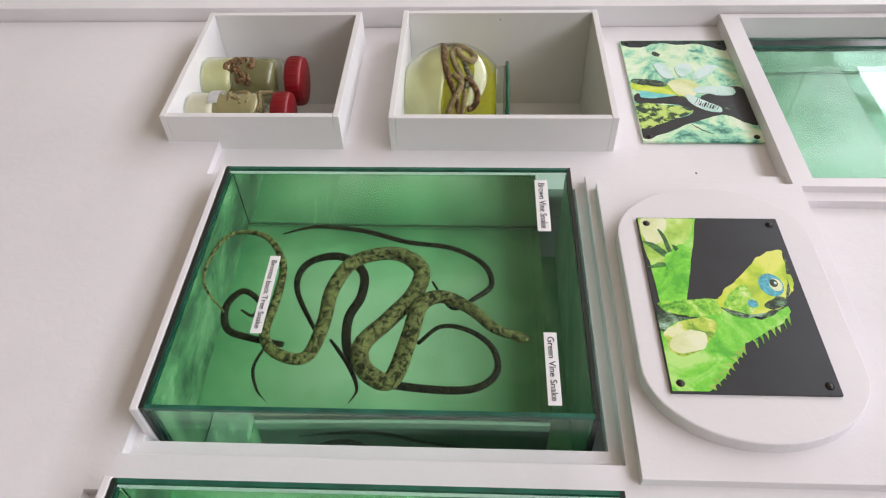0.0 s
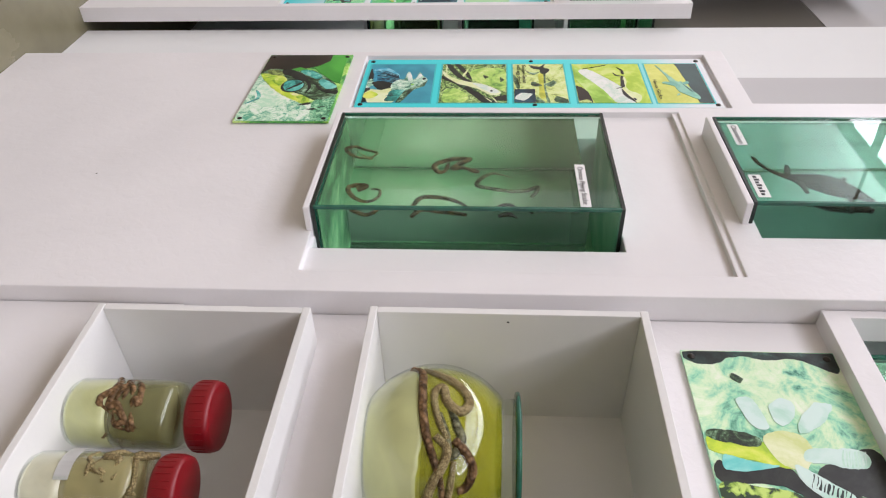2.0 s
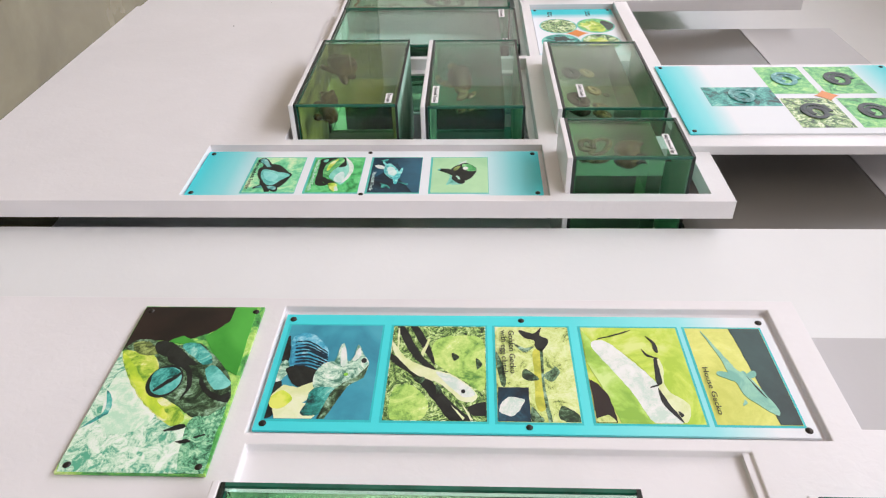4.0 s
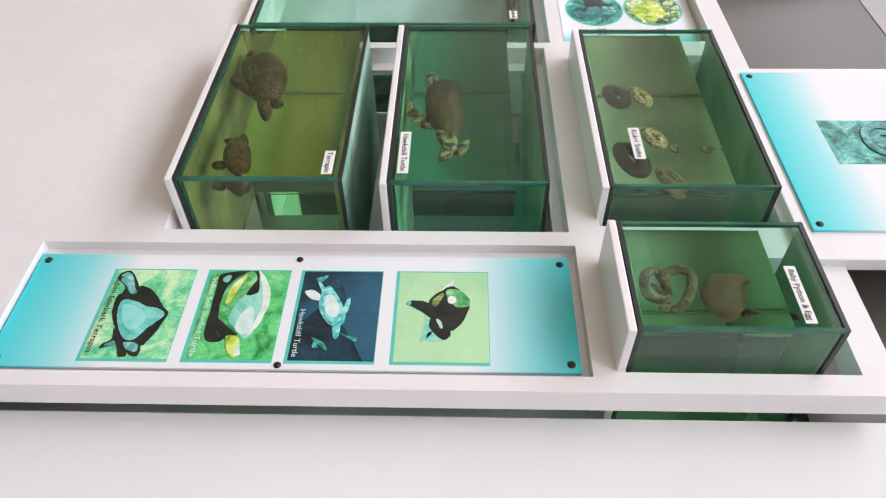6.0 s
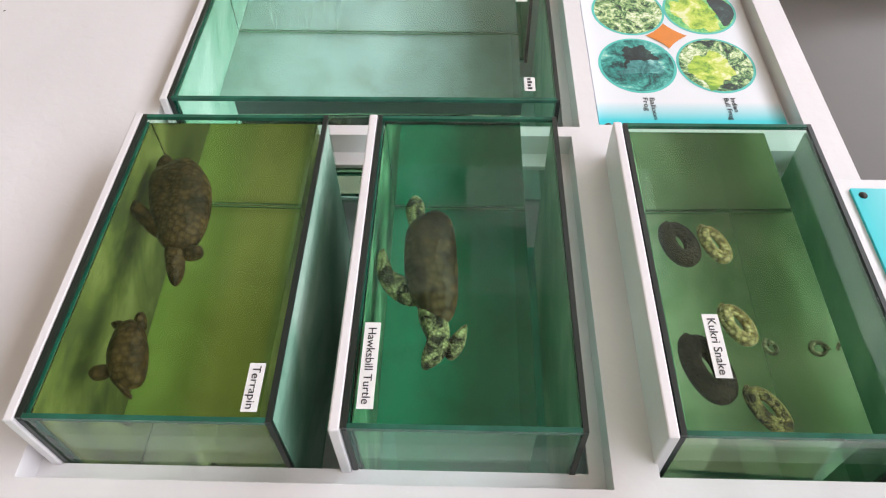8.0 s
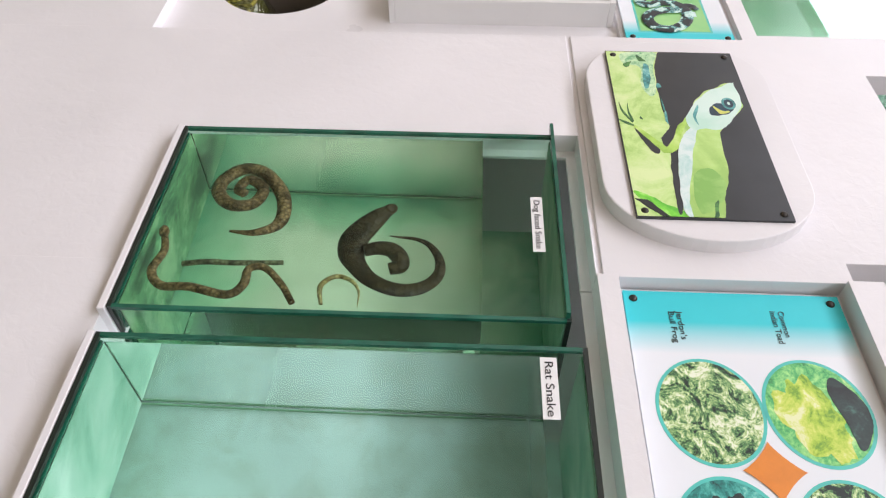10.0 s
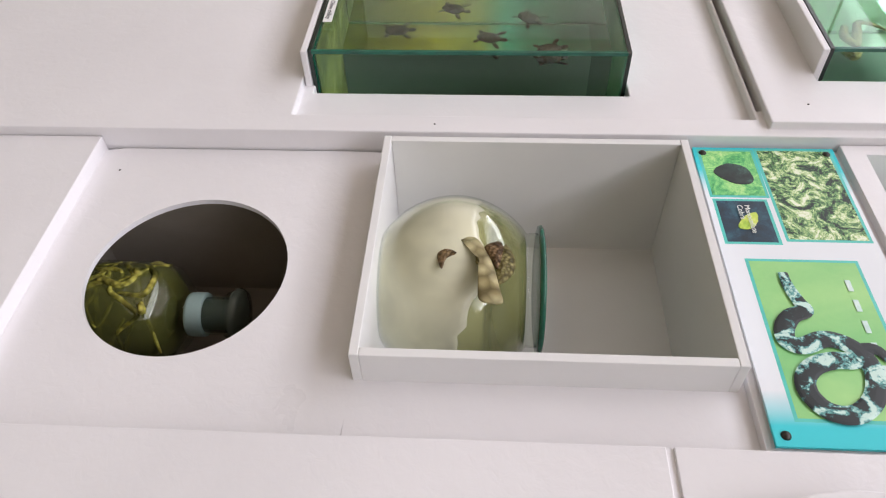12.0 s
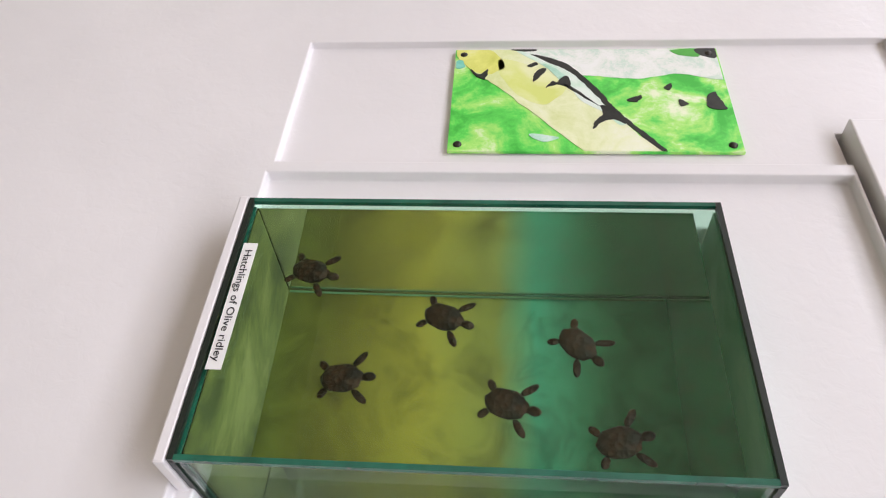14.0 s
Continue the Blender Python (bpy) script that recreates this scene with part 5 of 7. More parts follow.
LEAFG = photo("leaf_green_print", [(0.35, (0.04, 0.30, 0.03)), (0.65, (0.09, 0.46, 0.06))], 7, 4, 0.5, 0.6, 0.4, 0.1)
SEAL_G = photo("streaked_sea_print", [(0.38, (0.02, 0.10, 0.05)), (0.5, (0.16, 0.52, 0.28)), (0.64, (0.56, 0.82, 0.56))], 50, 8, 0.75, 2.0)
OLIVEP = photo("olive_print", [(0.38, (0.05, 0.07, 0.02)), (0.5, (0.18, 0.24, 0.06)), (0.64, (0.40, 0.50, 0.16))], 60, 6, 0.7)
YELLOWL = photo("yellow_lime_print", [(0.36, (0.38, 0.60, 0.04)), (0.5, (0.60, 0.76, 0.05)), (0.64, (0.78, 0.84, 0.16))], 20, 4, 0.5, 0.6, 0.45, 0.15)
LIMEY = photo("lime_yellow_print", [(0.36, (0.44, 0.64, 0.05)), (0.5, (0.60, 0.76, 0.10)), (0.64, (0.72, 0.82, 0.26))], 9, 5, 0.6, 2.0, 0.45, 0.2)
LIMES = photo("soft_leaf_print", [(0.36, (0.36, 0.60, 0.14)), (0.5, (0.48, 0.72, 0.20)), (0.64, (0.60, 0.80, 0.30))], 14, 4, 0.5, 0.6, 0.45, 0.15)
LIMEC2 = photo("mid_leaf_print", [(0.36, (0.24, 0.50, 0.10)), (0.64, (0.44, 0.70, 0.20))], 16, 4, 0.5, 0.6, 0.45, 0.15)
BARKP = photo("pale_lime_bark_print", [(0.34, (0.42, 0.66, 0.18)), (0.48, (0.58, 0.79, 0.28)), (0.66, (0.72, 0.86, 0.42))], 14, 6, 0.6, 1.0, 0.45, 0.2)
MINTB = photo("mint_bark_print", [(0.38, (0.16, 0.44, 0.20)), (0.5, (0.46, 0.72, 0.40)), (0.64, (0.70, 0.86, 0.56))], 40, 7, 0.7)
GRASSD = photo("dark_grass_print", [(0.38, (0.02, 0.10, 0.03)), (0.62, (0.10, 0.30, 0.06))], 40)
PALEMINT = photo("pale_mint_print", [(0.34, (0.52, 0.78, 0.64)), (0.6, (0.68, 0.86, 0.76))], 12, 4, 0.5, 0.6, 0.45, 0.12)
YELSPOT = photo("spotted_yellow_print", [(0.36, (0.14, 0.22, 0.05)), (0.42, (0.58, 0.70, 0.20)), (0.56, (0.74, 0.84, 0.36)), (0.7, (0.84, 0.90, 0.58))], 28, 8, 0.75, 0.8)
GOLDP = photo("golden_print", [(0.36, (0.46, 0.50, 0.05)), (0.62, (0.70, 0.70, 0.10))], 30, 5)
YELPALE = photo("soft_yellow_print", [(0.36, (0.70, 0.78, 0.22)), (0.64, (0.84, 0.88, 0.50))], 12, 4, 0.5, 0.6, 0.45, 0.15)
SCALEP = photo("scaly_lime_print", [(0.42, (0.02, 0.05, 0.02)), (0.48, (0.28, 0.46, 0.06)), (0.58, (0.56, 0.74, 0.18))], 75, 3, 0.5, 0.4, 0.45, 0.1)
FANBLUE = photo("fan_blue_print", [(0.36, (0.03, 0.24, 0.40)), (0.5, (0.06, 0.42, 0.58)), (0.64, (0.34, 0.68, 0.78))], 26, 5)
SLATEP = photo("slate_green_print", [(0.36, (0.020, 0.040, 0.038)), (0.64, (0.036, 0.085, 0.080))], 8, 4, 0.5, 0.6, 0.4, 0.1)
TEALS = photo("soft_teal_print", [(0.36, (0.20, 0.50, 0.40)), (0.6, (0.34, 0.66, 0.50))], 24, 5, 0.6, 1.0, 0.45, 0.15)
TEALB = photo("bright_teal_print", [(0.36, (0.05, 0.34, 0.28)), (0.5, (0.11, 0.52, 0.45)), (0.64, (0.26, 0.70, 0.62))], 20, 5, 0.6, 1.0, 0.45, 0.2)
TEALM = photo("mid_teal_print", [(0.36, (0.14, 0.56, 0.44)), (0.62, (0.34, 0.76, 0.62))], 18, 5, 0.6, 1.0, 0.45, 0.15)
AQUAP = photo("pale_aqua_print", [(0.36, (0.14, 0.62, 0.58)), (0.62, (0.34, 0.76, 0.70))], 20, 5, 0.6, 1.0, 0.45, 0.15)
GREENP = photo("shell_green_print", [(0.36, (0.04, 0.28, 0.08)), (0.5, (0.12, 0.50, 0.16)), (0.64, (0.32, 0.70, 0.30))], 24, 5, 0.6, 1.5)
DEEPBLUE = photo("deep_blue_print", [(0.36, (0.010, 0.055, 0.10)), (0.62, (0.022, 0.12, 0.19))], 7, 4, 0.5, 0.6, 0.4, 0.12)
CYANSH = photo("cyan_shell_print", [(0.38, (0.05, 0.44, 0.46)), (0.5, (0.14, 0.66, 0.64)), (0.62, (0.40, 0.80, 0.74))], 60, 6, 0.6)
MEADOWP = photo("pale_meadow_print", [(0.34, (0.08, 0.48, 0.22)), (0.46, (0.20, 0.70, 0.36)), (0.58, (0.48, 0.82, 0.46)), (0.70, (0.80, 0.90, 0.56))], 22, 7, 0.65)
GRASSV = photo("vivid_grass_print", [(0.32, (0.02, 0.22, 0.05)), (0.46, (0.09, 0.56, 0.17)), (0.60, (0.18, 0.68, 0.26)), (0.74, (0.46, 0.80, 0.40))], 22, 7, 0.65)
GREENSH = photo("yellow_green_sheet_print", [(0.36, (0.22, 0.58, 0.20)), (0.64, (0.40, 0.72, 0.26))], 5, 4, 0.5, 0.6, 0.45, 0.12)
TOEP = photo("pale_toe_print", [(0.34, (0.46, 0.74, 0.60)), (0.6, (0.66, 0.84, 0.78))], 24, 4, 0.5, 0.6, 0.45, 0.12)
MINTW = photo("white_mint_print", [(0.34, (0.56, 0.80, 0.62)), (0.6, (0.78, 0.88, 0.80))], 20, 4, 0.5, 0.6, 0.45, 0.12)
HALOB = plain("bright_cyan_halo_print", (0.03, 0.56, 0.58), 0.35)


def spot(po, rect, a, b, ra, rb, mat, d, layer):
    """A small printed oval; its place and size run 0..1 over the picture."""
    du, dv = rect[1] - rect[0], rect[3] - rect[2]
    return disc(po, rect[0] + a * du, rect[2] + b * dv, ra * du, rb * dv, d, mat, layer)


# lizard on charcoal
r, d = (1.772, 1.968, 1.234, 1.522), 0.100
shape(PO_LIZ, r, [(0.00, 1.00), (0.42, 1.00), (0.35, 0.80), (0.32, 0.73), (0.22, 0.48), (0.04, 0.45), (0.03, 0.69)], LIMEC, d, 1, rounded=False)
shape(PO_LIZ, r, [(0.01, 0.99), (0.38, 0.99), (0.31, 0.84), (0.21, 0.80), (0.13, 0.70), (0.03, 0.71), (0.01, 0.84)], LIMEB, d, 1.6)
shape(PO_LIZ, r, [(0.02, 0.98), (0.20, 0.99), (0.14, 0.84), (0.04, 0.82)], YPALE, d, 2.2)
shape(PO_LIZ, r, [(0.00, 0.30), (0.15, 0.37), (0.34, 0.40), (0.44, 0.43), (0.53, 0.40), (0.66, 0.37), (0.86, 0.45), (0.87, 0.42), (0.80, 0.36), (0.68, 0.31), (0.59, 0.27), (0.52, 0.25), (0.50, 0.21), (0.41, 0.14), (0.30, 0.05), (0.22, 0.00), (0.00, 0.00), (0.00, 0.16)], LIMEC, d, 2, rounded=False)
shape(PO_LIZ, r, [(0.03, 0.30), (0.16, 0.36), (0.32, 0.38), (0.37, 0.34), (0.30, 0.25), (0.16, 0.18), (0.06, 0.19), (0.03, 0.25)], YELLOWG, d, 2.6)
shape(PO_LIZ, r, [(0.06, 0.26), (0.19, 0.31), (0.29, 0.29), (0.26, 0.22), (0.13, 0.19), (0.06, 0.21)], YPALE, d, 3.2)
shape(PO_LIZ, r, [(0.04, 0.46), (0.23, 0.48), (0.44, 0.48), (0.50, 0.43), (0.34, 0.39), (0.15, 0.39), (0.03, 0.43)], LIME, d, 2.8)
shape(PO_LIZ, r, [(0.01, 0.42), (0.15, 0.38), (0.27, 0.38), (0.11, 0.35), (0.02, 0.30), (0.00, 0.35)], HEADP, d, 2.7)
shape(PO_LIZ, r, [(0.42, 0.47), (0.47, 0.53), (0.58, 0.60), (0.78, 0.74), (0.87, 0.78), (0.95, 0.78), (0.94, 0.73), (0.95, 0.63), (0.95, 0.57), (0.87, 0.49), (0.82, 0.44), (0.67, 0.40), (0.52, 0.40), (0.44, 0.43)], YELLOWL, d, 3.4)
shape(PO_LIZ, r, [(0.45, 0.45), (0.53, 0.53), (0.62, 0.57), (0.65, 0.50), (0.67, 0.44), (0.58, 0.40), (0.51, 0.40)], LIME, d, 3.8)
shape(PO_LIZ, r, [(0.43, 0.44), (0.53, 0.41), (0.64, 0.40), (0.79, 0.43), (0.87, 0.46), (0.75, 0.40), (0.59, 0.38), (0.49, 0.39)], HEADP, d, 4.4)
shape(PO_LIZ, r, [(0.71, 0.45), (0.80, 0.50), (0.87, 0.49), (0.84, 0.45), (0.76, 0.43)], HEADP, d, 4.2)
shape(PO_LIZ, r, [(0.95, 0.73), (0.95, 0.65), (0.92, 0.55), (0.86, 0.48), (0.91, 0.58)], HEADP, d, 4.4)
shape(PO_LIZ, r, [(0.92, 0.63), (0.95, 0.62), (0.94, 0.55), (0.92, 0.54), (0.92, 0.59)], YELLOWL, d, 4.8)
spot(PO_LIZ, r, 0.80, 0.57, 0.080, 0.067, BLUEEYE, d, 4.4)
spot(PO_LIZ, r, 0.83, 0.57, 0.042, 0.037, YPALE, d, 5)
spot(PO_LIZ, r, 0.82, 0.58, 0.027, 0.023, HEADP, d, 5.6)
spot(PO_LIZ, r, 0.83, 0.58, 0.009, 0.008, WHITEP, d, 6.2)
spot(PO_LIZ, r, 0.64, 0.46, 0.034, 0.022, BLUEEYE, d, 4.8)
shape(PO_LIZ, r, [(0.82, 0.41), (0.85, 0.41), (0.84, 0.34)], LIME, d, 1.8, rounded=False)
shape(PO_LIZ, r, [(0.78, 0.39), (0.81, 0.39), (0.80, 0.32)], LIME, d, 1.8, rounded=False)
shape(PO_LIZ, r, [(0.73, 0.36), (0.77, 0.37), (0.76, 0.30)], LIME, d, 1.8, rounded=False)
shape(PO_LIZ, r, [(0.69, 0.34), (0.73, 0.34), (0.72, 0.28)], LIME, d, 1.8, rounded=False)
shape(PO_LIZ, r, [(0.65, 0.32), (0.68, 0.32), (0.67, 0.26)], LIME, d, 1.8, rounded=False)
shape(PO_LIZ, r, [(0.61, 0.29), (0.64, 0.30), (0.63, 0.24)], LIME, d, 1.8, rounded=False)
shape(PO_LIZ, r, [(0.57, 0.27), (0.60, 0.27), (0.59, 0.22)], LIME, d, 1.8, rounded=False)
shape(PO_LIZ, r, [(0.47, 0.22), (0.51, 0.23), (0.51, 0.19)], LIMEB, d, 2.4, rounded=False)
shape(PO_LIZ, r, [(0.43, 0.20), (0.47, 0.21), (0.48, 0.17)], LIMEB, d, 2.4, rounded=False)
shape(PO_LIZ, r, [(0.40, 0.17), (0.44, 0.18), (0.44, 0.14)], LIMEB, d, 2.4, rounded=False)
shape(PO_LIZ, r, [(0.36, 0.14), (0.40, 0.15), (0.41, 0.11)], LIMEB, d, 2.4, rounded=False)
shape(PO_LIZ, r, [(0.33, 0.11), (0.36, 0.12), (0.37, 0.08)], LIMEB, d, 2.4, rounded=False)
shape(PO_LIZ, r, [(0.29, 0.09), (0.33, 0.10), (0.34, 0.06)], LIMEB, d, 2.4, rounded=False)
shape(PO_LIZ, r, [(0.26, 0.06), (0.29, 0.07), (0.30, 0.03)], LIMEB, d, 2.4, rounded=False)
shape(PO_LIZ, r, [(0.22, 0.03), (0.26, 0.04), (0.27, 0.01)], LIMEB, d, 2.4, rounded=False)
shape(PO_LIZ, r, [(0.13, 0.92), (0.18, 0.87), (0.20, 0.76), (0.17, 0.76), (0.15, 0.85)], GRASSD, d, 3)
shape(PO_LIZ, r, [(0.00, 0.84), (0.11, 0.81), (0.17, 0.75), (0.15, 0.73), (0.08, 0.78)], GRASSD, d, 3)
shape(PO_LIZ, r, [(0.00, 0.67), (0.10, 0.70), (0.18, 0.69), (0.09, 0.67)], GRASSD, d, 3)
shape(PO_LIZ, r, [(0.21, 0.82), (0.25, 0.80), (0.23, 0.78)], GRASSD, d, 3)
shape(PO_LIZ, r, [(0.14, 0.74), (0.21, 0.77), (0.24, 0.72), (0.20, 0.66), (0.14, 0.66)], LIMEC, d, 3.4)
shape(PO_LIZ, r, [(0.17, 0.67), (0.21, 0.65), (0.10, 0.48), (0.06, 0.48)], LIMEC, d, 2.4)

# gecko foot
r, d = (1.825, 2.030, 1.755, 2.072), P1AR + 0.006
shape(PO_FOOT, r, [(0.01, 0.99), (0.06, 0.93), (0.19, 0.92), (0.35, 0.97), (0.56, 0.95), (0.73, 0.96), (0.91, 0.90), (0.98, 0.89), (1.00, 0.99), (0.58, 1.00)], BLACKISH, d, 1)
shape(PO_FOOT, r, [(0.03, 0.43), (0.15, 0.40), (0.42, 0.41), (0.51, 0.33), (0.63, 0.42), (0.79, 0.45), (0.88, 0.50), (0.99, 0.48), (1.00, 0.31), (1.00, 0.15), (0.89, 0.17), (0.77, 0.23), (0.62, 0.21), (0.41, 0.15), (0.20, 0.07), (0.02, 0.02), (0.01, 0.11), (0.27, 0.18), (0.48, 0.25), (0.36, 0.33), (0.03, 0.34)], INKY, d, 1)
shape(PO_FOOT, r, [(0.00, 0.32), (0.20, 0.33), (0.42, 0.30), (0.48, 0.26), (0.27, 0.18), (0.01, 0.11)], SCALEP, d, 2)
shape(PO_FOOT, r, [(0.02, 0.55), (0.13, 0.56), (0.26, 0.52), (0.50, 0.52), (0.53, 0.44), (0.46, 0.40), (0.27, 0.43), (0.02, 0.48)], YELLOWL, d, 2)
shape(PO_FOOT, r, [(0.03, 0.57), (0.19, 0.57), (0.32, 0.54), (0.29, 0.50), (0.04, 0.53)], HEADP, d, 2.6)
shape(PO_FOOT, r, [(0.09, 0.46), (0.24, 0.43), (0.38, 0.41), (0.09, 0.39)], AQUAP, d, 2.4)
shape(PO_FOOT, r, [(0.35, 0.55), (0.54, 0.57), (0.61, 0.49), (0.52, 0.40), (0.39, 0.43)], YPALE, d, 2.6)
shape(PO_FOOT, r, [(0.26, 0.73), (0.35, 0.74), (0.39, 0.67), (0.40, 0.59), (0.34, 0.58), (0.28, 0.64)], TOEP, d, 3.2)
shape(PO_FOOT, r, [(0.45, 0.70), (0.53, 0.74), (0.60, 0.71), (0.58, 0.65), (0.49, 0.60), (0.45, 0.63)], TOEP, d, 3.2)
shape(PO_FOOT, r, [(0.61, 0.64), (0.74, 0.72), (0.83, 0.71), (0.78, 0.65), (0.65, 0.58), (0.57, 0.57)], TOEP, d, 3.2)
shape(PO_FOOT, r, [(0.57, 0.49), (0.75, 0.50), (0.89, 0.49), (0.91, 0.44), (0.82, 0.41), (0.66, 0.43), (0.55, 0.44)], TOEP, d, 3.2)
shape(PO_FOOT, r, [(0.47, 0.42), (0.55, 0.39), (0.70, 0.32), (0.74, 0.28), (0.70, 0.25), (0.60, 0.27), (0.49, 0.34)], TOEP, d, 3.2)
shape(PO_FOOT, r, [(0.77, 0.49), (0.78, 0.49), (0.75, 0.42), (0.74, 0.42)], MINT, d, 3.8, rounded=False)
shape(PO_FOOT, r, [(0.79, 0.49), (0.80, 0.49), (0.77, 0.42), (0.76, 0.42)], MINT, d, 3.8, rounded=False)
shape(PO_FOOT, r, [(0.81, 0.49), (0.82, 0.49), (0.78, 0.42), (0.78, 0.42)], MINT, d, 3.8, rounded=False)
shape(PO_FOOT, r, [(0.83, 0.49), (0.83, 0.49), (0.80, 0.42), (0.79, 0.42)], MINT, d, 3.8, rounded=False)
shape(PO_FOOT, r, [(0.84, 0.49), (0.85, 0.49), (0.82, 0.42), (0.81, 0.42)], MINT, d, 3.8, rounded=False)
shape(PO_FOOT, r, [(0.86, 0.49), (0.87, 0.49), (0.84, 0.42), (0.83, 0.42)], MINT, d, 3.8, rounded=False)
shape(PO_FOOT, r, [(0.88, 0.49), (0.89, 0.49), (0.86, 0.42), (0.85, 0.42)], MINT, d, 3.8, rounded=False)
shape(PO_FOOT, r, [(0.90, 0.49), (0.91, 0.49), (0.87, 0.42), (0.87, 0.42)], MINT, d, 3.8, rounded=False)
shape(PO_FOOT, r, [(0.55, 0.38), (0.56, 0.38), (0.52, 0.32), (0.52, 0.33)], BLACKISH, d, 3.8, rounded=False)
shape(PO_FOOT, r, [(0.57, 0.37), (0.58, 0.37), (0.54, 0.32), (0.54, 0.32)], BLACKISH, d, 3.8, rounded=False)
shape(PO_FOOT, r, [(0.59, 0.36), (0.59, 0.36), (0.56, 0.31), (0.55, 0.32)], BLACKISH, d, 3.8, rounded=False)
shape(PO_FOOT, r, [(0.61, 0.35), (0.61, 0.35), (0.58, 0.31), (0.57, 0.31)], BLACKISH, d, 3.8, rounded=False)
shape(PO_FOOT, r, [(0.62, 0.35), (0.63, 0.34), (0.60, 0.30), (0.59, 0.31)], BLACKISH, d, 3.8, rounded=False)
shape(PO_FOOT, r, [(0.64, 0.34), (0.65, 0.34), (0.62, 0.30), (0.61, 0.30)], BLACKISH, d, 3.8, rounded=False)
shape(PO_FOOT, r, [(0.66, 0.33), (0.67, 0.33), (0.64, 0.29), (0.63, 0.29)], BLACKISH, d, 3.8, rounded=False)
shape(PO_FOOT, r, [(0.68, 0.32), (0.69, 0.32), (0.66, 0.28), (0.65, 0.29)], BLACKISH, d, 3.8, rounded=False)
shape(PO_FOOT, r, [(0.70, 0.32), (0.70, 0.31), (0.67, 0.28), (0.67, 0.28)], BLACKISH, d, 3.8, rounded=False)
shape(PO_FOOT, r, [(0.72, 0.31), (0.72, 0.30), (0.69, 0.27), (0.69, 0.28)], BLACKISH, d, 3.8, rounded=False)
shape(PO_FOOT, r, [(0.30, 0.87), (0.35, 0.84), (0.31, 0.82), (0.27, 0.85)], HEADP, d, 2)
shape(PO_FOOT, r, [(0.44, 0.15), (0.53, 0.09), (0.60, 0.06), (0.52, 0.09)], HEADP, d, 2)
shape(PO_FOOT, r, [(0.78, 0.30), (0.81, 0.29), (0.80, 0.28), (0.75, 0.29)], HEADP, d, 2)

# reptile head
r, d = (1.032, 1.230, 2.640, 2.968), F + 0.006
shape(PO_FROG, r, [(0.00, 1.00), (0.78, 1.00), (0.77, 0.86), (0.60, 0.80), (0.46, 0.75), (0.27, 0.75), (0.06, 0.74), (0.00, 0.68)], BROWNB, d, 1, rounded=False)
shape(PO_FROG, r, [(0.76, 1.00), (0.94, 1.00), (0.97, 0.53), (0.86, 0.57), (0.71, 0.68), (0.61, 0.78), (0.76, 0.89)], LEAFG, d, 1.6, rounded=False)
shape(PO_FROG, r, [(0.34, 0.74), (0.44, 0.78), (0.55, 0.73)], LEAFG, d, 1.8)
shape(PO_FROG, r, [(0.00, 0.68), (0.09, 0.58), (0.26, 0.44), (0.46, 0.32), (0.64, 0.24), (0.80, 0.23), (0.94, 0.24), (0.98, 0.00), (0.02, 0.00), (0.00, 0.08), (0.00, 0.37)], LICHEN, d, 1.8, rounded=False)
shape(PO_FROG, r, [(0.12, 0.56), (0.31, 0.43), (0.49, 0.30), (0.40, 0.21), (0.18, 0.21), (0.06, 0.43)], PALELICH, d, 2.2)
shape(PO_FROG, r, [(0.75, 0.25), (0.85, 0.31), (0.97, 0.35), (0.97, 0.19), (0.98, 0.00), (0.82, 0.00)], SEAL_G, d, 2.2)
shape(PO_FROG, r, [(0.02, 0.68), (0.06, 0.74), (0.15, 0.76), (0.30, 0.74), (0.44, 0.72), (0.60, 0.73), (0.72, 0.67), (0.88, 0.56), (0.95, 0.48), (0.98, 0.38), (0.90, 0.31), (0.76, 0.29), (0.62, 0.35), (0.41, 0.43), (0.25, 0.52), (0.07, 0.63)], HEADP, d, 2.6)
shape(PO_FROG, r, [(0.02, 0.66), (0.10, 0.68), (0.27, 0.65), (0.36, 0.57), (0.34, 0.50), (0.42, 0.42), (0.59, 0.36), (0.71, 0.28), (0.63, 0.24), (0.43, 0.33), (0.21, 0.47)], YELLOWG, d, 3.2)
shape(PO_FROG, r, [(0.04, 0.64), (0.10, 0.63), (0.33, 0.46), (0.57, 0.31), (0.55, 0.28), (0.31, 0.41)], YELLOWL, d, 3.8)
shape(PO_FROG, r, [(0.07, 0.73), (0.19, 0.74), (0.30, 0.68), (0.27, 0.65), (0.14, 0.66)], OLIVEP, d, 3.6)
shape(PO_FROG, r, [(0.25, 0.74), (0.35, 0.74), (0.51, 0.67), (0.64, 0.60), (0.59, 0.59), (0.43, 0.63), (0.28, 0.67)], INKY, d, 3.8)
shape(PO_FROG, r, [(0.46, 0.72), (0.58, 0.73), (0.70, 0.67), (0.75, 0.61), (0.69, 0.60), (0.57, 0.65)], SEA, d, 4)
shape(PO_FROG, r, [(0.39, 0.65), (0.55, 0.60), (0.63, 0.54), (0.66, 0.45), (0.62, 0.38), (0.63, 0.46), (0.57, 0.55), (0.42, 0.61)], INKY, d, 4.2)
spot(PO_FROG, r, 0.45, 0.49, 0.131, 0.099, INKY, d, 4.4)
spot(PO_FROG, r, 0.46, 0.49, 0.111, 0.083, TEALB, d, 5)
shape(PO_FROG, r, [(0.34, 0.51), (0.37, 0.56), (0.47, 0.57), (0.54, 0.53), (0.46, 0.50), (0.40, 0.45)], SEA, d, 5.6)
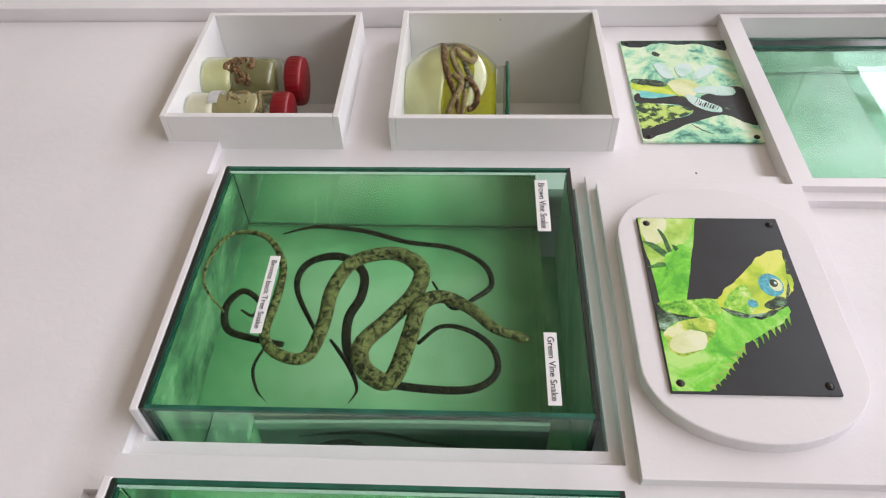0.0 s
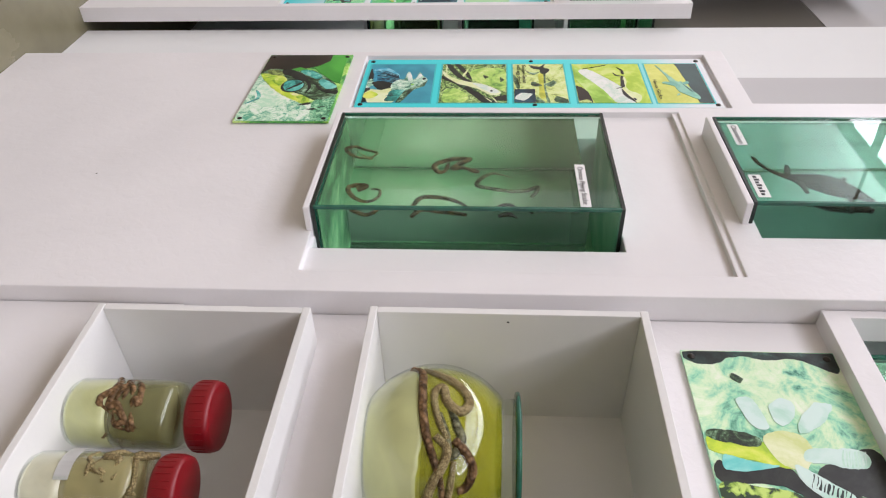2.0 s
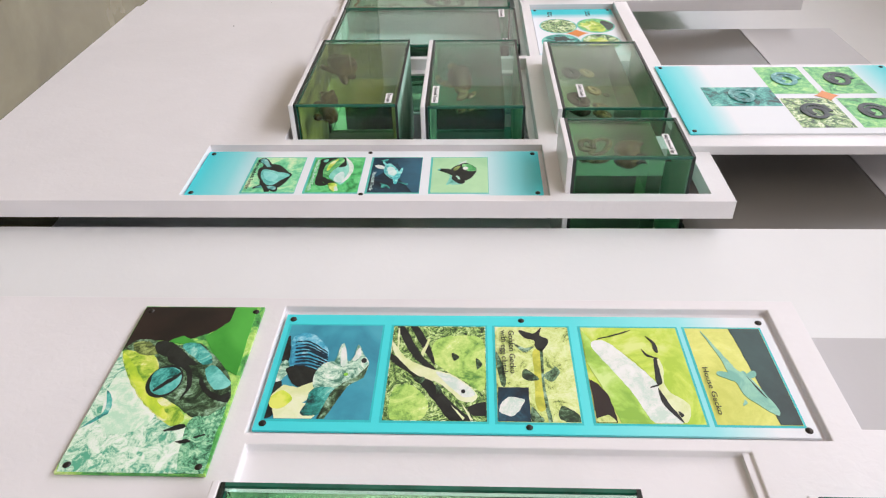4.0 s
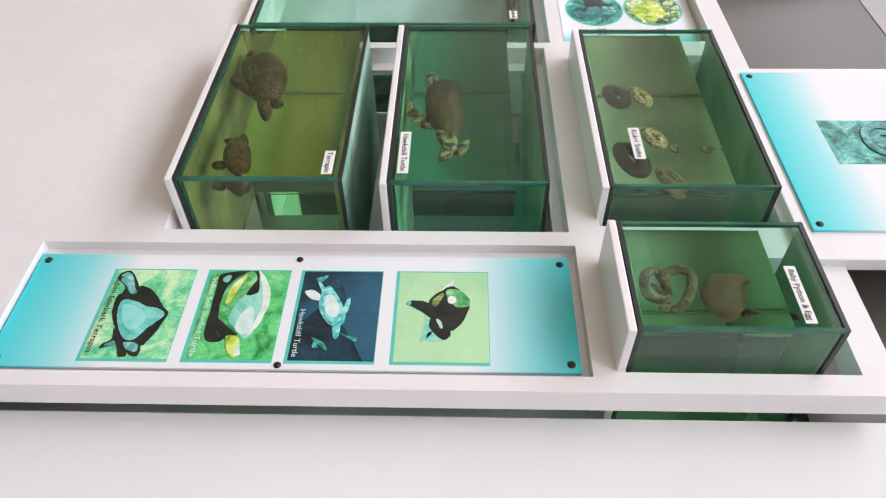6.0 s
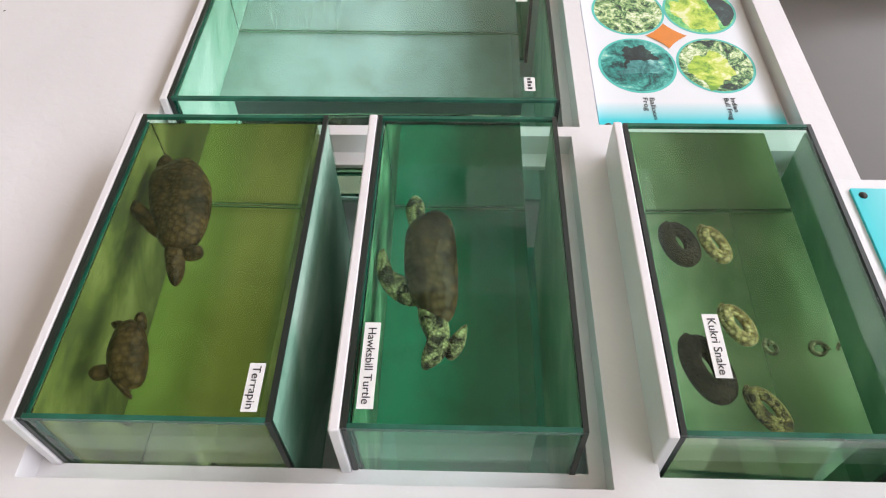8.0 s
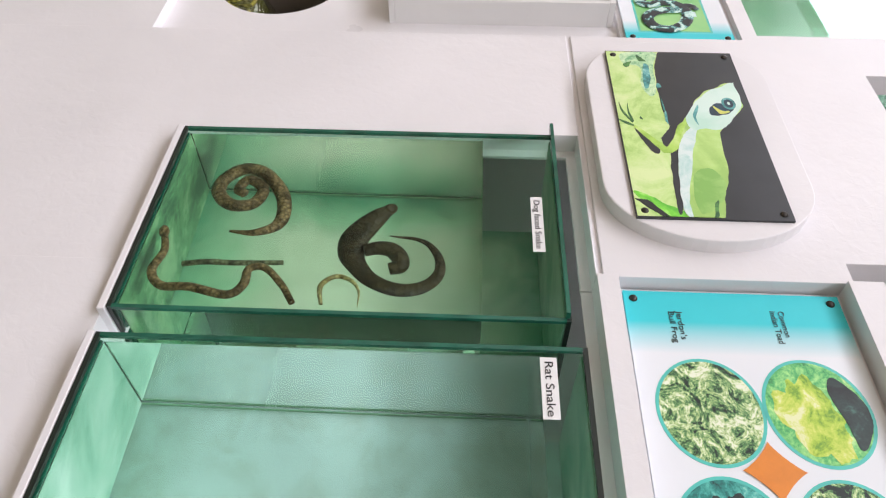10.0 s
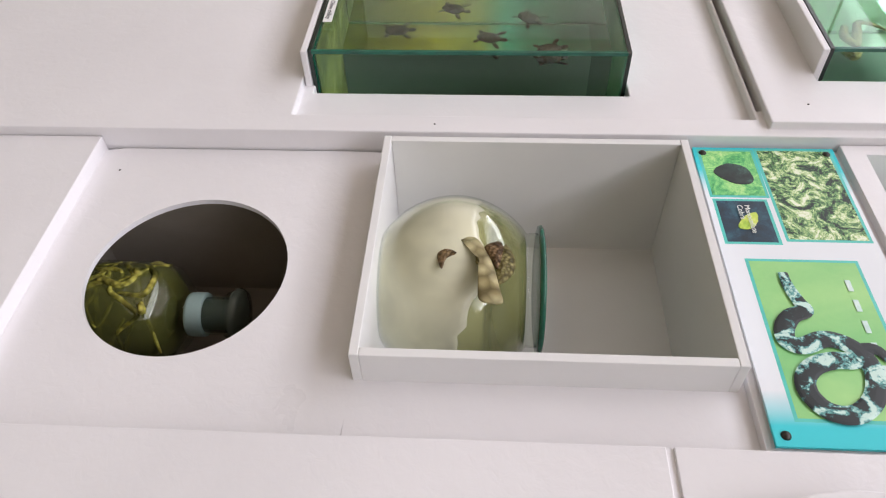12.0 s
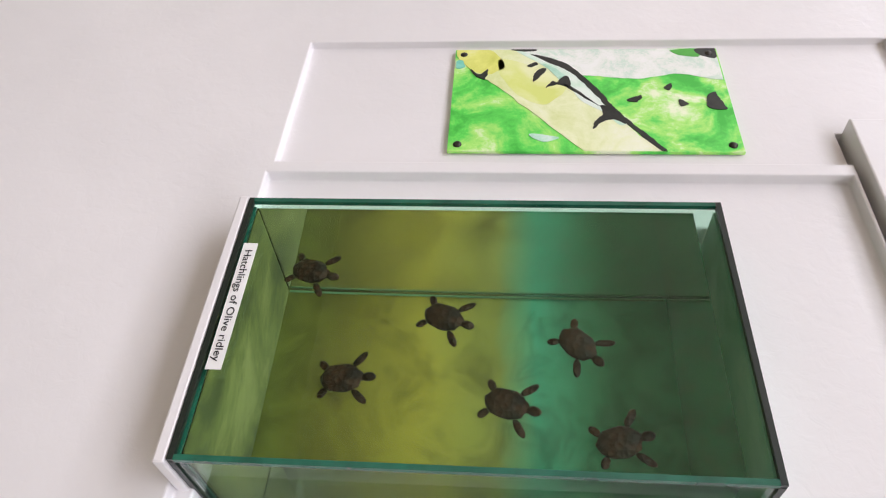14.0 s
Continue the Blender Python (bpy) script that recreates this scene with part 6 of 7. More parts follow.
shape(PO_FROG, r, [(0.40, 0.44), (0.46, 0.49), (0.54, 0.54), (0.55, 0.52), (0.48, 0.47), (0.42, 0.43)], INKY, d, 6)
shape(PO_FROG, r, [(0.72, 0.56), (0.78, 0.59), (0.91, 0.51), (0.95, 0.47), (0.86, 0.44), (0.78, 0.49)], TEALB, d, 4)
shape(PO_FROG, r, [(0.71, 0.52), (0.81, 0.44), (0.91, 0.41), (0.96, 0.43), (0.97, 0.37), (0.85, 0.39), (0.73, 0.46)], INKY, d, 4.4)
shape(PO_FROG, r, [(0.61, 0.22), (0.72, 0.25), (0.74, 0.23), (0.63, 0.21)], INKY, d, 4)
shape(PO_FROG, r, [(0.72, 0.16), (0.80, 0.17), (0.82, 0.16), (0.74, 0.15)], INKY, d, 4)
shape(PO_FROG, r, [(0.83, 0.18), (0.89, 0.20), (0.90, 0.19)], INKY, d, 4)
shape(PO_FROG, r, [(0.06, 0.43), (0.14, 0.37), (0.15, 0.30), (0.09, 0.26), (0.01, 0.22), (0.07, 0.27), (0.12, 0.32)], SEA, d, 3)

# strip of five
d = F - 0.004
cells = ((1.280, 1.428), (1.446, 1.592), (1.607, 1.722), (1.742, 1.892), (1.906, 2.022))
for (a, b), m in zip(cells, (AQUA, CONTRAST, YELSPOT, LIMEY, YELP)):
    part("halo", box(a - 0.004, b + 0.003, 2.738, 2.939, d - 0.0002, d + 0.0001), HALOB, PO_STRIP)
    part("picture", box(a, b, 2.742, 2.936, d, d + 0.0002), m, PO_STRIP)
r = (1.28, 1.428, 2.742, 2.936)
shape(PO_STRIP, r, [(0.06, 0.83), (0.14, 0.90), (0.26, 0.89), (0.39, 0.80), (0.47, 0.70), (0.47, 0.61), (0.43, 0.48), (0.14, 0.49), (0.09, 0.65)], FANBLUE, d, 2.2)
shape(PO_STRIP, r, [(0.11, 0.80), (0.24, 0.81), (0.44, 0.70), (0.45, 0.68), (0.25, 0.79), (0.11, 0.79)], NAVY, d, 2.8)
shape(PO_STRIP, r, [(0.12, 0.76), (0.25, 0.77), (0.45, 0.67), (0.45, 0.65), (0.26, 0.75), (0.12, 0.75)], NAVY, d, 2.8)
shape(PO_STRIP, r, [(0.13, 0.73), (0.26, 0.74), (0.45, 0.65), (0.46, 0.62), (0.26, 0.71), (0.13, 0.71)], NAVY, d, 2.8)
shape(PO_STRIP, r, [(0.13, 0.69), (0.27, 0.70), (0.46, 0.62), (0.46, 0.60), (0.27, 0.68), (0.14, 0.67)], NAVY, d, 2.8)
shape(PO_STRIP, r, [(0.14, 0.65), (0.27, 0.66), (0.46, 0.59), (0.47, 0.57), (0.28, 0.64), (0.15, 0.63)], NAVY, d, 2.8)
shape(PO_STRIP, r, [(0.15, 0.61), (0.28, 0.62), (0.47, 0.56), (0.47, 0.54), (0.29, 0.60), (0.15, 0.60)], NAVY, d, 2.8)
shape(PO_STRIP, r, [(0.16, 0.58), (0.29, 0.59), (0.47, 0.53), (0.48, 0.51), (0.29, 0.57), (0.16, 0.56)], NAVY, d, 2.8)
shape(PO_STRIP, r, [(0.16, 0.54), (0.30, 0.55), (0.48, 0.50), (0.48, 0.48), (0.30, 0.53), (0.17, 0.52)], NAVY, d, 2.8)
shape(PO_STRIP, r, [(0.08, 0.50), (0.24, 0.53), (0.42, 0.47), (0.42, 0.39), (0.26, 0.31), (0.16, 0.37)], INKY, d, 3)
shape(PO_STRIP, r, [(0.01, 0.87), (0.07, 0.70), (0.07, 0.57), (0.02, 0.55), (0.00, 0.65)], INKY, d, 2.4)
shape(PO_STRIP, r, [(0.00, 0.34), (0.07, 0.36), (0.08, 0.25), (0.00, 0.20)], INKY, d, 2.4)
shape(PO_STRIP, r, [(0.00, 0.14), (0.04, 0.12), (0.07, 0.03), (0.00, 0.01)], INKY, d, 3.6)
shape(PO_STRIP, r, [(0.01, 0.56), (0.07, 0.58), (0.11, 0.47), (0.05, 0.37), (0.00, 0.38)], MOTTLE, d, 2.6)
shape(PO_STRIP, r, [(0.00, 0.22), (0.10, 0.33), (0.24, 0.30), (0.39, 0.36), (0.49, 0.43), (0.45, 0.26), (0.32, 0.15), (0.54, 0.14), (0.45, 0.00), (0.09, 0.00)], YPALE, d, 3.2, rounded=False)
shape(PO_STRIP, r, [(0.00, 0.20), (0.11, 0.27), (0.22, 0.19), (0.14, 0.10), (0.03, 0.11)], YELLOWL, d, 3.8)
shape(PO_STRIP, r, [(0.39, 0.47), (0.48, 0.57), (0.56, 0.59), (0.59, 0.75), (0.63, 0.77), (0.69, 0.59), (0.74, 0.62), (0.78, 0.77), (0.84, 0.67), (0.91, 0.58), (0.90, 0.49), (0.81, 0.40), (0.72, 0.31), (0.57, 0.25), (0.40, 0.31)], MOTTLE, d, 3.8)
shape(PO_STRIP, r, [(0.61, 0.70), (0.64, 0.74), (0.68, 0.56), (0.63, 0.53)], WHITEP, d, 4.4)
shape(PO_STRIP, r, [(0.74, 0.61), (0.79, 0.73), (0.82, 0.65), (0.77, 0.59)], WHITEP, d, 4.4)
shape(PO_STRIP, r, [(0.92, 0.55), (0.88, 0.41), (0.74, 0.33), (0.66, 0.18), (0.57, 0.00), (0.50, 0.00), (0.58, 0.25), (0.68, 0.35), (0.82, 0.43)], HEADP, d, 4.2, rounded=False)
shape(PO_STRIP, r, [(0.40, 0.29), (0.61, 0.30), (0.60, 0.19), (0.50, 0.05), (0.34, 0.04), (0.37, 0.17)], SEA, d, 4)
spot(PO_STRIP, r, 0.86, 0.59, 0.028, 0.026, INK, d, 5)
spot(PO_STRIP, r, 0.70, 0.44, 0.022, 0.015, LIME, d, 5)
r = (1.446, 1.592, 2.742, 2.936)
shape(PO_STRIP, r, [(0.01, 0.99), (0.99, 0.99), (0.99, 0.01), (0.01, 0.01)], TWIGS, d, 1.6, rounded=False)
shape(PO_STRIP, r, [(0.46, 0.81), (0.64, 0.88), (0.97, 0.83), (0.98, 0.31), (0.74, 0.41), (0.45, 0.60)], BARK, d, 2)
shape(PO_STRIP, r, [(0.07, 0.29), (0.25, 0.34), (0.43, 0.17), (0.36, 0.01), (0.08, 0.01)], BARK, d, 2)
shape(PO_STRIP, r, [(0.04, 0.99), (0.12, 0.99), (0.31, 0.68), (0.48, 0.51), (0.42, 0.50), (0.22, 0.67)], INKY, d, 2.8)
shape(PO_STRIP, r, [(0.19, 0.99), (0.27, 0.99), (0.42, 0.74), (0.47, 0.55), (0.38, 0.67)], INKY, d, 2.8)
shape(PO_STRIP, r, [(0.00, 0.68), (0.21, 0.55), (0.45, 0.38), (0.67, 0.16), (0.86, 0.00), (0.66, 0.00), (0.50, 0.17), (0.26, 0.43), (0.02, 0.59)], INKY, d, 2.8)
shape(PO_STRIP, r, [(0.82, 0.13), (1.00, 0.18), (1.00, 0.06), (0.86, 0.06)], INKY, d, 2.8)
shape(PO_STRIP, r, [(0.01, 0.81), (0.17, 0.63), (0.43, 0.51), (0.65, 0.45), (0.85, 0.32), (0.91, 0.23), (0.85, 0.18), (0.74, 0.19), (0.66, 0.26), (0.52, 0.36), (0.30, 0.44), (0.15, 0.56), (0.04, 0.68)], YPALE, d, 3.4)
shape(PO_STRIP, r, [(0.49, 0.48), (0.68, 0.42), (0.86, 0.30), (0.88, 0.24), (0.77, 0.23), (0.63, 0.33)], WHITEP, d, 4)
spot(PO_STRIP, r, 0.77, 0.28, 0.021, 0.020, INK, d, 4.6)
shape(PO_STRIP, r, [(0.65, 0.15), (0.79, 0.03), (0.77, 0.01)], YPALE, d, 3.8, rounded=False)
shape(PO_STRIP, r, [(0.74, 0.19), (0.87, 0.01), (0.84, 0.01)], YPALE, d, 3.8, rounded=False)
shape(PO_STRIP, r, [(0.32, 0.68), (0.39, 0.85), (0.41, 0.84), (0.35, 0.64)], YPALE, d, 3.8, rounded=False)
shape(PO_STRIP, r, [(0.05, 0.97), (0.07, 0.97), (0.09, 0.63), (0.07, 0.63)], YPALE, d, 3.8, rounded=False)
shape(PO_STRIP, r, [(0.30, 0.43), (0.38, 0.41), (0.34, 0.36), (0.27, 0.39)], HEADP, d, 4.2)
shape(PO_STRIP, r, [(0.50, 0.36), (0.56, 0.28), (0.51, 0.26)], HEADP, d, 4.2)
shape(PO_STRIP, r, [(0.65, 0.69), (0.72, 0.64), (0.67, 0.60)], HEADP, d, 4.2)
shape(PO_STRIP, r, [(0.90, 0.63), (0.96, 0.57), (0.91, 0.51)], HEADP, d, 4.2)
r = (1.607, 1.722, 2.742, 2.936)
shape(PO_STRIP, r, [(0.01, 0.99), (0.99, 0.99), (0.99, 0.01), (0.01, 0.01)], YELSPOT, d, 1.6, rounded=False)
shape(PO_STRIP, r, [(0.49, 0.70), (0.60, 0.73), (0.60, 0.46), (0.60, 0.14), (0.48, 0.14), (0.49, 0.49)], GOLDP, d, 2.2)
shape(PO_STRIP, r, [(0.59, 0.70), (0.63, 0.70), (0.61, 0.34), (0.66, 0.00), (0.61, 0.00), (0.58, 0.29)], HEADP, d, 2.8)
shape(PO_STRIP, r, [(0.33, 0.96), (0.52, 0.92), (0.64, 0.99), (0.61, 0.90), (0.72, 0.84), (0.62, 0.72), (0.53, 0.76), (0.53, 0.84), (0.40, 0.87)], INKY, d, 2.8)
shape(PO_STRIP, r, [(0.25, 0.80), (0.39, 0.75), (0.52, 0.77), (0.38, 0.70)], HEADP, d, 2.8)
shape(PO_STRIP, r, [(0.61, 0.46), (0.72, 0.52), (0.77, 0.55), (0.82, 0.50), (0.78, 0.44), (0.70, 0.39), (0.62, 0.43)], HEADP, d, 2.6)
shape(PO_STRIP, r, [(0.37, 0.52), (0.47, 0.48), (0.54, 0.41), (0.42, 0.40), (0.33, 0.44)], HEADP, d, 2.6)
shape(PO_STRIP, r, [(0.42, 0.14), (0.51, 0.07), (0.56, 0.01), (0.41, 0.00)], HEADP, d, 2.6)
shape(PO_STRIP, r, [(0.79, 0.15), (0.97, 0.08), (0.99, 0.00), (0.75, 0.03)], HEADP, d, 2.6)
shape(PO_STRIP, r, [(0.00, 0.71), (0.09, 0.57), (0.12, 0.37), (0.06, 0.35), (0.01, 0.55)], HEADP, d, 2.6)
shape(PO_STRIP, r, [(0.02, 0.33), (0.40, 0.33), (0.40, 0.00), (0.00, 0.00)], NAVY, d, 3.2, rounded=False)
shape(PO_STRIP, r, [(0.05, 0.17), (0.15, 0.23), (0.27, 0.22), (0.34, 0.20), (0.26, 0.10), (0.17, 0.05), (0.03, 0.09)], WHITEP, d, 4)
r = (1.742, 1.892, 2.742, 2.936)
shape(PO_STRIP, r, [(0.00, 0.98), (0.09, 0.84), (0.25, 0.53), (0.41, 0.28), (0.51, 0.00), (0.23, 0.00), (0.15, 0.28), (0.00, 0.61)], LIMEB, d, 2.2, rounded=False)
shape(PO_STRIP, r, [(0.08, 0.79), (0.23, 0.84), (0.44, 0.64), (0.65, 0.38), (0.79, 0.00), (0.54, 0.00), (0.40, 0.28), (0.24, 0.53)], WHITEP, d, 2.4)
shape(PO_STRIP, r, [(0.26, 0.85), (0.56, 0.92), (0.69, 0.64), (0.66, 0.40), (0.49, 0.61)], LIMEY, d, 2.2)
shape(PO_STRIP, r, [(0.72, 0.64), (0.75, 0.53), (0.72, 0.40), (0.75, 0.30), (0.85, 0.23), (0.90, 0.14), (0.82, 0.01), (0.74, 0.10), (0.69, 0.23), (0.66, 0.35)], YPALE, d, 3.4)
shape(PO_STRIP, r, [(0.66, 0.90), (0.74, 0.82), (0.75, 0.72), (0.71, 0.74), (0.71, 0.82)], INKY, d, 4)
shape(PO_STRIP, r, [(0.58, 0.75), (0.63, 0.69), (0.73, 0.65), (0.62, 0.67)], INKY, d, 4)
shape(PO_STRIP, r, [(0.71, 0.65), (0.71, 0.53), (0.70, 0.39), (0.65, 0.38), (0.66, 0.51), (0.68, 0.63)], INKY, d, 4)
shape(PO_STRIP, r, [(0.57, 0.34), (0.69, 0.39), (0.66, 0.36)], INKY, d, 4)
shape(PO_STRIP, r, [(0.65, 0.34), (0.70, 0.21), (0.76, 0.10), (0.80, 0.01), (0.72, 0.09), (0.65, 0.20)], INKY, d, 4)
shape(PO_STRIP, r, [(0.77, 0.11), (0.82, 0.09), (0.79, 0.06)], INKY, d, 4)
shape(PO_STRIP, r, [(0.15, 0.86), (0.39, 0.93), (0.52, 0.97), (0.37, 0.91)], INKY, d, 4)
shape(PO_STRIP, r, [(0.00, 0.42), (0.08, 0.37), (0.16, 0.26), (0.19, 0.12), (0.20, 0.00), (0.01, 0.00), (0.01, 0.19)], BROWNB, d, 3.2, rounded=False)
shape(PO_STRIP, r, [(0.02, 0.04), (0.13, 0.07), (0.18, 0.00), (0.01, 0.00)], YELSPOT, d, 3.8)
r = (1.906, 2.022, 2.742, 2.936)
shape(PO_STRIP, r, [(0.59, 1.00), (1.00, 1.00), (1.00, 0.00), (0.74, 0.00), (0.68, 0.45), (0.64, 0.72)], SLATEP, d, 2.2, rounded=False)
shape(PO_STRIP, r, [(0.20, 0.97), (0.38, 0.69), (0.49, 0.53), (0.57, 0.51), (0.66, 0.38), (0.73, 0.26), (0.79, 0.16), (0.77, 0.09), (0.70, 0.11), (0.59, 0.18), (0.46, 0.27), (0.42, 0.39), (0.37, 0.46), (0.33, 0.65), (0.27, 0.80)], TEALS, d, 3)
shape(PO_STRIP, r, [(0.42, 0.48), (0.26, 0.52), (0.22, 0.48), (0.40, 0.42)], TEALS, d, 3.2)
shape(PO_STRIP, r, [(0.58, 0.49), (0.69, 0.53), (0.70, 0.48), (0.61, 0.45)], TEALS, d, 3.2)
shape(PO_STRIP, r, [(0.43, 0.23), (0.45, 0.20), (0.39, 0.18)], TEALS, d, 3.2)
shape(PO_STRIP, r, [(0.57, 0.47), (0.66, 0.34), (0.71, 0.25), (0.64, 0.33)], INKY, d, 3.8)
lettering("House Gecko", 0.011, 1.912, 2.850, d + 0.0022, PO_STRIP, fit=0.09)
lettering("Golden Gecko\nwith egg clutch", 0.0125, 1.628, 2.925, d + 0.003, PO_STRIP, fit=0.095)
for b in (2.733, 2.951):
    screw(PO_STRIP, 1.65, b, F - 0.004, 0.005)

# strip of four shelled shapes
d = F - 0.002
for a, b, m in ((1.090, 1.200, MEADOWP), (1.222, 1.332, GRASSV), (1.352, 1.460, NAVY), (1.484, 1.604, SAGE)):
    part("halo", box(a - 0.0045, b + 0.001, 3.3365, 3.491, d - 0.0002, d + 0.0001), HALO, PO_S2)
    part("picture", box(a, b, 3.341, 3.489, d, d + 0.0002), m, PO_S2)
r = (1.09, 1.2, 3.341, 3.489)
shape(PO_S2, r, [(0.03, 0.91), (0.18, 0.98), (0.38, 0.74), (0.30, 0.62), (0.17, 0.67), (0.18, 0.78)], INKY, d, 2)
shape(PO_S2, r, [(0.35, 0.79), (0.47, 0.78), (0.62, 0.69), (0.74, 0.57), (0.83, 0.49), (0.81, 0.40), (0.77, 0.29), (0.71, 0.19), (0.66, 0.14), (0.44, 0.16), (0.30, 0.28), (0.20, 0.43), (0.16, 0.57), (0.22, 0.68)], INKY, d, 2.4)
shape(PO_S2, r, [(0.13, 0.66), (0.18, 0.69), (0.26, 0.43), (0.32, 0.28), (0.48, 0.17), (0.39, 0.20), (0.25, 0.34), (0.15, 0.50)], INKY, d, 2.2)
shape(PO_S2, r, [(0.22, 0.63), (0.38, 0.62), (0.54, 0.56), (0.71, 0.53), (0.80, 0.47), (0.73, 0.39), (0.64, 0.31), (0.55, 0.20), (0.41, 0.21), (0.28, 0.36), (0.21, 0.51)], TEALB, d, 3)
shape(PO_S2, r, [(0.25, 0.57), (0.46, 0.54), (0.58, 0.43), (0.52, 0.31), (0.37, 0.34)], AQUAP, d, 3.6)
shape(PO_S2, r, [(0.08, 0.93), (0.16, 0.96), (0.24, 0.90), (0.32, 0.76), (0.36, 0.72), (0.29, 0.71), (0.20, 0.79), (0.12, 0.84)], TEALP, d, 3)
shape(PO_S2, r, [(0.26, 0.31), (0.42, 0.20), (0.52, 0.04), (0.44, 0.02), (0.35, 0.14), (0.24, 0.12), (0.18, 0.09), (0.20, 0.15), (0.28, 0.20)], INKY, d, 3.2)
shape(PO_S2, r, [(0.48, 0.15), (0.62, 0.16), (0.66, 0.06), (0.63, 0.02), (0.53, 0.05)], INKY, d, 2.6)
shape(PO_S2, r, [(0.44, 0.16), (0.60, 0.15), (0.62, 0.07), (0.50, 0.09)], TEALP, d, 3.4)
shape(PO_S2, r, [(0.22, 0.13), (0.31, 0.18), (0.35, 0.15), (0.27, 0.12)], TEALP, d, 3.8)
r = (1.222, 1.332, 3.341, 3.489)
shape(PO_S2, r, [(0.15, 0.96), (0.58, 1.00), (0.62, 0.89), (0.66, 0.74), (0.54, 0.71), (0.30, 0.83), (0.23, 0.66), (0.27, 0.42), (0.38, 0.22), (0.23, 0.18), (0.14, 0.27), (0.13, 0.56), (0.12, 0.82)], INKY, d, 2)
shape(PO_S2, r, [(0.50, 0.99), (0.28, 0.84), (0.23, 0.66), (0.25, 0.47), (0.29, 0.28), (0.38, 0.22), (0.33, 0.39), (0.40, 0.56), (0.52, 0.71), (0.60, 0.89)], GREENP, d, 2.6)
shape(PO_S2, r, [(0.48, 0.97), (0.33, 0.83), (0.29, 0.64), (0.33, 0.61), (0.40, 0.77)], YELLOWG, d, 3.2)
shape(PO_S2, r, [(0.51, 0.71), (0.65, 0.78), (0.64, 0.97), (0.77, 0.81), (0.81, 0.62), (0.76, 0.47), (0.70, 0.25), (0.62, 0.22), (0.49, 0.32), (0.38, 0.42), (0.41, 0.57)], TEALM, d, 3.2)
shape(PO_S2, r, [(0.60, 1.00), (0.72, 0.89), (0.81, 0.73), (0.81, 0.54), (0.73, 0.33), (0.64, 0.22), (0.71, 0.42), (0.74, 0.62), (0.69, 0.81)], WHITEP, d, 3.8)
shape(PO_S2, r, [(0.51, 0.47), (0.63, 0.57), (0.69, 0.37), (0.63, 0.26), (0.49, 0.32)], PALEP, d, 3.8)
shape(PO_S2, r, [(0.52, 0.72), (0.62, 0.89), (0.66, 0.75), (0.58, 0.70)], INKY, d, 4)
shape(PO_S2, r, [(0.24, 0.43), (0.47, 0.30), (0.53, 0.25), (0.41, 0.21), (0.30, 0.27)], INKY, d, 3.8)
shape(PO_S2, r, [(0.41, 0.23), (0.51, 0.25), (0.58, 0.19), (0.60, 0.07), (0.55, 0.03), (0.46, 0.10)], YELLOWG, d, 4.2)
shape(PO_S2, r, [(0.55, 0.12), (0.58, 0.16), (0.62, 0.06), (0.57, 0.04)], WHITEP, d, 4.6)
shape(PO_S2, r, [(0.17, 0.88), (0.22, 0.94), (0.27, 0.92), (0.24, 0.85)], TEALM, d, 3)
r = (1.352, 1.46, 3.341, 3.489)
shape(PO_S2, r, [(0.55, 0.98), (1.00, 0.99), (1.00, 0.00), (0.87, 0.00), (0.73, 0.20), (0.58, 0.38), (0.58, 0.68), (0.50, 0.84)], DEEPBLUE, d, 2, rounded=False)
shape(PO_S2, r, [(0.04, 0.62), (0.24, 0.66), (0.24, 0.55), (0.05, 0.41), (0.02, 0.48)], DEEPBLUE, d, 2)
shape(PO_S2, r, [(0.29, 0.79), (0.37, 0.81), (0.49, 0.68), (0.59, 0.53), (0.60, 0.43), (0.55, 0.37), (0.43, 0.38), (0.31, 0.48), (0.25, 0.61), (0.26, 0.74)], CYANSH, d, 3)
shape(PO_S2, r, [(0.32, 0.68), (0.40, 0.71), (0.52, 0.56), (0.48, 0.46), (0.36, 0.51)], PALEP, d, 3.6)
shape(PO_S2, r, [(0.27, 0.68), (0.29, 0.74), (0.32, 0.51), (0.46, 0.39), (0.37, 0.43)], TEALP, d, 3.6)
shape(PO_S2, r, [(0.05, 0.75), (0.15, 0.77), (0.25, 0.71), (0.24, 0.65), (0.12, 0.68)], WHITEP, d, 3.2)
shape(PO_S2, r, [(0.56, 0.52), (0.59, 0.65), (0.63, 0.68), (0.63, 0.58), (0.60, 0.50)], CYANSH, d, 3.2)
shape(PO_S2, r, [(0.47, 0.39), (0.55, 0.38), (0.56, 0.29), (0.53, 0.23), (0.48, 0.26)], CYANSH, d, 3.2)
shape(PO_S2, r, [(0.19, 0.88), (0.30, 0.79), (0.27, 0.75)], CYANSH, d, 3.2)
shape(PO_S2, r, [(0.23, 0.24), (0.36, 0.20), (0.44, 0.11), (0.37, 0.13)], SEA, d, 2.6)
shape(PO_S2, r, [(0.27, 0.20), (0.33, 0.13), (0.26, 0.14)], SEA, d, 2.6)
shape(PO_S2, r, [(0.16, 0.90), (0.31, 0.95), (0.24, 0.87)], SEA, d, 2.6)
shape(PO_S2, r, [(0.57, 0.29), (0.76, 0.24), (0.74, 0.20)], SEA, d, 2.6)
r = (1.484, 1.604, 3.341, 3.489)
shape(PO_S2, r, [(0.33, 0.50), (0.39, 0.31), (0.30, 0.21), (0.27, 0.22), (0.32, 0.40)], TEALM, d, 2)
shape(PO_S2, r, [(0.37, 0.31), (0.56, 0.26), (0.50, 0.22), (0.35, 0.22)], TEALM, d, 2)
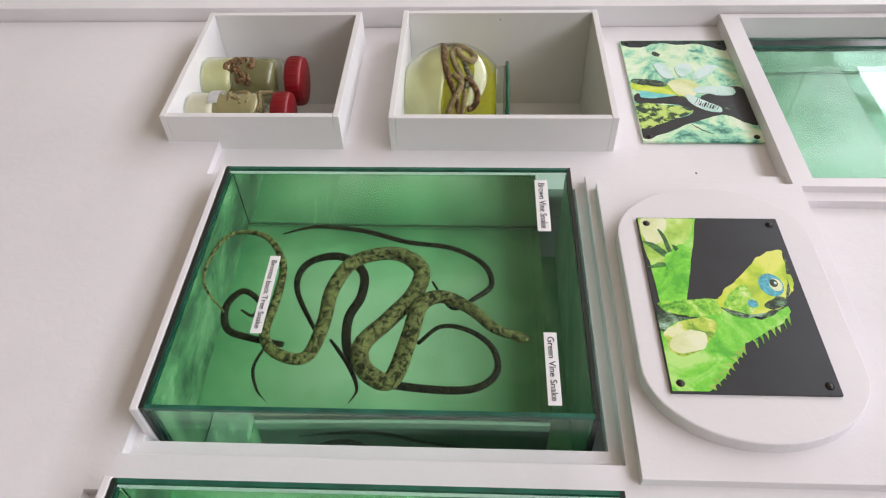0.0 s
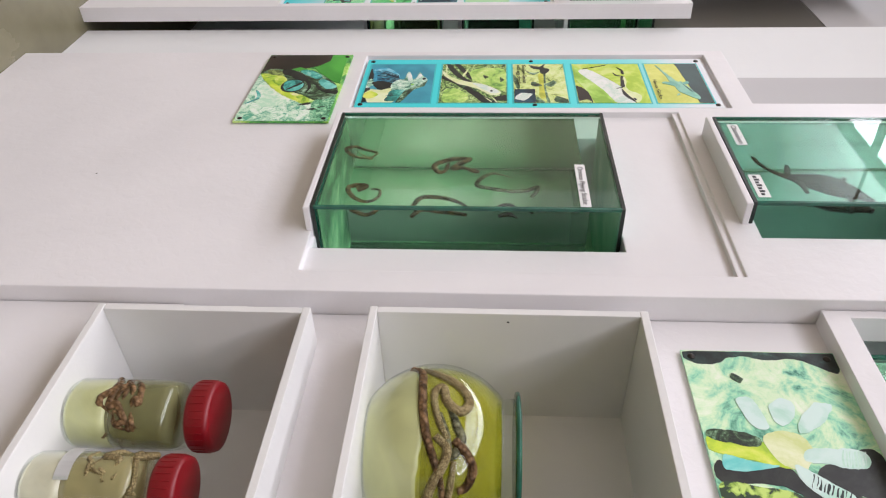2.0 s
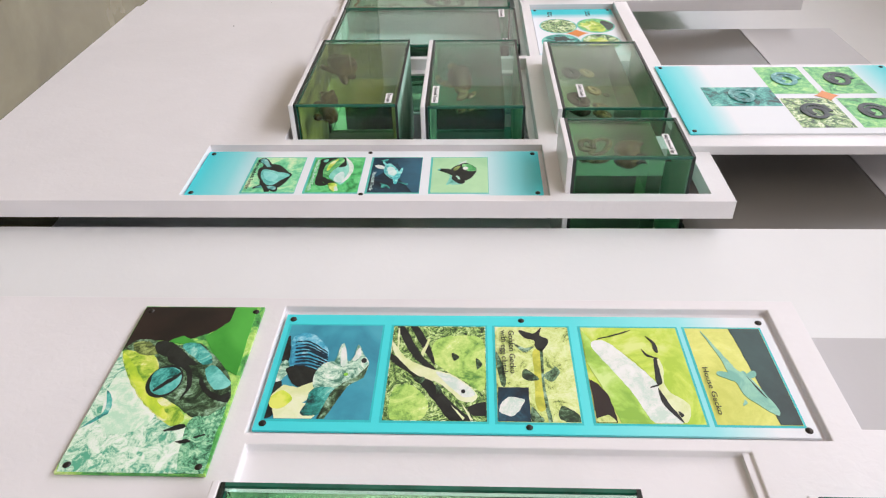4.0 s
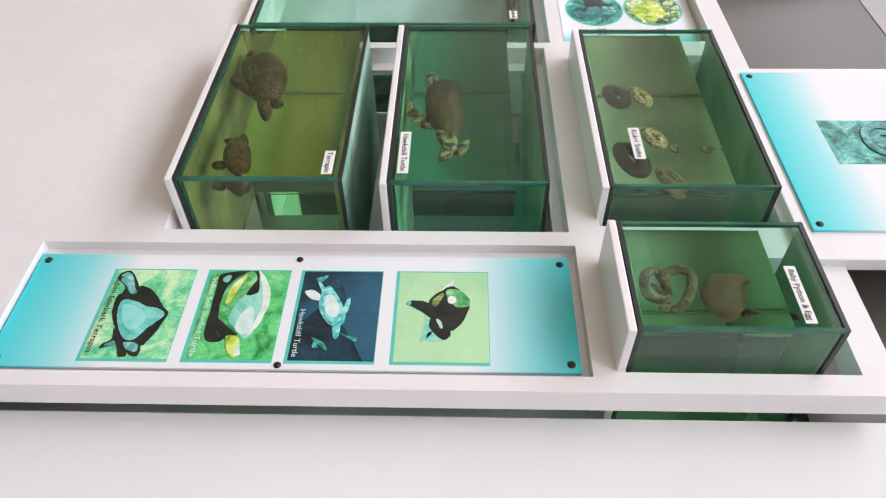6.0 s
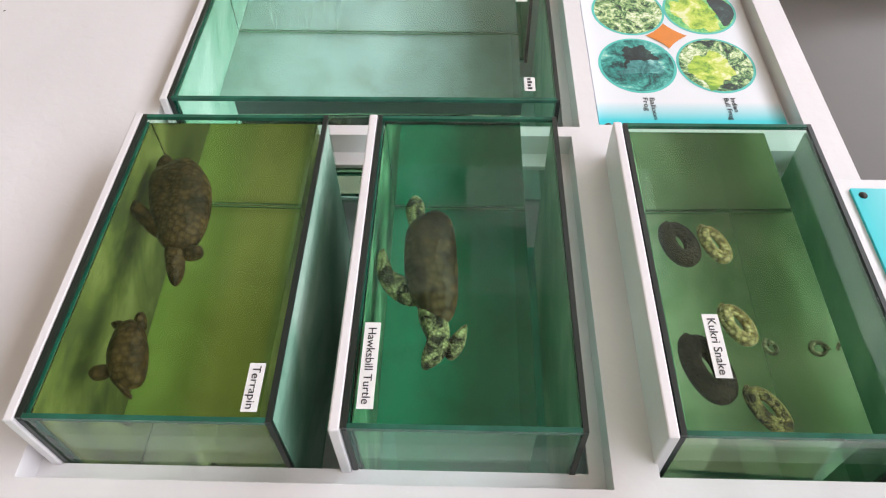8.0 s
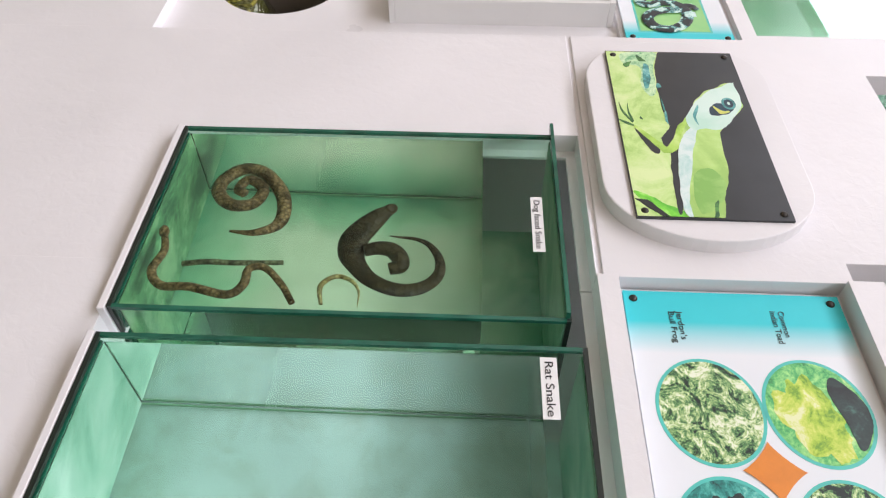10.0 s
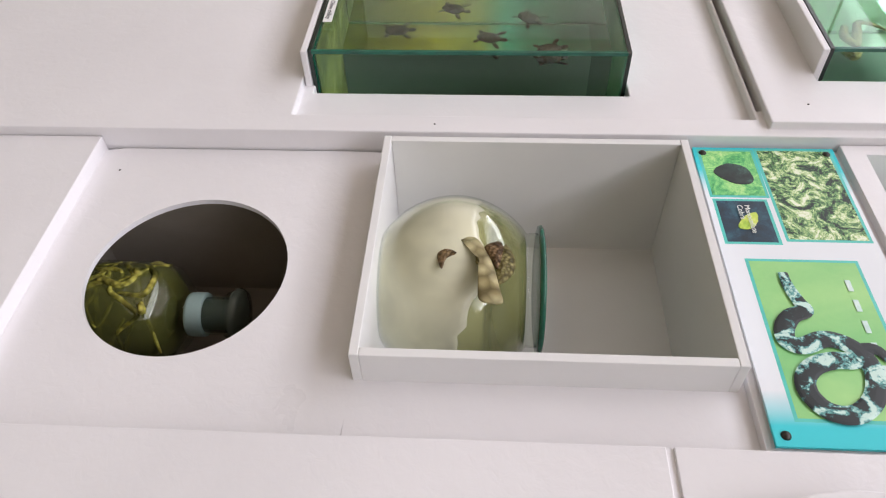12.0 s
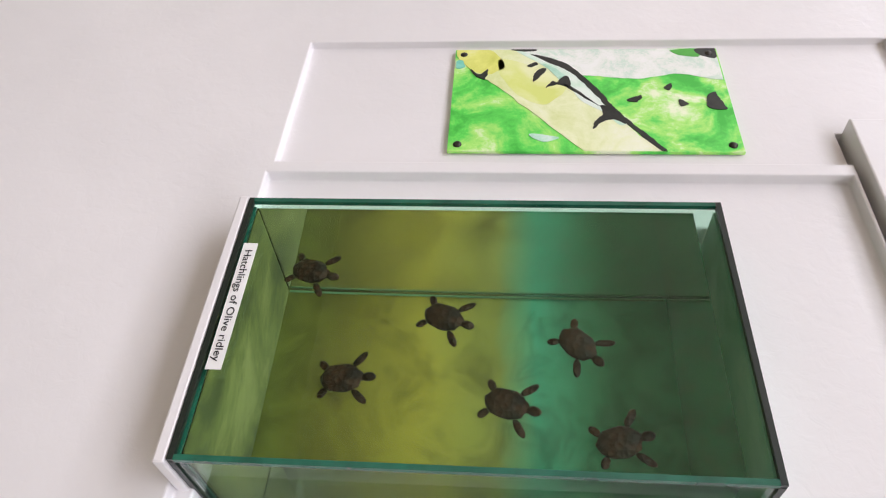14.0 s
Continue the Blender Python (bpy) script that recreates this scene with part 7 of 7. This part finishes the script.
shape(PO_S2, r, [(0.35, 0.65), (0.48, 0.79), (0.61, 0.91), (0.59, 0.81), (0.43, 0.67)], WHITEP, d, 2)
shape(PO_S2, r, [(0.50, 0.79), (0.61, 0.83), (0.73, 0.75), (0.80, 0.65), (0.77, 0.52), (0.70, 0.40), (0.61, 0.33), (0.55, 0.35), (0.49, 0.40), (0.39, 0.50), (0.34, 0.60), (0.38, 0.70)], INKY, d, 2.8)
shape(PO_S2, r, [(0.54, 0.78), (0.67, 0.79), (0.77, 0.70), (0.79, 0.61), (0.66, 0.59), (0.57, 0.66)], GREENP, d, 3.4)
spot(PO_S2, r, 0.60, 0.67, 0.049, 0.046, WHITEP, d, 4)
shape(PO_S2, r, [(0.38, 0.65), (0.47, 0.74), (0.51, 0.72), (0.42, 0.59)], OLIVEP, d, 3.6)
shape(PO_S2, r, [(0.10, 0.62), (0.17, 0.66), (0.32, 0.64), (0.42, 0.57), (0.40, 0.46), (0.30, 0.52), (0.19, 0.58)], INKY, d, 3.2)
shape(PO_S2, r, [(0.39, 0.47), (0.50, 0.45), (0.59, 0.31), (0.57, 0.25), (0.51, 0.23), (0.44, 0.28), (0.36, 0.37)], INKY, d, 3.2)
shape(PO_S2, r, [(0.43, 0.44), (0.47, 0.44), (0.51, 0.36), (0.48, 0.36)], MINT, d, 3.8)
spot(PO_S2, r, 0.13, 0.63, 0.022, 0.025, TEALM, d, 3.8)
spot(PO_S2, r, 0.50, 0.85, 0.028, 0.021, MINT, d, 3)
for text, u, w in (("Indian Sawback Terrapin", 1.096, 0.125), ("Indian Soft Shelled Turtle", 1.228, 0.13), ("Hawksbill Turtle", 1.357, 0.075)):
    lettering(text, 0.0105, u, 3.474 if w > 0.1 else 3.42, d + 0.0036, PO_S2, INK if u < 1.1 else PALEP, fit=w)
for b in (3.334, 3.511):
    screw(PO_S2, 1.341, b, F - 0.002, 0.005)

# snakes round a star
d = 0.116
for a, b, c, e, m in ((2.145, 2.315, 3.695, 3.805, SEA), (2.315, 2.428, 3.765, 3.935, GRASS), (2.445, 2.565, 3.765, 3.935, GRASS), (2.318, 2.440, 3.580, 3.738, CONTRAST), (2.455, 2.570, 3.580, 3.738, GRASS)):
    part("picture", box(a, b, c, e, d, d + 0.0002), m, PO_FOUR)
for u, v, m in ((2.235, 3.75, TEALP), (2.372, 3.85, TEALP), (2.505, 3.85, BLACKISH), (2.512, 3.66, BLACKISH), (2.378, 3.66, BLACKISH)):
    pts = [(u + 0.034 * math.cos(k * 0.62) * (1 - k / 26), v + 0.044 * math.sin(k * 0.62) * (1 - k / 26), d + 0.002) for k in range(18)]
    part("printed_coil", tube(pts, lambda s: 0.0075, 4, 6, 0.12), m, PO_FOUR)


def star(po, u, v, size, d, mat):
    pts = []
    for k in range(40):
        q = 2 * math.pi * k / 40
        pts.append((u + size * math.copysign(abs(math.cos(q)) ** 2.4, math.cos(q)), v + size * math.copysign(abs(math.sin(q)) ** 2.4, math.sin(q))))
    pts = [p for i, p in enumerate(pts) if (Vector(p) - Vector(pts[i - 1])).length > 1e-4]
    part("printed_star", prism(pts, d, d + 0.0002), mat, po)


star(PO_FOUR, 2.437, 3.752, 0.030, d + 0.001, ORANGE)

# four round frog prints
d = R + 0.018
for u, v, m in ((1.847, 4.388, CONTRAST), (1.967, 4.391, GRASS), (1.843, 4.243, SEA), (1.965, 4.244, CONTRAST)):
    disc(PO_FR, u, v, 0.0605, 0.0680, d, HALO, 0.4)
    disc(PO_FR, u, v, 0.0565, 0.0640, d, m, 1, name="round_picture")
disc(PO_FR, 1.957, 4.385, 0.032, 0.050, d, YELLOWG, 2, 15, rag=0.5)
shape(PO_FR, (1.91, 2.024, 4.327, 4.455), [(0.75, 0.85), (0.97, 0.62), (0.98, 0.38), (0.80, 0.14), (0.74, 0.4), (0.66, 0.7)], BLACKISH, d, 3)
disc(PO_FR, 1.955, 4.238, 0.034, 0.042, d, YELLOWG, 2, -10, rag=0.5)
disc(PO_FR, 1.845, 4.262, 0.030, 0.030, d, BLACKISH, 2, 30, rag=0.5)
disc(PO_FR, 1.850, 4.235, 0.036, 0.020, d, TEALP, 3, 10, rag=0.5)
star(PO_FR, 1.900, 4.318, 0.034, d + 0.001, ORANGE)
for text, u, v in (("Jerdon's\nBull Frog", 1.832, 4.525), ("Common\nIndian Toad", 1.958, 4.530), ("Balloon\nFrog", 1.850, 4.165), ("Indian\nBull Frog", 1.970, 4.165)):
    lettering(text, 0.0105, u, v, d + 0.0006, PO_FR, CHAR, fit=0.048)

# pale lizard on charcoal
r, d = (1.793, 2.0, 4.648, 5.036), 0.117
shape(PO_LIZ2, r, [(0.00, 1.00), (0.42, 1.00), (0.36, 0.88), (0.34, 0.72), (0.34, 0.60), (0.36, 0.49), (0.28, 0.42), (0.28, 0.38), (0.33, 0.34), (0.33, 0.22), (0.32, 0.10), (0.30, 0.00), (0.00, 0.00), (0.00, 0.39)], BARKP, d, 1, rounded=False)
shape(PO_LIZ2, r, [(0.13, 0.98), (0.39, 0.99), (0.35, 0.88), (0.33, 0.72), (0.27, 0.68), (0.23, 0.75), (0.25, 0.88), (0.12, 0.91)], MINTB, d, 1.6)
shape(PO_LIZ2, r, [(0.28, 0.90), (0.32, 0.88), (0.29, 0.75), (0.25, 0.75)], TEALP, d, 2.2)
shape(PO_LIZ2, r, [(0.35, 0.68), (0.36, 0.60), (0.35, 0.60)], TEALP, d, 2.2)
shape(PO_LIZ2, r, [(0.36, 0.59), (0.36, 0.51), (0.34, 0.54)], TEALP, d, 2.2)
shape(PO_LIZ2, r, [(0.35, 0.77), (0.38, 0.75), (0.34, 0.74)], TEALP, d, 2.2)
shape(PO_LIZ2, r, [(0.12, 0.90), (0.19, 0.92), (0.15, 0.88)], GRASSD, d, 2.2)
shape(PO_LIZ2, r, [(0.24, 0.97), (0.31, 0.93), (0.25, 0.93)], GRASSD, d, 2.2)
shape(PO_LIZ2, r, [(0.00, 0.39), (0.00, 0.38), (0.00, 0.38)], GRASSD, d, 2.2)
shape(PO_LIZ2, r, [(0.17, 0.55), (0.18, 0.53), (0.16, 0.54)], GRASSD, d, 2.2)
shape(PO_LIZ2, r, [(0.01, 0.13), (0.14, 0.09), (0.27, 0.04), (0.39, 0.00), (0.19, 0.00), (0.07, 0.06)], LIMEC, d, 2.2)
shape(PO_LIZ2, r, [(0.01, 0.09), (0.11, 0.07), (0.22, 0.00), (0.18, 0.00), (0.08, 0.05)], INKY, d, 2.8)
shape(PO_LIZ2, r, [(0.32, 0.35), (0.35, 0.33), (0.33, 0.18), (0.30, 0.03), (0.27, 0.03), (0.28, 0.14), (0.30, 0.25)], CHAR, d, 2.4)
shape(PO_LIZ2, r, [(0.11, 0.48), (0.19, 0.41), (0.25, 0.35), (0.22, 0.33), (0.16, 0.38)], CHAR, d, 2.4)
shape(PO_LIZ2, r, [(0.03, 0.64), (0.05, 0.58), (0.10, 0.51), (0.08, 0.52), (0.03, 0.58)], GRASSD, d, 2.6)
shape(PO_LIZ2, r, [(0.10, 0.65), (0.09, 0.58), (0.11, 0.52), (0.09, 0.52), (0.08, 0.58)], GRASSD, d, 2.6)
shape(PO_LIZ2, r, [(0.00, 0.53), (0.07, 0.51), (0.11, 0.49), (0.06, 0.50)], GRASSD, d, 2.6)
shape(PO_LIZ2, r, [(0.42, 0.49), (0.51, 0.55), (0.52, 0.47), (0.38, 0.36), (0.30, 0.33), (0.24, 0.36), (0.11, 0.48), (0.14, 0.48), (0.27, 0.39), (0.32, 0.38)], LIMEB, d, 2.8)
shape(PO_LIZ2, r, [(0.39, 0.37), (0.51, 0.55), (0.57, 0.60), (0.59, 0.65), (0.68, 0.71), (0.77, 0.74), (0.84, 0.77), (0.91, 0.78), (0.93, 0.75), (0.93, 0.69), (0.94, 0.63), (0.90, 0.59), (0.78, 0.51), (0.71, 0.46), (0.69, 0.39), (0.68, 0.27), (0.65, 0.18), (0.59, 0.10), (0.55, 0.00), (0.36, 0.00), (0.31, 0.03), (0.32, 0.14), (0.35, 0.27)], LIMES, d, 3.2)
shape(PO_LIZ2, r, [(0.44, 0.22), (0.56, 0.25), (0.63, 0.18), (0.58, 0.09), (0.44, 0.02), (0.40, 0.08)], LIMEC2, d, 3.6)
shape(PO_LIZ2, r, [(0.38, 0.36), (0.48, 0.47), (0.56, 0.49), (0.50, 0.39), (0.42, 0.22), (0.36, 0.08), (0.36, 0.00), (0.31, 0.03), (0.32, 0.14), (0.35, 0.27)], PALEP, d, 3.8)
shape(PO_LIZ2, r, [(0.49, 0.53), (0.60, 0.65), (0.73, 0.72), (0.91, 0.78), (0.93, 0.75), (0.93, 0.63), (0.80, 0.52), (0.72, 0.48), (0.60, 0.48), (0.53, 0.47)], PALEMINT, d, 4)
shape(PO_LIZ2, r, [(0.69, 0.61), (0.76, 0.64), (0.84, 0.63), (0.86, 0.60), (0.79, 0.57), (0.70, 0.56), (0.68, 0.58)], NAVY, d, 4.6)
spot(PO_LIZ2, r, 0.84, 0.64, 0.051, 0.038, TEALP, d, 5)
spot(PO_LIZ2, r, 0.84, 0.64, 0.033, 0.026, NAVY, d, 5.6)
spot(PO_LIZ2, r, 0.84, 0.64, 0.011, 0.009, MINT, d, 6.2)
shape(PO_LIZ2, r, [(0.72, 0.62), (0.77, 0.59), (0.83, 0.59), (0.76, 0.57), (0.72, 0.60)], YELP, d, 5.6)
shape(PO_LIZ2, r, [(0.60, 0.62), (0.55, 0.56), (0.57, 0.50), (0.57, 0.55), (0.60, 0.60)], TEALP, d, 4.6)
shape(PO_LIZ2, r, [(0.53, 0.08), (0.55, 0.08), (0.51, 0.00), (0.49, 0.00)], GRASSD, d, 4)

# coiled patterned snake sheet
r, d = (1.850, 2.045, 5.133, 5.596), R + 0.020
for a, b, c, e, m in ((1.859, 1.929, 5.497, 5.588, GRASS), (1.938, 2.036, 5.418, 5.590, CONTRAST), (1.861, 1.924, 5.412, 5.486, NAVY), (1.879, 2.006, 5.165, 5.380, GREENSH)):
    part("halo", box(a - 0.004, b + 0.004, c - 0.004, e + 0.004, d - 0.0002, d + 0.0001), HALO, PO_RUS)
    part("picture", box(a, b, c, e, d, d + 0.0002), m, PO_RUS)
shape(PO_RUS, (1.859, 1.929, 5.497, 5.588), [(0.15, 0.5), (0.45, 0.7), (0.8, 0.6), (0.85, 0.3), (0.5, 0.25)], BLACKISH, d, 3)
shape(PO_RUS, (1.861, 1.924, 5.412, 5.486), [(0.3, 0.35), (0.5, 0.62), (0.75, 0.7), (0.7, 0.45), (0.5, 0.3)], YELLOWG, d, 3)
line = [(1.914, 5.361), (1.915, 5.340), (1.921, 5.317), (1.925, 5.304), (1.907, 5.295), (1.895, 5.279), (1.893, 5.261), (1.908, 5.254), (1.933, 5.264), (1.953, 5.260), (1.968, 5.246), (1.974, 5.223), (1.966, 5.195), (1.949, 5.176), (1.930, 5.169), (1.910, 5.175), (1.898, 5.193), (1.899, 5.212), (1.913, 5.228), (1.936, 5.236), (1.959, 5.237), (1.973, 5.251), (1.987, 5.251), (1.995, 5.238)]
part("printed_coil", tube([(u, v, d + 0.0022) for u, v in line], lambda s: 0.0112 - 0.0055 * (1 - min(1, s / 0.2)) - 0.006 * max(0, (s - 0.85) / 0.15), 7, 8, 0.08), photo("black_white_scale_print", [(0.50, (0.006, 0.012, 0.012)), (0.56, (0.10, 0.38, 0.36)), (0.62, (0.60, 0.80, 0.72))], 36, 3, 0.5), PO_RUS)
lettering("Monocellate\nCobra", 0.010, 1.895, 5.477, d + 0.0018, PO_RUS, WHITEP, fit=0.05)
for k in range(5):
    part("print_bar", box(1.984, 1.990, 5.335 - 0.03 * k, 5.352 - 0.03 * k, d + 0.0006, d + 0.0012), PALEP, PO_RUS)

# slim lizard on bamboo
r, d = (1.481, 1.836, 6.160, 6.366), F - 0.002
shape(PO_POS, r, [(0.00, 1.00), (0.26, 1.00), (0.32, 0.86), (0.42, 0.68), (0.51, 0.46), (0.59, 0.32), (0.66, 0.13), (0.75, 0.00), (0.47, 0.00), (0.33, 0.28), (0.17, 0.60), (0.09, 0.73), (0.06, 0.79)], YPALE, d, 2, rounded=False)
shape(PO_POS, r, [(0.00, 0.99), (0.14, 0.99), (0.19, 0.81), (0.13, 0.73), (0.06, 0.79)], YELP, d, 2.4)
shape(PO_POS, r, [(0.17, 0.88), (0.31, 0.80), (0.42, 0.61), (0.33, 0.42), (0.21, 0.60)], YELPALE, d, 2.4)
shape(PO_POS, r, [(0.26, 1.00), (0.85, 0.99), (1.00, 0.88), (1.00, 0.67), (0.84, 0.73), (0.69, 0.68), (0.54, 0.71), (0.46, 0.73), (0.39, 0.86)], WHITEP, d, 1.4)
shape(PO_POS, r, [(0.28, 0.15), (0.38, 0.12), (0.33, 0.08)], MINT, d, 2)
shape(PO_POS, r, [(0.00, 0.86), (0.03, 0.88), (0.04, 0.81), (0.01, 0.80)], TEALM, d, 2.6)
shape(PO_POS, r, [(0.24, 0.98), (0.32, 0.93), (0.42, 0.82), (0.50, 0.64), (0.57, 0.40), (0.63, 0.28), (0.60, 0.23), (0.55, 0.34), (0.47, 0.46), (0.42, 0.61), (0.35, 0.80)], MINTW, d, 3)
shape(PO_POS, r, [(0.29, 0.94), (0.39, 0.88), (0.46, 0.77), (0.54, 0.56), (0.59, 0.38), (0.66, 0.21), (0.72, 0.08), (0.75, 0.00), (0.73, 0.01), (0.64, 0.20), (0.57, 0.37), (0.50, 0.59), (0.44, 0.75), (0.37, 0.84)], INKY, d, 3.6)
shape(PO_POS, r, [(0.34, 0.84), (0.39, 0.78), (0.44, 0.67), (0.42, 0.65), (0.37, 0.75)], MINT, d, 4)
shape(PO_POS, r, [(0.39, 0.64), (0.42, 0.71), (0.44, 0.67), (0.43, 0.59), (0.39, 0.62), (0.35, 0.59), (0.37, 0.65)], INKY, d, 4.4)
shape(PO_POS, r, [(0.54, 0.41), (0.57, 0.39), (0.62, 0.24), (0.58, 0.28), (0.54, 0.26), (0.50, 0.19), (0.52, 0.28), (0.54, 0.32)], INKY, d, 4.4)
shape(PO_POS, r, [(0.31, 0.75), (0.35, 0.79), (0.34, 0.73), (0.30, 0.65)], INKY, d, 4.4)
shape(PO_POS, r, [(0.28, 0.82), (0.31, 0.85), (0.32, 0.83), (0.29, 0.80)], INKY, d, 4.4)
shape(PO_POS, r, [(0.06, 0.78), (0.10, 0.73), (0.13, 0.78), (0.12, 0.68), (0.09, 0.71)], INKY, d, 4.4)
shape(PO_POS, r, [(0.43, 0.61), (0.53, 0.42), (0.54, 0.40), (0.42, 0.59)], INKY, d, 4.4)
shape(PO_POS, r, [(0.22, 1.00), (0.31, 1.00), (0.31, 0.98), (0.25, 0.98)], INKY, d, 4.4)
shape(PO_POS, r, [(0.91, 0.45), (0.94, 0.54), (0.96, 0.50), (0.98, 0.39), (0.93, 0.38)], INKY, d, 3)
shape(PO_POS, r, [(0.92, 0.99), (1.00, 0.99), (0.99, 0.89), (0.94, 0.92)], INKY, d, 3)
shape(PO_POS, r, [(0.63, 0.46), (0.69, 0.51), (0.67, 0.45)], INKY, d, 3)
shape(PO_POS, r, [(0.82, 0.47), (0.85, 0.43), (0.82, 0.41)], INKY, d, 3)
shape(PO_POS, r, [(0.78, 0.60), (0.81, 0.63), (0.79, 0.56)], INKY, d, 3)
shape(PO_POS, r, [(0.83, 0.98), (0.93, 0.99), (0.93, 0.91), (0.85, 0.93)], LEAFG, d, 2.6)


# ---- small marks on the paintwork ----
for u, v, d in ((1.585, 2.0708, 0.10), (0.86, 4.62, F - 0.002), (0.80, 4.35, F + 0.006), (1.02, 5.55, R), (1.90, 1.68, P1AR + 0.0005), (0.83, 2.45, F), (1.48, 5.62, F + 0.003), (2.02, 5.66, F + 0.016)):
    nail = thing("nail_head", "tiny dark nail head in white paint", "nail", (u, v, d), "nail heads")
    bm = bmesh.new()
    bmesh.ops.create_uvsphere(bm, u_segments=8, v_segments=6, radius=1.0, matrix=Matrix.Translation((u, v, d)) @ Matrix.Diagonal((0.0018, 0.0018, 0.0008, 1)))
    part("head", bm, SCREW, nail)
